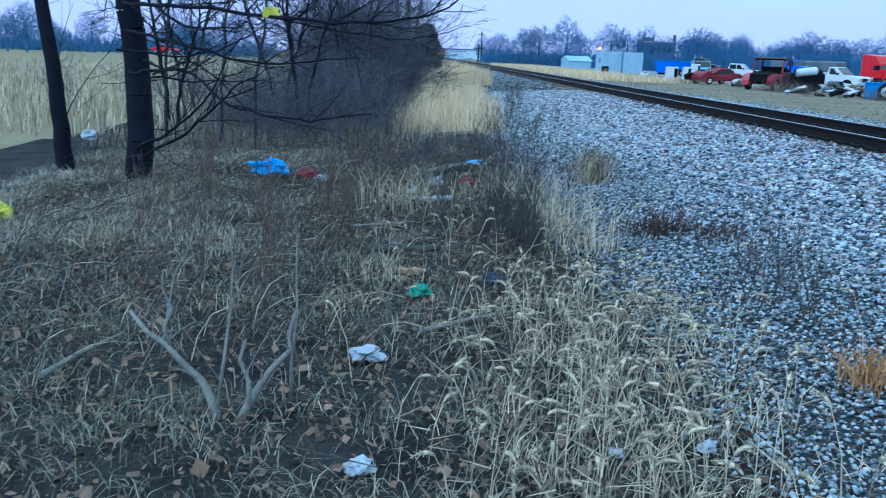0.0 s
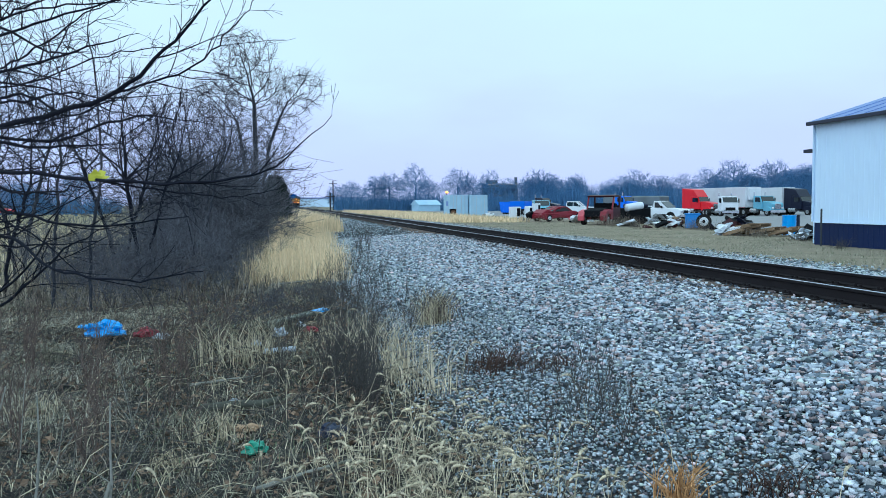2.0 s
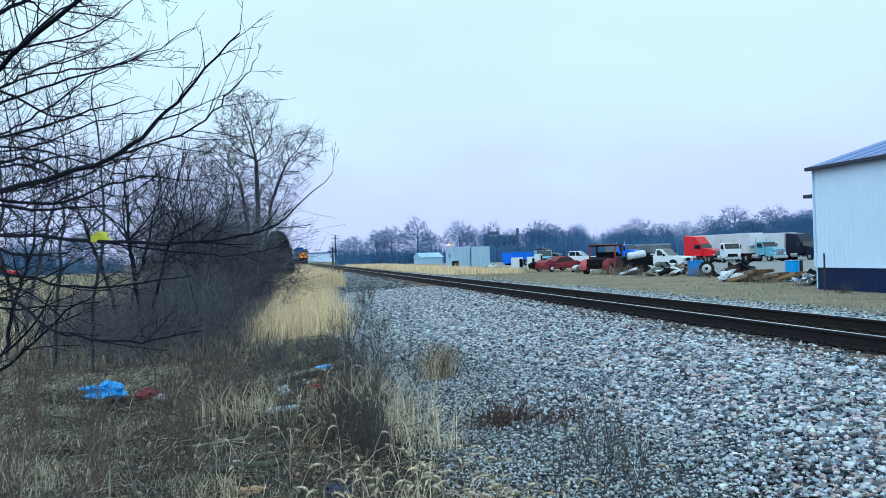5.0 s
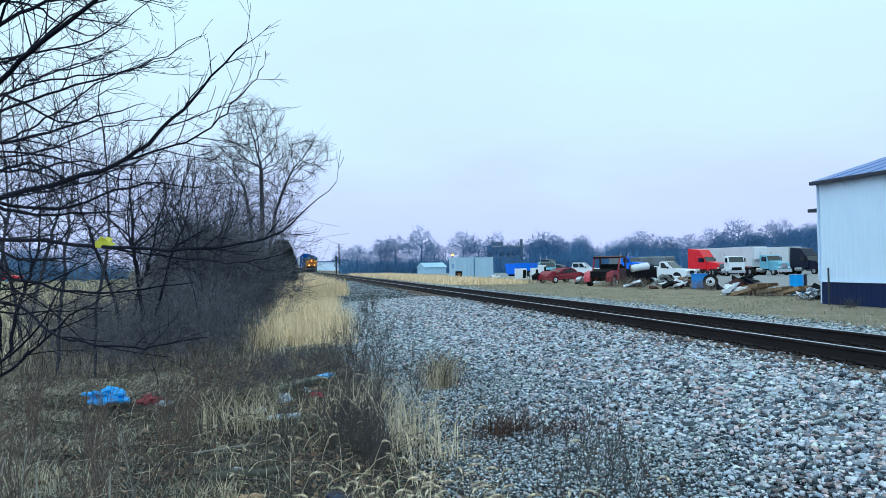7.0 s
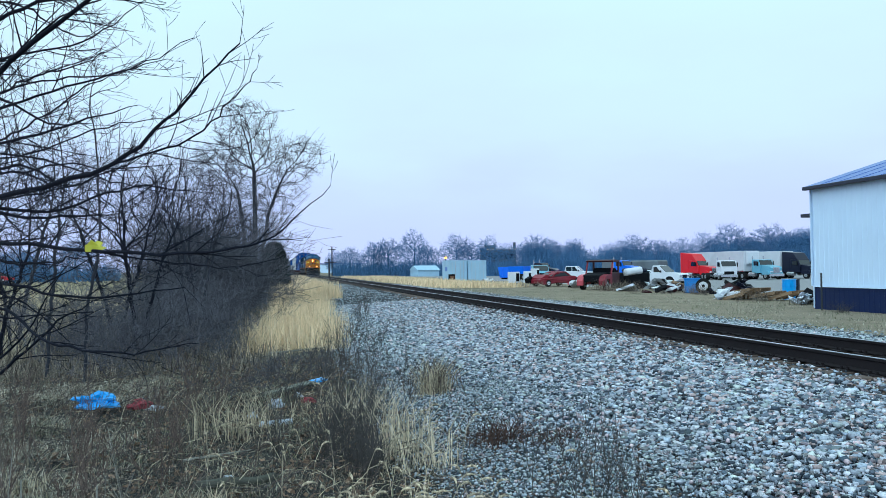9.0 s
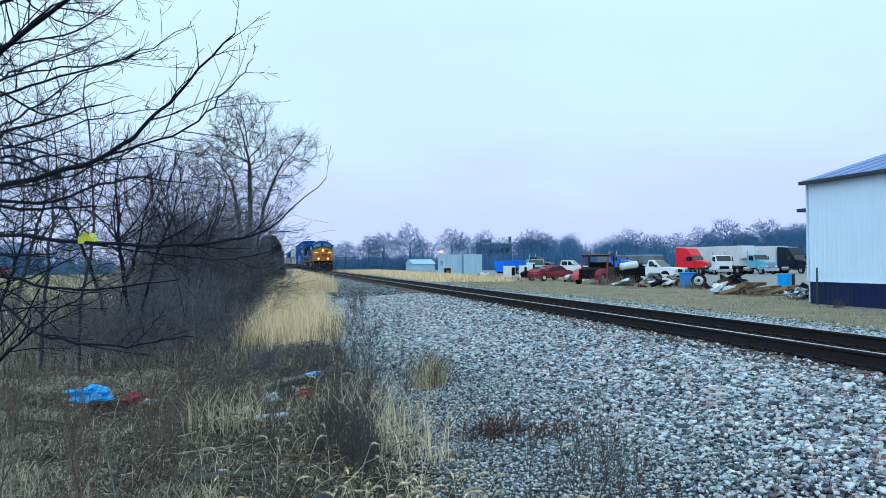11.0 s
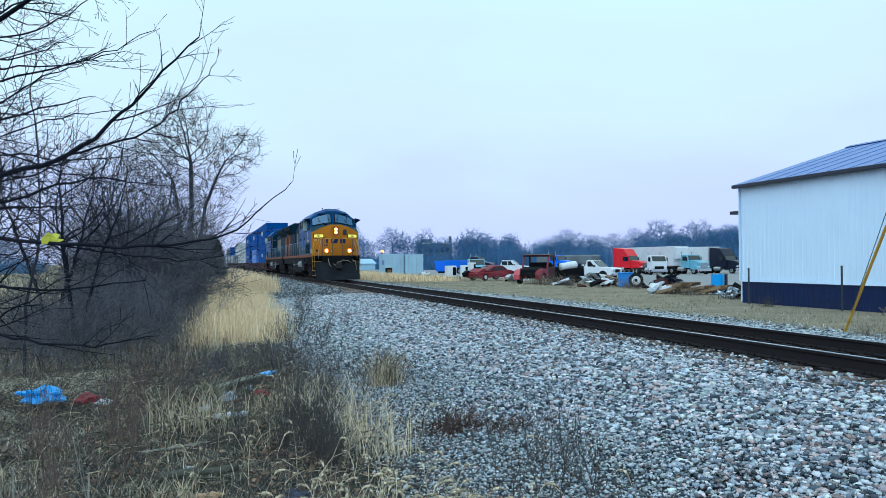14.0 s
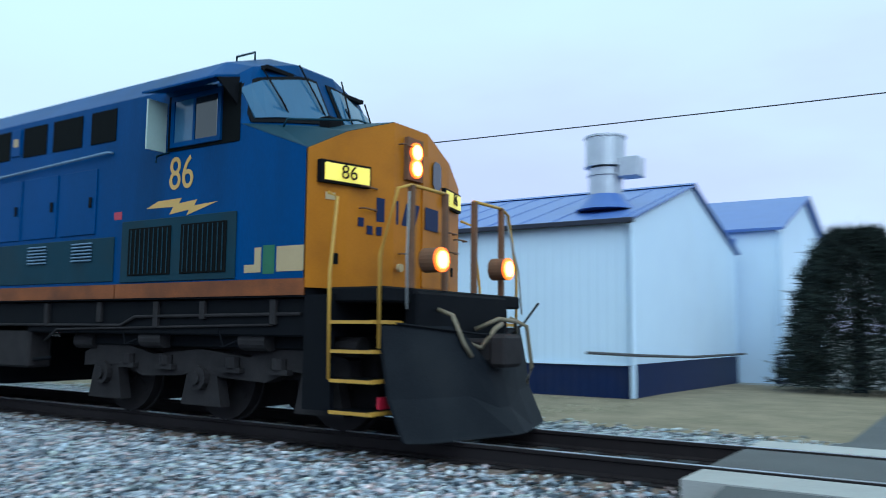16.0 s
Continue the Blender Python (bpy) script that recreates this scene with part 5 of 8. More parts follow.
        handrail(lo, [(1.52 * s, -0.06, 0.62), (1.54 * s, -0.06, 1.7), (1.40 * s, -0.02, 2.55), (1.36 * s, 0.14, 2.62)], 0.02, "handrail", "grab_rail", "yellow curved grab rail")
        handrail(lo, [(1.46 * s, -0.66, 0.95), (1.46 * s, -0.66, 1.9), (1.20 * s, -0.68, 2.62), (1.0 * s, -0.70, 2.68)], 0.02, "handrail", "grab_rail", "yellow curved grab rail")
        handrail(lo, [(1.0 * s, -0.70, 2.68), (0.30 * s, -0.70, 2.68)], 0.02, "handrail", "platform_rail", "yellow platform rail")
        for x in (0.32, 0.98):
            part("platform_post", boxes(((x * s - 0.03, -0.73, 1.58), (x * s + 0.03, -0.67, 2.68))), M["rust"], lo, "rusty platform post")
        # the rust colour here stands for lamp glow on the housing
        dl = part("ditch_light_box", cyl((0.74 * s, -0.82, 1.89), 0.135, 0.2, "y", 20), M["rust"], lo, "round ditch light housing, rust-brown for the lamp's orange glow")
        part("ditch_light", cyl((0.74 * s, -0.935, 1.89), 0.095, 0.04, "y", 20), M["light_warm"] if lead else M["cream"], dl, "lit ditch light")
        # added disc glows as the halo of the ditch light
        part("reflector", cyl((0.74 * s, -0.925, 1.89), 0.134, 0.04, "y", 20), M["light_halo"] if lead else M["cream"], dl, "orange glow ring drawing the halo round the lamp")
        handrail(lo, [(1.05 * s, -0.72, 2.6), (1.22 * s, -0.82, 1.9), (1.25 * s, -0.85, 1.35)], 0.012, "paint_pale_grey", "chain")
    part("marker_light", cyl((-0.30, -0.06, 1.86), 0.05, 0.04, "y", 14), M["cream"], lo)
    bm = bmesh.new()
    prof = [(-0.02, 1.18), (-0.10, 0.8), (-0.16, 0.45), (-0.34, 0.06), (-0.36, 0.03)]
    cols = []
    for x, y0 in ((-1.42, -0.62), (-1.26, -0.80), (-0.55, -1.02), (-0.12, -1.14), (0.12, -1.14), (0.55, -1.02), (1.26, -0.80), (1.42, -0.62)):
        top = 1.18 if abs(x) > 0.5 else 0.78
        cols.append([(x, y0 + dy, 0.03 + (z - 0.03) * (top - 0.03) / 1.15) for dy, z in prof])
    rings = [[bm.verts.new(p) for p in c] for c in cols]
    for u, v in zip(rings, rings[1:]):
        for k in range(len(prof) - 1):
            bm.faces.new((u[k], v[k], v[k + 1], u[k + 1]))
    ex = bmesh.ops.extrude_face_region(bm, geom=bm.faces[:])
    bmesh.ops.translate(bm, verts=[g for g in ex["geom"] if isinstance(g, bmesh.types.BMVert)], vec=(0, 0.04, 0))
    bmesh.ops.recalc_face_normals(bm, faces=bm.faces[:])
    part("snow_plow", bm, M["plow"], lo, "scuffed black snow plow")
    part("coupler", boxes(((-0.14, -1.30, 0.78), (0.14, -0.7, 1.05)), ((-0.2, -1.42, 0.74), (0.2, -1.2, 1.10)), bevel=0.04), M["truck_grey"], lo, "steel knuckle coupler")
    for pts in ([(-0.62, -0.82, 1.36), (-0.62, -1.0, 1.30), (-0.58, -1.12, 1.0), (-0.45, -1.14, 0.86)], [(0.15, -0.82, 1.15), (0.3, -1.06, 1.28), (0.62, -1.1, 1.25), (0.85, -0.98, 1.12)],
                [(-0.30, -0.82, 1.05), (-0.18, -1.1, 0.95), (-0.05, -1.2, 1.16), (0.22, -1.14, 1.22)], [(0.95, -0.84, 1.3), (1.1, -1.0, 1.2), (1.2, -1.02, 0.7), (1.1, -1.0, 0.5)]):
        part("air_hose", bar(pts, 0.026, 7), M["hose"], lo, "tan rubber air hose", True)
    part("cut_lever", bar([(-1.35, -0.8, 1.20), (-0.3, -1.16, 1.1), (0.3, -1.16, 1.1), (1.3, -0.84, 1.22), (1.62, -0.9, 1.5)], 0.016, 6), K, lo)
    part("rear_coupler", boxes(((-0.14, 20.9, 0.78), (0.14, 21.3, 1.05))), M["truck_grey"], lo)
    lo["train_offset"] = offset
    TRAIN.append(lo)
    return lo


def slope_top():
    bm = bmesh.new()
    up = Vector((0, 0, 0.006))
    rows = [[bm.verts.new(p + up) for p in s[1:-1]] for s in (NOSE, SILL)]
    low = [[bm.verts.new(p - up) for p in s[1:-1]] for s in (NOSE, SILL)]
    for i in range(5):
        bm.faces.new((rows[0][i], rows[0][i + 1], rows[1][i + 1], rows[1][i]))
        bm.faces.new((low[0][i], low[0][i + 1], rows[0][i + 1], rows[0][i]))
    bmesh.ops.recalc_face_normals(bm, faces=bm.faces[:])
    return bm


locomotive(True, 0.0)
locomotive(False, 43.4)["train_turn"] = 180.0

# container cars and their loads


def corrugated(length, w, z0, z1, mat, name, lo):
    """A corrugated container: ribbed sides, frame posts and rails."""
    bm = bmesh.new()
    pitch = 0.56
    for s in (-1, 1):
        out = []
        y = 0.12
        while y < length - 0.12 - pitch:
            out += [(s * (w / 2 - 0.035), y), (s * (w / 2 - 0.035), y + 0.2), (s * w / 2 - s * 0.004, y + 0.28), (s * w / 2 - s * 0.004, y + 0.48)]
            y += pitch
        out += [(s * (w / 2 - 0.035), y), (s * (w / 2 - 0.035), length - 0.1), (s * (w / 2 - 0.1), length - 0.1), (s * (w / 2 - 0.1), 0.12)]
        profile(bm, out, z0 + 0.12, z1 - 0.1, "z")
    body = part(name, bm, mat, lo, "corrugated steel sides")
    part("end_wall", boxes(((-w / 2 + 0.1, 0.05, z0 + 0.1), (w / 2 - 0.1, 0.12, z1 - 0.08))), mat, lo)
    part("end_wall", boxes(((-w / 2 + 0.1, length - 0.1, z0 + 0.1), (w / 2 - 0.1, length - 0.04, z1 - 0.08))), mat, lo)
    part("roof", boxes(((-w / 2 + 0.03, 0.03, z1 - 0.05), (w / 2 - 0.03, length - 0.03, z1 - 0.01))), mat, lo)
    for s in (-1, 1):
        for y in (0.0, length - 0.14):
            x0, x1 = sorted((s * w / 2, s * (w / 2 - 0.12)))
            part("corner_post", boxes(((x0, y, z0), (x1, y + 0.14, z1)), bevel=0.01), mat, lo)
        x0, x1 = sorted((s * w / 2, s * (w / 2 - 0.08)))
        part("top_rail", boxes(((x0, 0.14, z1 - 0.11), (x1, length - 0.14, z1 - 0.003))), mat, lo)
        part("bottom_rail", boxes(((x0, 0.14, z0), (x1, length - 0.14, z0 + 0.14))), mat, lo)
    part("floor_frame", boxes(((-w / 2 + 0.09, 0.1, z0 + 0.01), (w / 2 - 0.09, length - 0.1, z0 + 0.1))), mat, lo)


def container(length, height, mat, label, offset, z):
    c = thing("shipping_container", label, "container", "containers on the train")
    corrugated(length, 2.55, 0.0, height, mat, "corrugated_shell", c)
    part("door_mark", boxes(((-1.281, length * 0.42, height * 0.55), (-1.276, length * 0.58, height * 0.72))), M["cont_white"] if mat != M["cont_white"] else M["cont_grey"], c, "pale marking panel on the container side")
    c["train_offset"], c["train_lift"] = offset, z
    TRAIN.append(c)


def well_car(offset, length):
    w = thing("well_car", "rust-red articulated well car carrying containers", "freight car", "well cars of the train")
    for s in (-1, 1):
        x0, x1 = sorted((1.32 * s, 1.45 * s))
        part("side_sill", boxes(((x0, 1.6, 0.35), (x1, length - 1.6, 1.15)), bevel=0.02), M["car_red"], w, "rust-red side sill")
        for k in range(7):
            y = 2.2 + k * (length - 4.4) / 6
            xa, xb = sorted((1.45 * s, 1.49 * s))
            part("rib", boxes(((xa, y - 0.05, 0.38), (xb, y + 0.05, 1.12))), M["car_red"], w)
    part("floor", boxes(((-1.3, 1.7, 0.32), (1.3, length - 1.7, 0.42))), M["car_red"], w)
    for y in (0.0, length - 1.7):
        part("end_platform", boxes(((-1.4, y, 0.95), (1.4, y + 1.7, 1.2)), bevel=0.02), M["car_red"], w)
        for s in (-1, 1):
            x0, x1 = sorted((0.95 * s, 1.12 * s))
            part("side_frame", prism([(y - 0.5, 0.66), (y + 0.1, 0.82), (y + 1.3, 0.82), (y + 1.9, 0.66), (y + 1.9, 0.42), (y + 1.2, 0.32), (y + 0.2, 0.32), (y - 0.5, 0.42)], x0, x1, "x"), M["truck_grey"], w)
            for yy in (y - 0.15, y + 1.55):
                part("wheel", cyl((0.75 * s, yy, 0.44), 0.44, 0.13, "x", 22), M["truck_grey"], w)
    w["train_offset"] = offset
    TRAIN.append(w)


PITCH, FIRST = 19.4, 45.2
LOADS = [("cont_blue", "cont_blue"), ("cont_blue", "cont_pale"), ("cont_blue", "cont_blue"), ("cont_white", None), ("cont_white", None), ("cont_white", "cont_grey"), ("cont_grey", None), ("cont_white", None), ("cont_blue", "cont_grey"), ("cont_white", None), ("cont_grey", "cont_grey")]
NAMES = {"cont_blue": "navy blue corrugated steel shipping container on a well car", "cont_pale": "bright blue corrugated shipping container in a well car", "cont_white": "off-white corrugated shipping container on a well car", "cont_grey": "dark grey corrugated shipping container on a well car"}
for k, (upper, lower) in enumerate(LOADS):
    o = FIRST + k * PITCH
    well_car(o, PITCH - 0.35)
    if lower:
        container(12.2, 2.6, M[lower], NAMES[lower], o + 3.3, 0.43)
        container(16.15, 2.9, M[upper], NAMES[upper], o + 1.4, 3.05)
    else:
        container(16.0, 2.9, M[upper], NAMES[upper], o + 1.6, 0.43)


# ---- trees, brush and grass ----


def tubes(name, segs, mat, parent=None, sides=4):
    """One mesh of tapered sticks: rows of x0 y0 z0 x1 y1 z1 r0 r1."""
    s = np.asarray(segs, float)
    p0, p1, r0, r1 = s[:, :3], s[:, 3:6], s[:, 6], s[:, 7]
    d = p1 - p0
    d /= np.maximum(np.linalg.norm(d, axis=1, keepdims=True), 1e-9)
    ref = np.where(np.abs(d[:, 2:3]) < 0.9, np.array([[0, 0, 1.0]]), np.array([[1.0, 0, 0]]))
    a = np.cross(d, ref)
    a /= np.linalg.norm(a, axis=1, keepdims=True)
    b = np.cross(d, a)
    n = len(s)
    ang = np.arange(sides) * 2 * np.pi / sides
    off = a[:, None] * np.cos(ang)[None, :, None] + b[:, None] * np.sin(ang)[None, :, None]
    v = np.concatenate([p0[:, None] + off * r0[:, None, None], p1[:, None] + off * r1[:, None, None]], 1)
    base = (np.arange(n) * 2 * sides)[:, None]
    f = []
    for k in range(sides):
        k2 = (k + 1) % sides
        f.append(np.concatenate([base + k, base + k2, base + sides + k2], 1))
        f.append(np.concatenate([base + k, base + sides + k2, base + sides + k], 1))
    return arrays(name, v.reshape(-1, 3), np.concatenate(f), mat, parent)


def grow(segs, r, start, way, length, radius, depth, spread=0.55, lift=0.12, kids=(3, 5), step=5, thin=0.55, wiggle=0.16, least=0.002):
    """A bough with its side shoots, as sticks."""
    p, d = Vector(start), Vector(way).normalized()
    seg = length / step
    rad = radius
    for k in range(step):
        d = (d + Vector((r.gauss(0, wiggle), r.gauss(0, wiggle), r.gauss(0, wiggle) + lift * 0.3))).normalized()
        q = p + d * seg
        nr = max(radius * (1 - (1 - 0.35) * (k + 1) / step), least)
        segs.append((*p, *q, rad, nr))
        if depth > 0 and (k > 0 or depth < 3):
            for _ in range(r.randint(*kids) if k == step - 1 else r.choice((0, 1, 1, 2))):
                ax = d.cross(Vector((r.uniform(-1, 1), r.uniform(-1, 1), r.uniform(-1, 1)))).normalized()
                w = (d * math.cos(spread) + ax * math.sin(spread) * r.uniform(0.6, 1.5)).normalized()
                w = (w + Vector((0, 0, lift))).normalized()
                grow(segs, r, q, w, length * r.uniform(0.42, 0.72), nr * r.uniform(0.5, 0.8) if nr > 0.006 else nr * 0.9, depth - 1, spread, lift, kids, max(step - 1, 2), thin, wiggle * 1.15, least)
        p, rad = q, nr


def colonise(seed, lobes, count, stems, step=0.22, reach=1.6, kill=0.4, least=0.006, power=2.3, twigs=2, twig=0.35, droop=0.0, wander=0.12):
    """A crown grown towards points strewn in egg-shaped lobes (cx cy cz rx ry rz); stems are starting polylines. Gives sticks for stems and crown."""
    r = np.random.RandomState(seed)
    share = np.array([l[3] * l[4] * l[5] for l in lobes]) ** 0.8
    goal = []
    for l, k in zip(lobes, (share / share.sum() * count).astype(int)):
        d = r.normal(0, 1, (k, 3))
        d /= np.linalg.norm(d, axis=1, keepdims=True)
        goal.append(np.array(l[:3]) + d * np.array(l[3:]) * (r.uniform(0.12, 1, (k, 1)) ** 0.45))
    goal = np.concatenate(goal)
    nodes, parent, is_stem = [], [], []
    for number, st in enumerate(stems):
        prev = -1
        for a, b in zip(st, st[1:]):
            a, b = np.array(a, float), np.array(b, float)
            m = max(int(np.linalg.norm(b - a) / step), 1)
            for k in range(m + 1):
                if k == 0 and prev >= 0:
                    continue
                nodes.append(a + (b - a) * k / m + r.normal(0, 0.012, 3))
                parent.append(prev)
                is_stem.append(number + 1)
                prev = len(nodes) - 1
    near, dist = np.zeros(len(goal), int), np.full(len(goal), 1e9)
    for k, p in enumerate(nodes):
        d = np.linalg.norm(goal - p, axis=1)
        near, dist = np.where(d < dist, k, near), np.minimum(d, dist)
    alive = np.ones(len(goal), bool)
    sprouts = {}
    for turn in range(160):
        act = np.where(alive & (dist < reach))[0]
        if not len(act):
            reach *= 1.5
            if not alive.any() or reach > 12:
                break
            continue
        host = near[act].copy()
        for k in np.unique(host):
            if sprouts.get(k, 0) >= 3:
                alive[act[host == k]] = False
                continue
            sprouts[k] = sprouts.get(k, 0) + 1
            g = goal[act[host == k]] - nodes[k]
            g /= np.linalg.norm(g, axis=1, keepdims=True) + 1e-9
            way = g.mean(0) + r.normal(0, wander, 3)
            if parent[k] >= 0:
                old = nodes[k] - nodes[parent[k]]
                way = way + 0.9 * old / (np.linalg.norm(old) + 1e-9)
            way[2] -= droop
            p = nodes[k] + way / (np.linalg.norm(way) + 1e-9) * step
            nodes.append(p)
            parent.append(k)
            is_stem.append(0)
            d = np.linalg.norm(goal - p, axis=1)
            near, dist = np.where(d < dist, len(nodes) - 1, near), np.minimum(d, dist)
        alive &= dist > kill
        if len(nodes) > 5200:
            break
    kids = [0] * len(nodes)
    for p in parent:
        if p >= 0:
            kids[p] += 1
    load = np.zeros(len(nodes))
    for k in range(len(nodes) - 1, -1, -1):
        if not kids[k]:
            load[k] = least ** power
        if parent[k] >= 0:
            load[parent[k]] += load[k]
    rad = load ** (1 / power)
    trunks, crown = [[] for _ in stems], []
    for k, p in enumerate(parent):
        if p >= 0:
            (trunks[is_stem[k] - 1] if is_stem[k] else crown).append((*nodes[p], *nodes[k], min(rad[p], rad[k] * 1.6), rad[k]))
            if not is_stem[k] and rad[k] < least * 2.2:
                old = (nodes[k] - nodes[p]) / step
                for _ in range(twigs if not kids[k] else (1 if r.rand() < 0.45 else 0)):
                    e0 = nodes[k] + (old + r.normal(0, 0.38, 3)) * twig * r.uniform(0.3, 0.6)
                    e1 = e0 + (old + r.normal(0, 0.45, 3) - (0, 0, droop * 2)) * twig * r.uniform(0.3, 0.6)
                    crown += [(*nodes[k], *e0, least * 0.9, least * 0.75), (*e0, *e1, least * 0.75, least * 0.5)]
    return trunks, crown


# the large tree that overhangs the verge: trunk, forks and long limbs
big = thing("bare_tree", "dark leafless tree with forked trunk and long drooping limbs", "tree", at=Matrix())
r = random.Random(14)
TB = Vector((-3.75, 10.55, -0.25))
trunk_segs, stem_segs, limb_segs = [], [], []


def whip(segs, start, way, length, radius, kids):
    """A long thin shoot that curves gently upwards, with a few side shoots."""
    p, d = Vector(start), Vector(way).normalized()
    bend = Vector((r.gauss(0, 0.05), r.gauss(0, 0.05), r.uniform(-0.03, 0.075)))
    n = 8
    for k in range(n):
        d = (d + bend + Vector((r.gauss(0, 0.035), r.gauss(0, 0.035), r.gauss(0, 0.035)))).normalized()
        q = p + d * length / n
        ra, rb = radius + (0.0019 - radius) * k / n, radius + (0.0019 - radius) * (k + 1) / n
        segs.append((*p, *q, ra, rb))
        if kids > 0 and 0 < k < n - 1 and r.random() < 0.5:
            ax = d.cross(Vector((r.uniform(-1, 1), r.uniform(-1, 1), r.uniform(-1, 1)))).normalized()
            whip(segs, q, d * 0.8 + ax * 0.6, length * r.uniform(0.25, 0.5), rb * 0.75, kids - 1)
        p = q


def limb(points, r0, r1, shoots, length, depth=1, lift=0.05, to=None):
    """A limb through points, with shoots growing from it."""
    pts = [Vector(p) for p in points]
    dense = []
    ends = [pts[0] * 2 - pts[1]] + pts + [pts[-1] * 2 - pts[-2]]
    for a, b, c, d in zip(ends, ends[1:], ends[2:], ends[3:]):
        for k in range(6):
            t = k / 6
            q = 0.5 * (2 * b + (c - a) * t + (2 * a - 5 * b + 4 * c - d) * t * t + (3 * b - a - 3 * c + d) * t * t * t)
            dense.append(q + Vector((r.gauss(0, 0.009), r.gauss(0, 0.009), r.gauss(0, 0.009))))
    dense.append(pts[-1])
    n = len(dense) - 1
    for k, (a, b) in enumerate(zip(dense, dense[1:])):
        ra, rb = r0 + (r1 - r0) * k / n, r0 + (r1 - r0) * (k + 1) / n
        (limb_segs if to is None else to).append((*a, *b, ra, rb))
        if shoots and k > 1 and r.random() < shoots * 0.62:
            d = (b - a).normalized()
            ax = d.cross(Vector((r.uniform(-1, 1), r.uniform(-1, 1), r.uniform(-1, 1)))).normalized()
            whip(limb_segs, b, d * 0.85 + ax * 0.6 + Vector((0, 0, lift)), length * r.uniform(0.6, 1.5) * (1.15 - 0.9 * k / n), min(rb * 0.55, 0.008), depth)


limb([TB, TB + Vector((0.05, 0, 1.2)), TB + Vector((0.0, -0.1, 2.4))], 0.17, 0.14, 0, 0, to=trunk_segs)
fork_at = TB + Vector((0.0, -0.1, 2.4))
limb([fork_at, fork_at + Vector((-0.5, 0.1, 1.8)), fork_at + Vector((-0.9, 0, 4.2)), fork_at + Vector((-1.2, 0, 6.4))], 0.12, 0.04, 0.7, 1.8, to=trunk_segs)
limb([fork_at, fork_at + Vector((0.35, -0.1, 1.6)), fork_at + Vector((0.5, -0.2, 3.6)), fork_at + Vector((0.7, -0.4, 6.2))], 0.11, 0.035, 0.7, 1.8, to=trunk_segs)
limb([TB + Vector((-1.25, 0.8, -0.05)), TB + Vector((-1.3, 0.7, 1.5)), TB + Vector((-1.5, 0.6, 4.0)), TB + Vector((-1.4, 0.4, 6.5))], 0.12, 0.04, 0.5, 1.6, to=stem_segs)
# long limbs over the verge
limb([(-3.6, 10.2, 2.35), (-2.4, 8.9, 2.45), (-1.45, 8.2, 2.66), (-0.9, 7.9, 3.1), (-0.3, 7.7, 3.7)], 0.037, 0.0070, 0.75, 1.0)
limb([(-1.45, 8.2, 2.66), (-0.8, 8.0, 2.85), (-0.4, 7.9, 3.2), (-0.15, 7.8, 3.5)], 0.012, 0.0035, 0.7, 0.7)
limb([(-3.7, 10.2, 3.2), (-2.6, 8.6, 3.55), (-1.7, 7.8, 4.0), (-0.9, 7.4, 4.45), (-0.3, 7.2, 4.75)], 0.034, 0.0056, 0.8, 1.1)
limb([(-3.5, 10.0, 3.9), (-2.4, 8.3, 4.5), (-1.5, 7.6, 4.7), (-0.7, 7.2, 4.9)], 0.034, 0.0063, 0.9, 1.2)
limb([(-3.7, 10.2, 2.0), (-2.5, 8.3, 1.92), (-1.4, 7.3, 1.80), (-0.5, 6.9, 1.78), (0.0, 6.8, 1.92), (0.45, 6.74, 2.31)], 0.024, 0.0028, 0.8, 0.8)
limb([(-1.4, 7.3, 1.80), (-0.8, 7.2, 1.70), (-0.3, 7.2, 1.66), (0.2, 7.1, 1.78)], 0.008, 0.0021, 0.6, 0.6)
limb([(-3.7, 10.2, 1.7), (-2.4, 8.0, 1.55), (-1.5, 7.2, 1.42), (-0.7, 6.9, 1.50)], 0.020, 0.0042, 0.8, 0.8)
limb([(-3.75, 10.3, 1.2), (-2.6, 8.6, 1.3), (-1.9, 7.6, 1.05), (-1.2, 7.0, 0.98), (-0.6, 6.9, 1.05)], 0.020, 0.0035, 0.8, 0.8)
limb([(-3.7, 10.4, 0.3), (-3.1, 9.6, 0.55), (-2.5, 8.9, 0.95), (-2.0, 8.4, 1.6)], 0.024, 0.0042, 0.9, 0.8)
limb([(-3.6, 10.4, 0.2), (-2.9, 9.9, 0.6), (-2.3, 9.6, 1.1), (-1.8, 9.4, 1.35)], 0.024, 0.0042, 0.9, 0.9)
limb([(-3.6, 10.1, 2.8), (-2.9, 8.4, 3.0), (-2.3, 7.4, 3.7), (-1.7, 6.8, 4.3)], 0.027, 0.0049, 0.9, 1.1)
limb([(-3.8, 10.4, 2.2), (-3.3, 8.8, 2.2), (-2.7, 7.6, 2.5), (-2.1, 7.0, 3.0)], 0.020, 0.0042, 0.9, 1.0)
for k in range(24):
    z0 = r.uniform(2.0, 5.4)
    a, b = r.uniform(-1.9, -0.1), r.uniform(6.4, 8.8)
    z2 = z0 + r.uniform(-0.7, 0.45)
    s0 = (r.uniform(-3.9, -3.2), r.uniform(9.8, 10.5), z0)
    m0 = (s0[0] * 0.6 + a * 0.4, s0[1] * 0.6 + b * 0.4, z0 * 0.7 + z2 * 0.3 + r.uniform(-0.2, 0.1))
    m1 = (s0[0] * 0.25 + a * 0.75, s0[1] * 0.25 + b * 0.75, z0 * 0.4 + z2 * 0.6 + r.uniform(-0.2, 0.1))
    limb([s0, m0, m1, (a, b, z2)], r.uniform(0.012, 0.028), 0.003, 0.8, 0.9, 2 if k % 4 == 0 else 1)
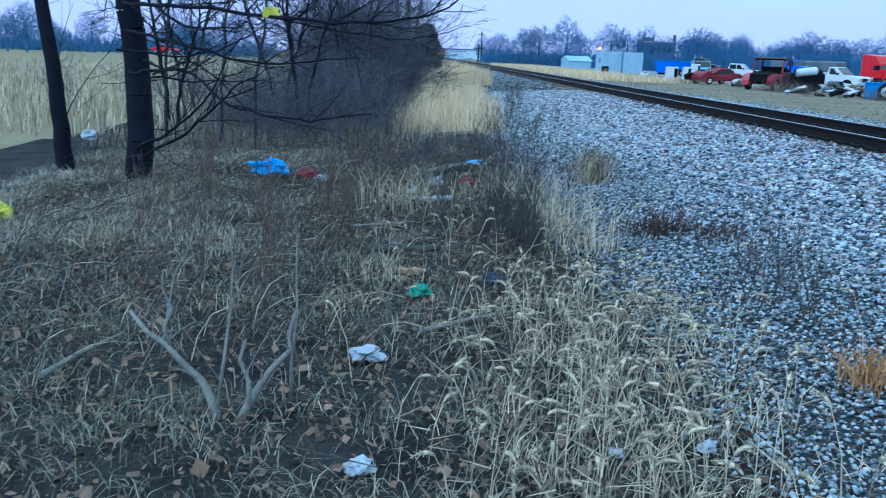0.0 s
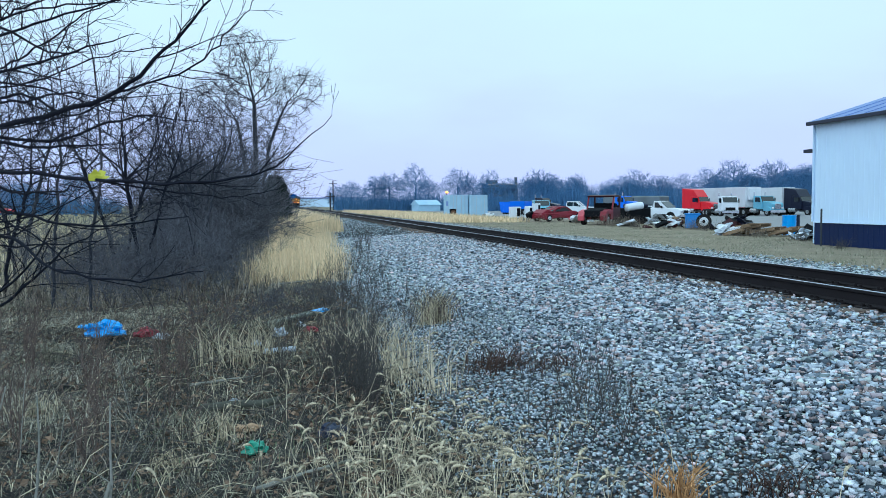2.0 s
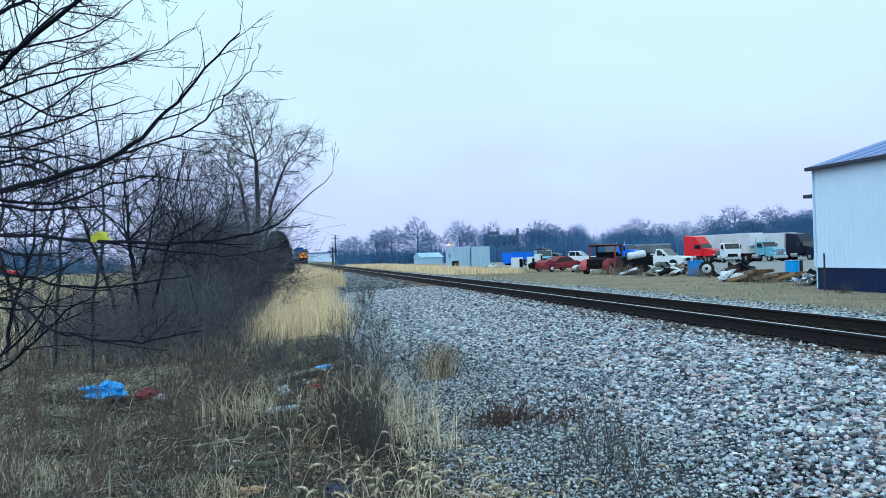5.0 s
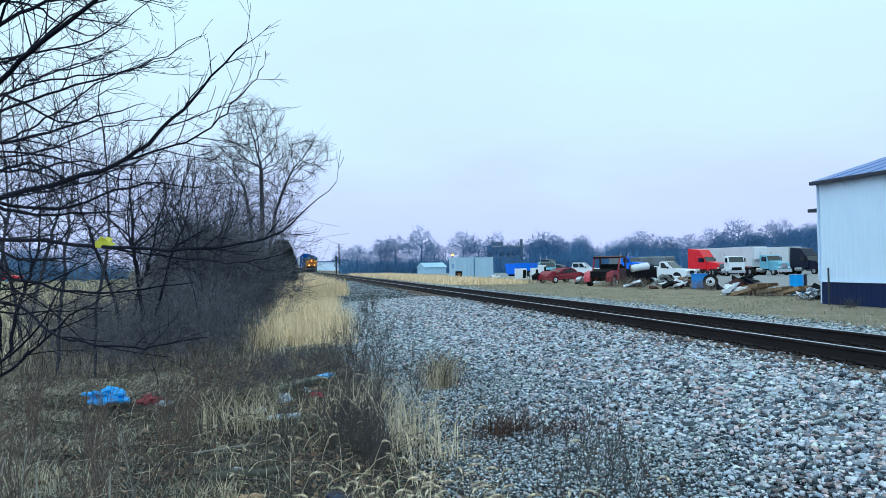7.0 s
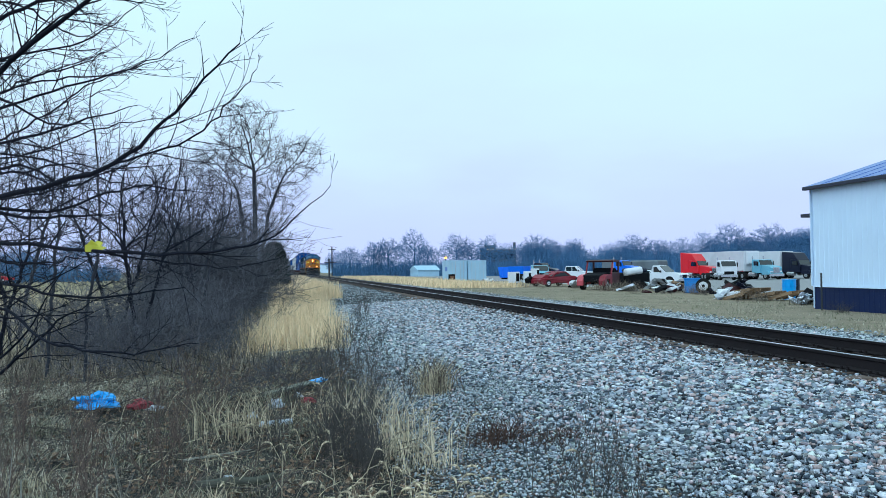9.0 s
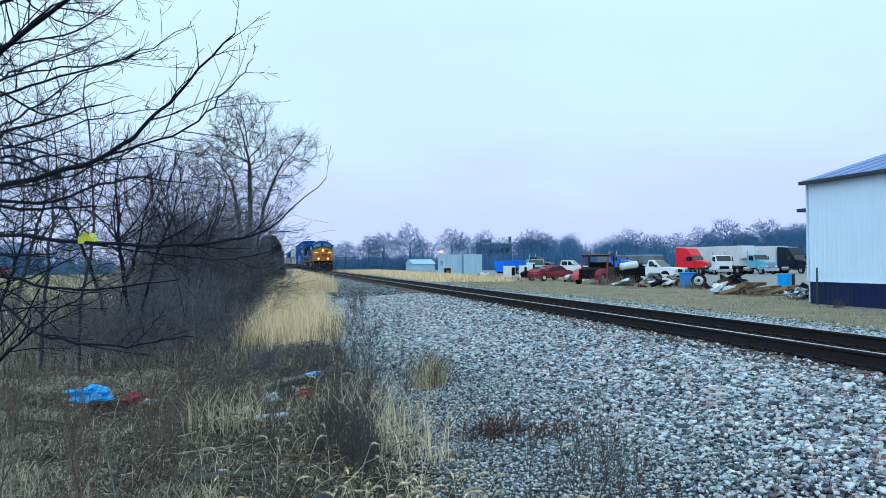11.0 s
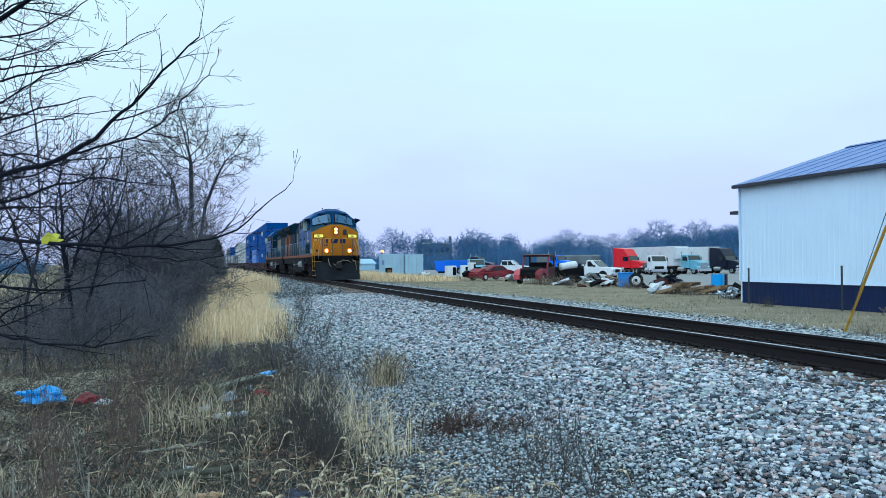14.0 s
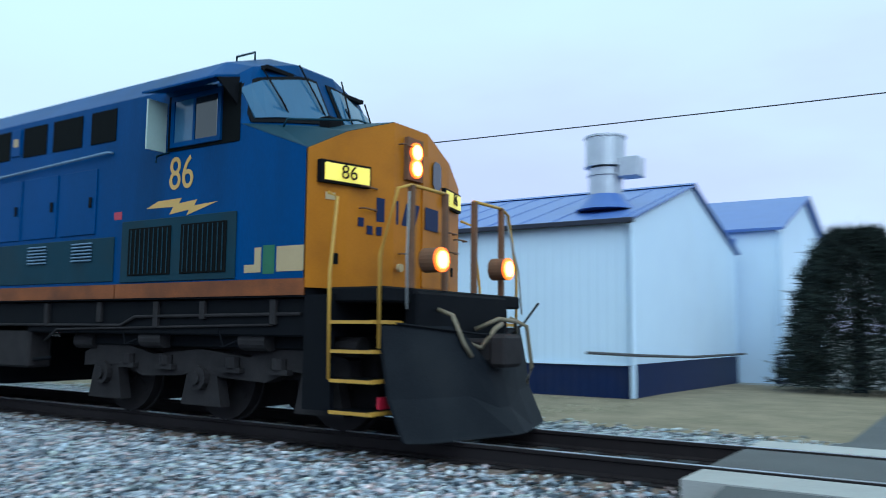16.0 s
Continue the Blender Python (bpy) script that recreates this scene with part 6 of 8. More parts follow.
for k in range(4):
    z0 = r.uniform(0.3, 1.9)
    a, b = r.uniform(-2.2, -0.9), r.uniform(6.8, 9.6)
    s0 = (r.uniform(-3.9, -3.3), r.uniform(9.8, 10.5), z0)
    limb([s0, (s0[0] * 0.5 + a * 0.5, s0[1] * 0.5 + b * 0.5, z0 + r.uniform(-0.1, 0.3)), (a, b, z0 + r.uniform(-0.3, 0.5))], r.uniform(0.010, 0.022), 0.004, 0.8, 0.7)
tubes("trunk", trunk_segs, M["bark"], big, 9)
tubes("trunk", stem_segs, M["bark"], big, 9)
tubes("crown", limb_segs, M["bark"], big, 5)
lf = bmesh.new()
for k in range(5):
    box(lf, (-0.03, -0.012, -0.03), (0.03, 0.012, 0.03), 0.006, Matrix.Translation((-1.52 + 0.025 * k, 7.35, 1.83 + 0.03 * (k % 2))) @ pose(0, 0, 0, 20 * k, 40 * k, 15 * k) @ Matrix.Diagonal((1, 0.3, 1, 1)))
tagged(part("plastic_scrap", lf, M["leaf_yellow"]), "crumpled yellow plastic scrap caught on a branch", "litter")

# the tall tree at the end of the thicket: twin trunks and a fan-shaped crown
tall = thing("bare_tree", "tall leafless tree with two trunks and a fan-shaped crown", "tree", at=pose(-0.95, 37.8, -0.25))
tall_lobes = [(-0.25, 0.0, 7.7, 1.5, 1.6, 1.75), (1.75, 0.0, 6.9, 1.45, 1.3, 0.95), (-1.35, 0.1, 6.1, 1.2, 1.3, 1.4), (0.7, 0.0, 5.6, 1.4, 1.4, 1.2), (0.1, 0.1, 4.2, 1.3, 1.2, 1.1)]
tall_stems = [[(-0.22, 0, 0), (-0.30, 0.0, 2.2), (-0.55, 0.1, 4.4), (-0.75, 0.1, 5.6)], [(0.05, 0.1, 0), (0.02, 0.1, 3.0), (0.05, 0.0, 5.0), (0.0, 0.0, 6.4)], [(0.30, 0, 0), (0.32, 0.0, 2.6), (0.62, -0.1, 4.4), (1.1, -0.1, 5.7)]]
tall_trunks, tall_crown = colonise(23, tall_lobes, 1900, tall_stems, 0.18, 1.5, 0.26, 0.0080, 2.05, 5, 0.62, 0.03)
for segs in tall_trunks:
    tubes("trunk", segs, M["bark_grey"], tall, 8)
tubes("crown", tall_crown, M["bark_grey"], tall, 3)


def thicket_tree(label, seed, x, y, h, spread, stems, mat, count=620, least=0.0052):
    """A leafless tree with several stems from the root and an open, upswept crown."""
    t = thing("bare_tree", label, "tree", "trees of the thicket", pose(x, y, ground_height(x, y) - 0.1))
    r = random.Random(seed)
    lines, lobes = [], [(0, 0, h * 0.62, spread, spread, h * 0.40)]
    for k in range(stems):
        a, lean = 6.283 * k / stems + r.uniform(-0.5, 0.5), r.uniform(0.25, 0.6) * spread
        lines.append([(0.08 * math.cos(a), 0.08 * math.sin(a), 0), (lean * 0.35 * math.cos(a), lean * 0.35 * math.sin(a), h * 0.22), (lean * math.cos(a), lean * math.sin(a), h * r.uniform(0.45, 0.6))])
        lobes.append((lean * 1.3 * math.cos(a), lean * 1.3 * math.sin(a), h * r.uniform(0.6, 0.8), spread * 0.55, spread * 0.55, h * 0.2))
    trunks, crown = colonise(seed, lobes, count, lines, 0.15, 1.1, 0.26, least, 2.0, 2, 0.42, -0.04)
    for segs in trunks:
        tubes("trunk", segs, M[mat], t, 7)
    tubes("crown", crown, M[mat], t, 4)
    return t


for k, (x, y, h, w, n) in enumerate(((-2.75, 17.8, 4.5, 1.5, 3), (-1.9, 21.5, 5.0, 1.5, 3), (-3.9, 22.0, 5.2, 1.6, 2), (-2.6, 27.0, 5.4, 1.6, 3), (-5.4, 17.5, 4.6, 1.5, 2), (-6.6, 23.0, 5.8, 1.8, 2))):
    thicket_tree("dark leafless tree with several stems growing in the thicket", 41 + k, x, y, h, w, n, "bark" if k % 2 == 0 else "bark_grey")
for k, (x, y, h) in enumerate(((-3.05, 13.9, 5.3), (-3.75, 14.6, 5.0), (-4.9, 15.2, 5.6))):
    thicket_tree("slender grey leafless sapling with one straight stem", 71 + k, x, y, h, 0.75, 1, "bark_grey", 260, 0.0040)
# brush of the thicket: many upright twigs
def brush(name, label, places, seed, stems, h0, h1, mat, depth=1, rad=0.006, least=0.0035):
    r = random.Random(seed)
    segs = []
    for x, y in places:
        for _ in range(stems):
            h = r.uniform(h0, h1)
            px, py = x + r.gauss(0, 0.45), y + r.gauss(0, 0.45)
            grow(segs, r, (px, py, ground_height(px, py) - 0.03), (r.gauss(0, 0.5), r.gauss(0, 0.5), 1), h * 0.62 * r.uniform(0.6, 1.1), rad * r.uniform(0.6, 1.5), depth, 0.75, 0.10, (2, 3), 4, 0.6, 0.24, least)
    return tagged(tubes(name, segs, mat, None, 3), label, "brush", kind="stuff")


r = random.Random(77)
spots = [(r.uniform(-3.6, -1.3), r.uniform(13, 21)) for k in range(22)]
brush("thicket", "thin grey leafless brush before the trees", spots, 5, 4, 0.5, 1.3, M["brush"], 2, 0.006, 0.003)
spots = [(r.uniform(-3.9, -1.75), r.uniform(30, 37)) for k in range(58)] + [(r.uniform(-4.0, -2.0), r.uniform(39.5, 44)) for k in range(20)]
brush("thicket", "dense dark leafless brush round the tall tree", spots, 6, 8, 2.2, 5.6, M["brush_dark"], 2, 0.011, 0.007)
spots = [(r.uniform(-3.4, -1.9), r.uniform(39, 58)) for k in range(34)]
brush("thicket", "grey brush at the foot of the tall tree", spots, 7, 7, 1.2, 2.6, M["brush_dark"], 2, 0.012, 0.008)
spots = [(r.uniform(-11, -5.2), r.uniform(17, 30)) for k in range(7)]
brush("thicket", "dark leafless brush between the trees and the field", spots, 8, 5, 1.0, 2.2, M["brush"], 2, 0.010, 0.006)
spots = [(r.uniform(-2.8, -0.8 - 0.02 * (y_ - 14)), y_) for y_ in (r.uniform(14, 25) for k in range(46))] + [(r.uniform(-4.6, -2.4), r.uniform(17, 25)) for k in range(30)]
brush("thicket", "low dark tangled brush at the foot of the thicket", spots, 9, 7, 0.7, 2.1, M["brush_dark"], 2, 0.007, 0.0035)
spots = [(r.uniform(-0.9, 0.5), r.uniform(10.8, 15.5)) for k in range(16)]
brush("thicket", "low dark weeds before the straw", spots, 10, 5, 0.25, 0.5, M["brush_dark"], 2, 0.004, 0.002)


def conifer(name, label, at, height, width, seed):
    """An evergreen: trunk and many drooping sprays of small needles."""
    t = thing(name, label, "evergreen", "", at)
    r = np.random.RandomState(seed)
    tubes("trunk", [(0, 0, -0.1, 0, 0, height * 0.95, width * 0.05, 0.01)], M["bark"], t, 7)
    n = 26000
    z = r.uniform(0.03, 1.0, n) ** 0.9
    ang = r.uniform(0, 6.283, n)
    lump = 0.88 + 0.16 * np.sin(ang * 5 + z * 17) * np.cos(z * 23 + ang)
    rad = width / 2 * (1.02 - z) ** 0.42 * lump * np.sqrt(r.uniform(0.25, 1, n))
    p = np.stack([np.cos(ang) * rad, np.sin(ang) * rad, z * height], -1)
    d = np.stack([np.cos(ang), np.sin(ang), r.uniform(-0.3, 0.9, n)], -1) + r.normal(0, 0.5, (n, 3))
    d /= np.linalg.norm(d, axis=1, keepdims=True)
    side = np.cross(d, r.normal(0, 1, (n, 3)))
    side /= np.linalg.norm(side, axis=1, keepdims=True)
    L, W = r.uniform(0.16, 0.42, n)[:, None] * height / 4, r.uniform(0.010, 0.026, n)[:, None] * height / 4
    v = np.stack([p - side * W, p + side * W, p + d * L], 1).reshape(-1, 3)
    arrays("foliage", v, np.arange(n * 3).reshape(-1, 3), M["conifer"], t)
    return t


conifer("evergreen_bush", "dark evergreen tree beside the line", pose(-0.1, 56, 0), 3.4, 2.6, 3)
conifer("evergreen_bush", "large dark evergreen bush beside the hall", pose(25.0, 2.7, 0.0), 4.5, 4.9, 4)


def blades(name, label, n, region, height, width, mat, seed, lean=0.5, keep=None, category="grass", least=0.0):
    """Grass: bent, tapering blades, each of three triangles."""
    r = np.random.RandomState(seed)
    x, y = r.uniform(region[0], region[1], n), r.uniform(region[2], region[3], n)
    if keep:
        ok = np.array([r.rand() < keep(a, b) for a, b in zip(x, y)])
        x, y = x[ok], y[ok]
        n = len(x)
    z = np.array([ground_height(a, b) for a, b in zip(x, y)]) - 0.01
    h = r.uniform(height[0], height[1], n)
    a = r.uniform(0, 6.283, n)
    w = r.uniform(width[0], width[1], n) / 2
    ln = np.abs(r.normal(0, lean, n)) + least
    p = np.stack([x, y, z], -1)
    face = np.stack([np.cos(a), np.sin(a), 0 * a], -1)
    way = np.stack([-np.sin(a), np.cos(a), 0 * a], -1)
    ca, sa = np.cos(np.minimum(ln, 1.5)), np.sin(np.minimum(ln, 1.5))
    mid = p + (way * (sa * 0.35)[:, None] + np.array([0, 0, 1]) * (0.5 + 0.5 * ca)[:, None] * 0.55) * h[:, None]
    tip = p + (way * sa[:, None] + np.array([0, 0, 1]) * (ca * 0.9 + 0.1)[:, None]) * h[:, None]
    v = np.stack([p - face * w[:, None], p + face * w[:, None], mid - face * (w * 0.8)[:, None], mid + face * (w * 0.8)[:, None], tip], 1).reshape(-1, 3)
    b = (np.arange(n) * 5)[:, None]
    f = np.concatenate([np.concatenate([b, b + 1, b + 3], 1), np.concatenate([b, b + 3, b + 2], 1), np.concatenate([b + 2, b + 3, b + 4], 1)])
    return tagged(arrays(name, v, f, mat), label, category, kind="stuff")


def clump(x, y, s, off):
    return 0.5 + 0.5 * noise.noise(Vector((x * s, y * s, off)))


def rough(x, y):
    e = (1.5 if y < 4.5 else 1.05) + 0.4 * noise.noise(Vector((x * 0.6, y * 0.4, 2.0)))
    return (1 - smooth_step(e - 0.9, e + 0.5, x)) * clump(x, y, 1.3, 4.0) ** 1.2 * 1.3


blades("matted_grass", "matted olive and brown dead grass lying flat", 90000, (-5.5, 2.0, 2.0, 16), (0.06, 0.22), (0.002, 0.006), M["mat_olive"], 21, 0.3, lambda x, y: rough(x, y) * smooth_step(0.30, 0.62, clump(x, y, 2.4, 31.0)) * 1.3, least=1.2)
blades("dead_grass", "brown dead grass of the near verge", 40000, (-6, 1.6, -5, 2.0), (0.06, 0.26), (0.003, 0.009), M["grass_brown"], 23, 0.7, rough, least=0.5)
blades("straw_grass", "pale straw-coloured grass of the near verge", 14000, (-6, 1.9, -5, 2.0), (0.08, 0.28), (0.003, 0.008), M["straw"], 24, 0.7, rough, least=0.4)
blades("dead_grass", "brown dead grass under the thicket", 26000, (-6, 0.4, 14, 40), (0.12, 0.45), (0.005, 0.014), M["grass_brown"], 22, 0.6, lambda x, y: smooth_step(0.4, -0.4, x), least=0.3)
blades("dead_grass", "matted brown dead grass and stems", 90000, (-5.5, 2.2, 2.0, 16), (0.04, 0.20), (0.002, 0.006), M["grass_brown"], 1, 0.7, lambda x, y: rough(x, y) * smooth_step(0.25, 0.6, clump(x, y, 3.0, 12.0)), least=0.6)
blades("dead_grass", "tan matted dead grass under the trees", 30000, (-5.2, -1.1, 6.4, 13.5), (0.06, 0.24), (0.003, 0.007), M["mat_tan"], 26, 0.5, lambda x, y: smooth_step(0.34, 0.6, clump(x, y, 0.9, 55.0)) * smooth_step(-1.0, -1.9, x), least=0.9)
blades("winter_grass", "dull green winter grass among the dead stems", 30000, (-5, 2.2, 2.0, 16), (0.04, 0.13), (0.003, 0.008), M["grass_green"], 2, 0.7, lambda x, y: rough(x, y) * smooth_step(0.45, 0.6, clump(x, y, 0.8, 9.0)))
blades("straw_grass", "pale straw-coloured grass", 24000, (-5, 2.4, 2.0, 16), (0.05, 0.22), (0.002, 0.006), M["straw"], 3, 0.7, lambda x, y: rough(x, y) * smooth_step(0.46, 0.68, clump(x, y, 1.6, 17.0)), least=0.5)
blades("straw_grass", "pale straw-coloured grass at the edge of the ballast", 4600, (-0.3, 1.9, 2.2, 5.2), (0.06, 0.24), (0.002, 0.005), M["straw_bright"], 4, 0.7, lambda x, y: smooth_step(1.0, 0.3, abs(x - 0.75 - 0.06 * (y - 4)) / 1.0) * smooth_step(0.42, 0.62, clump(x, y, 3.2, 3.0)) * 1.3, least=0.6)
blades("tall_straw", "tall golden straw grass beside the thicket", 52000, (-1.2, 3.2, 15.5, 42), (0.28, 0.75), (0.005, 0.012), M["straw_gold"], 5, 0.7, lambda x, y: smooth_step(0.0, 1.0, min(x + 0.8 - 0.02 * (y - 16), 1.6 + 0.04 * (y - 16) - x, (y - 15.5) * 0.4) / 0.9 + 0.5 * noise.noise(Vector((x * 1.4, y * 0.8, 1)))) * 0.9)
blades("tall_straw", "golden straw grass along the far line", 14000, (-0.5, 3.4, 42, 120), (0.5, 1.0), (0.02, 0.05), M["straw_gold"], 6, 0.3)
blades("field_grass", "yellow dead field grass", 30000, (-40, -5, 16, 70), (0.25, 0.6), (0.02, 0.05), M["straw"], 7, 0.4)
blades("verge_grass", "short dry grass on the far verge", 36000, (11.0, 19.5, 6, 60), (0.03, 0.12), (0.005, 0.011), M["mat_tan"], 8, 0.5, lambda x, y: smooth_step(11.4, 13.6, x) * smooth_step(0.36, 0.62, clump(x, y, 0.7, 1.0)) * 1.2 if not (x > 17.6 and y < 25.2) else 0.0, least=0.6)
blades("verge_grass", "dull green grass on the far verge", 26000, (11.0, 20.5, 6, 60), (0.04, 0.13), (0.006, 0.014), M["grass_green"], 9, 0.5, lambda x, y: smooth_step(11.0, 13.0, x) * smooth_step(0.35, 0.7, clump(x, y, 0.5, 8.0)) if not (x > 17.6 and y < 25.2) else 0.0, least=0.5)
blades("verge_grass", "dry grass beside the yard", 16000, (11.5, 19.0, 60, 150), (0.2, 0.6), (0.03, 0.06), M["straw_gold"], 10, 0.5)

# fallen leaves and bits on the rough ground
r = np.random.RandomState(12)
n = 26000
x, y = np.minimum(r.uniform(-5, 1.4, n), r.uniform(0.2, 1.4, n)), r.uniform(2, 15, n)
z = np.array([ground_height(a, b) for a, b in zip(x, y)]) + r.uniform(0.005, 0.05, n)
p = np.stack([x, y, z], -1)
d1, d2 = r.normal(0, 1, (n, 3)) * (1, 1, 0.35), r.normal(0, 1, (n, 3)) * (1, 1, 0.35)
s = r.gamma(4, 0.0042, n).clip(0.006, 0.04)[:, None]
d1, d2 = d1 / np.linalg.norm(d1, axis=1, keepdims=True) * s, d2 / np.linalg.norm(d2, axis=1, keepdims=True) * s
v = np.stack([p - d1, p + d2, p + d1 + (0, 0, 0.008), p - d2], 1).reshape(-1, 3)
b = (np.arange(n) * 4)[:, None]
tagged(arrays("leaf_litter", v, np.concatenate([np.concatenate([b, b + 1, b + 2], 1), np.concatenate([b, b + 2, b + 3], 1)]), M["leaf"]), "scattered brown fallen leaves", "leaf litter", kind="stuff")


def foxtails(name, label, places, seed, mat, h=(0.18, 0.46)):
    """Grass stems with drooping, bristly seed heads."""
    r = random.Random(seed)
    segs = []
    for x, y in places:
        p = Vector((x, y, ground_height(x, y) - 0.02))
        hh, a = r.uniform(*h), r.uniform(0, 6.283)
        out = Vector((math.cos(a), math.sin(a), 0))
        q = p + Vector((0, 0, hh * 0.6)) + out * hh * 0.1
        s = p + Vector((0, 0, hh * 0.95)) + out * hh * 0.28
        segs += [(*p, *q, 0.0025, 0.002), (*q, *s, 0.002, 0.0015)]
        u = s
        way = (s - q).normalized()
        rad = (0.0035, 0.0065, 0.0078, 0.007, 0.005, 0.0015)
        for k in range(5):
            way = (way + out * 0.22 + Vector((0, 0, -0.26))).normalized()
            e = u + way * 0.0165
            segs.append((*u, *e, rad[k], rad[k + 1]))
            for _ in range(5):
                w = (way + Vector((r.gauss(0, 0.7), r.gauss(0, 0.7), r.gauss(0, 0.7)))).normalized() * 0.021
                segs.append((*e, *(e + w), 0.0013, 0.0004))
            u = e
        for _ in range(2):
            b = r.uniform(0.1, 0.5) * hh
            a2 = r.uniform(0, 6.283)
            m0 = p + Vector((0, 0, b))
            m1 = m0 + Vector((math.cos(a2), math.sin(a2), r.uniform(-0.2, 0.7))) * r.uniform(0.06, 0.16)
            segs.append((*m0, *m1, 0.003, 0.0008))
    return tagged(tubes(name, segs, mat, None, 5), label, "foxtail grass", kind="stuff")


r = random.Random(8)
pl = [(r.gauss(0.75, 0.40) + 0.05 * (y - 4), y) for y in (r.uniform(2.3, 5.0) for _ in range(260))]
pl += [(r.gauss(0.3, 0.6), r.uniform(5, 8)) for _ in range(22)] + [(r.gauss(1.0, 0.3), r.uniform(5.5, 9.5)) for _ in range(36)]
foxtails("foxtail_grass", "pale foxtail grass with drooping seed heads", pl, 9, M["straw"])


def tuft(label, x, y, n, h, mat, seed, name="grass_tuft", lean=0.28, spread=0.12, category="grass tuft", group="grass tufts"):
    """One tuft: a fan of stiff stems and blades."""
    t = thing(name, label, category, group, pose(x, y, ground_height(x, y)))
    r = random.Random(seed)
    segs = []
    for k in range(n):
        a, l = r.uniform(0, 6.283), abs(r.gauss(0, lean))
        p = Vector((r.gauss(0, spread), r.gauss(0, spread), -0.02))
        d = Vector((math.cos(a) * math.sin(l), math.sin(a) * math.sin(l), math.cos(l)))
        hh = h * r.uniform(0.45, 1.0)
        q = p + d * hh * 0.6
        e = q + (d + Vector((math.cos(a), math.sin(a), -0.4)) * 0.45).normalized() * hh * 0.4
        segs += [(*p, *q, 0.0042, 0.0036), (*q, *e, 0.0036, 0.001)]
    tagged(tubes("stalk_fan", segs, mat, t, 3), kind="stuff")
    return t


tuft("tall straw tuft at the edge of the ballast", 1.93, 10.15, 120, 0.62, M["straw"], 1, spread=0.10, lean=0.42)
tuft("brown tuft at the edge of the ballast", 1.98, 10.3, 120, 0.60, M["weed_red"], 2, spread=0.13, lean=0.35)
tuft("tall pale straw tuft among dark weeds", 1.05, 7.4, 90, 0.72, M["straw_bright"], 3, spread=0.14)
tuft("tall pale straw tuft among dark weeds", 1.2, 6.7, 55, 0.55, M["straw_bright"], 4, spread=0.12)
tuft("small orange grass tuft on the gravel", 1.98, 3.75, 80, 0.30, M["straw_orange"], 5, spread=0.05, lean=0.42)
tuft("dark brown weed tuft on the gravel", 2.5, 3.75, 80, 0.2, M["weed_rust"], 6, spread=0.09, lean=0.7)
tuft("reddish dead weed lying on the gravel", 2.0, 7.3, 220, 0.32, M["weed_rust"], 7, spread=0.18, lean=0.9)
tuft("reddish dead weed lying on the gravel", 2.5, 7.0, 120, 0.2, M["weed_rust"], 8, spread=0.14, lean=1.0)
tuft("pale straw tuft at the verge", 0.9, 9.2, 60, 0.5, M["straw_bright"], 9, spread=0.2)
tuft("greenish straw tuft among litter", -0.35, 8.6, 140, 0.5, M["straw"], 10, spread=0.25)
for k, (x, y, h) in enumerate(((17.3, 17.6, 0.5), (17.2, 22.5, 0.5), (11.6, 9.6, 0.45), (11.9, 11.3, 0.5), (11.4, 12.2, 0.4), (16.8, 14.4, 0.5), (20.0, 27.6, 0.6), (17.3, 10.2, 0.5))):
    tuft("dark dry weed on the far verge", x, y, 60, h, M["weed_dark"] if k % 2 else M["grass_brown"], 20 + k, spread=0.14, lean=0.5)


def weed(label, x, y, h, seed, mat="weed_dark", stems=5):
    t = thing("dead_weed", label, "weed", "dead weeds", pose(x, y, ground_height(x, y)))
    r = random.Random(seed)
    segs = []
    for _ in range(stems):
        grow(segs, r, (r.gauss(0, 0.05), r.gauss(0, 0.05), -0.02), (r.gauss(0, 0.22), r.gauss(0, 0.22), 1), h * 0.75, 0.004, 2, 0.45, 0.3, (1, 2), 5, 0.6, 0.1, 0.0013)
    tagged(tubes("stalk_fan", segs, M[mat], t, 4), kind="stuff")
    return t


for k, (x, y, h, st) in enumerate(((1.62, 4.85, 0.62, 7), (1.8, 4.75, 0.7, 5), (2.18, 5.3, 0.55, 4), (2.1, 4.5, 0.5, 4), (1.5, 9.4, 0.8, 6), (0.9, 8.6, 0.9, 7), (0.6, 7.8, 0.8, 7), (1.3, 12.2, 0.8, 7), (0.7, 11.2, 0.9, 8), (1.1, 13.5, 0.9, 8), (0.2, 9.6, 0.8, 6), (1.9, 15.5, 0.8, 6), (1.6, 18.0, 0.9, 7), (2.2, 21.0, 0.8, 6), (2.4, 24.5, 0.9, 6), (0.4, 6.9, 0.8, 6), (0.75, 7.0, 0.75, 6), (1.0, 10.4, 0.7, 6), (0.0, 7.3, 0.7, 6), (3.0, 28.0, 0.8, 6), (2.8, 18.5, 0.5, 5))):
    weed("thin dark dead weed with branching stalks", x, y, h * (0.72 if y > 6 else 0.8), 50 + k, "weed_dark", max(st - 2, 3) if y > 6 else 3)
for k, (x, y, h) in enumerate(((-1.7, 5.8, 1.0), (-1.3, 6.2, 0.9), (-2.0, 6.6, 1.0), (-1.2, 5.2, 0.8), (-1.6, 7.4, 1.1), (-0.9, 6.8, 0.9), (-2.2, 8.0, 1.1), (-1.1, 8.0, 1.0), (-0.8, 7.6, 0.8), (-2.5, 7.0, 1.0), (-1.9, 5.0, 0.8), (-2.6, 9.2, 1.1), (-0.6, 9.4, 1.0), (-1.0, 10.2, 1.1))):
    weed("reddish-brown upright dead weed stalks", x, y, h * 0.62, 90 + k, "weed_red", 4)

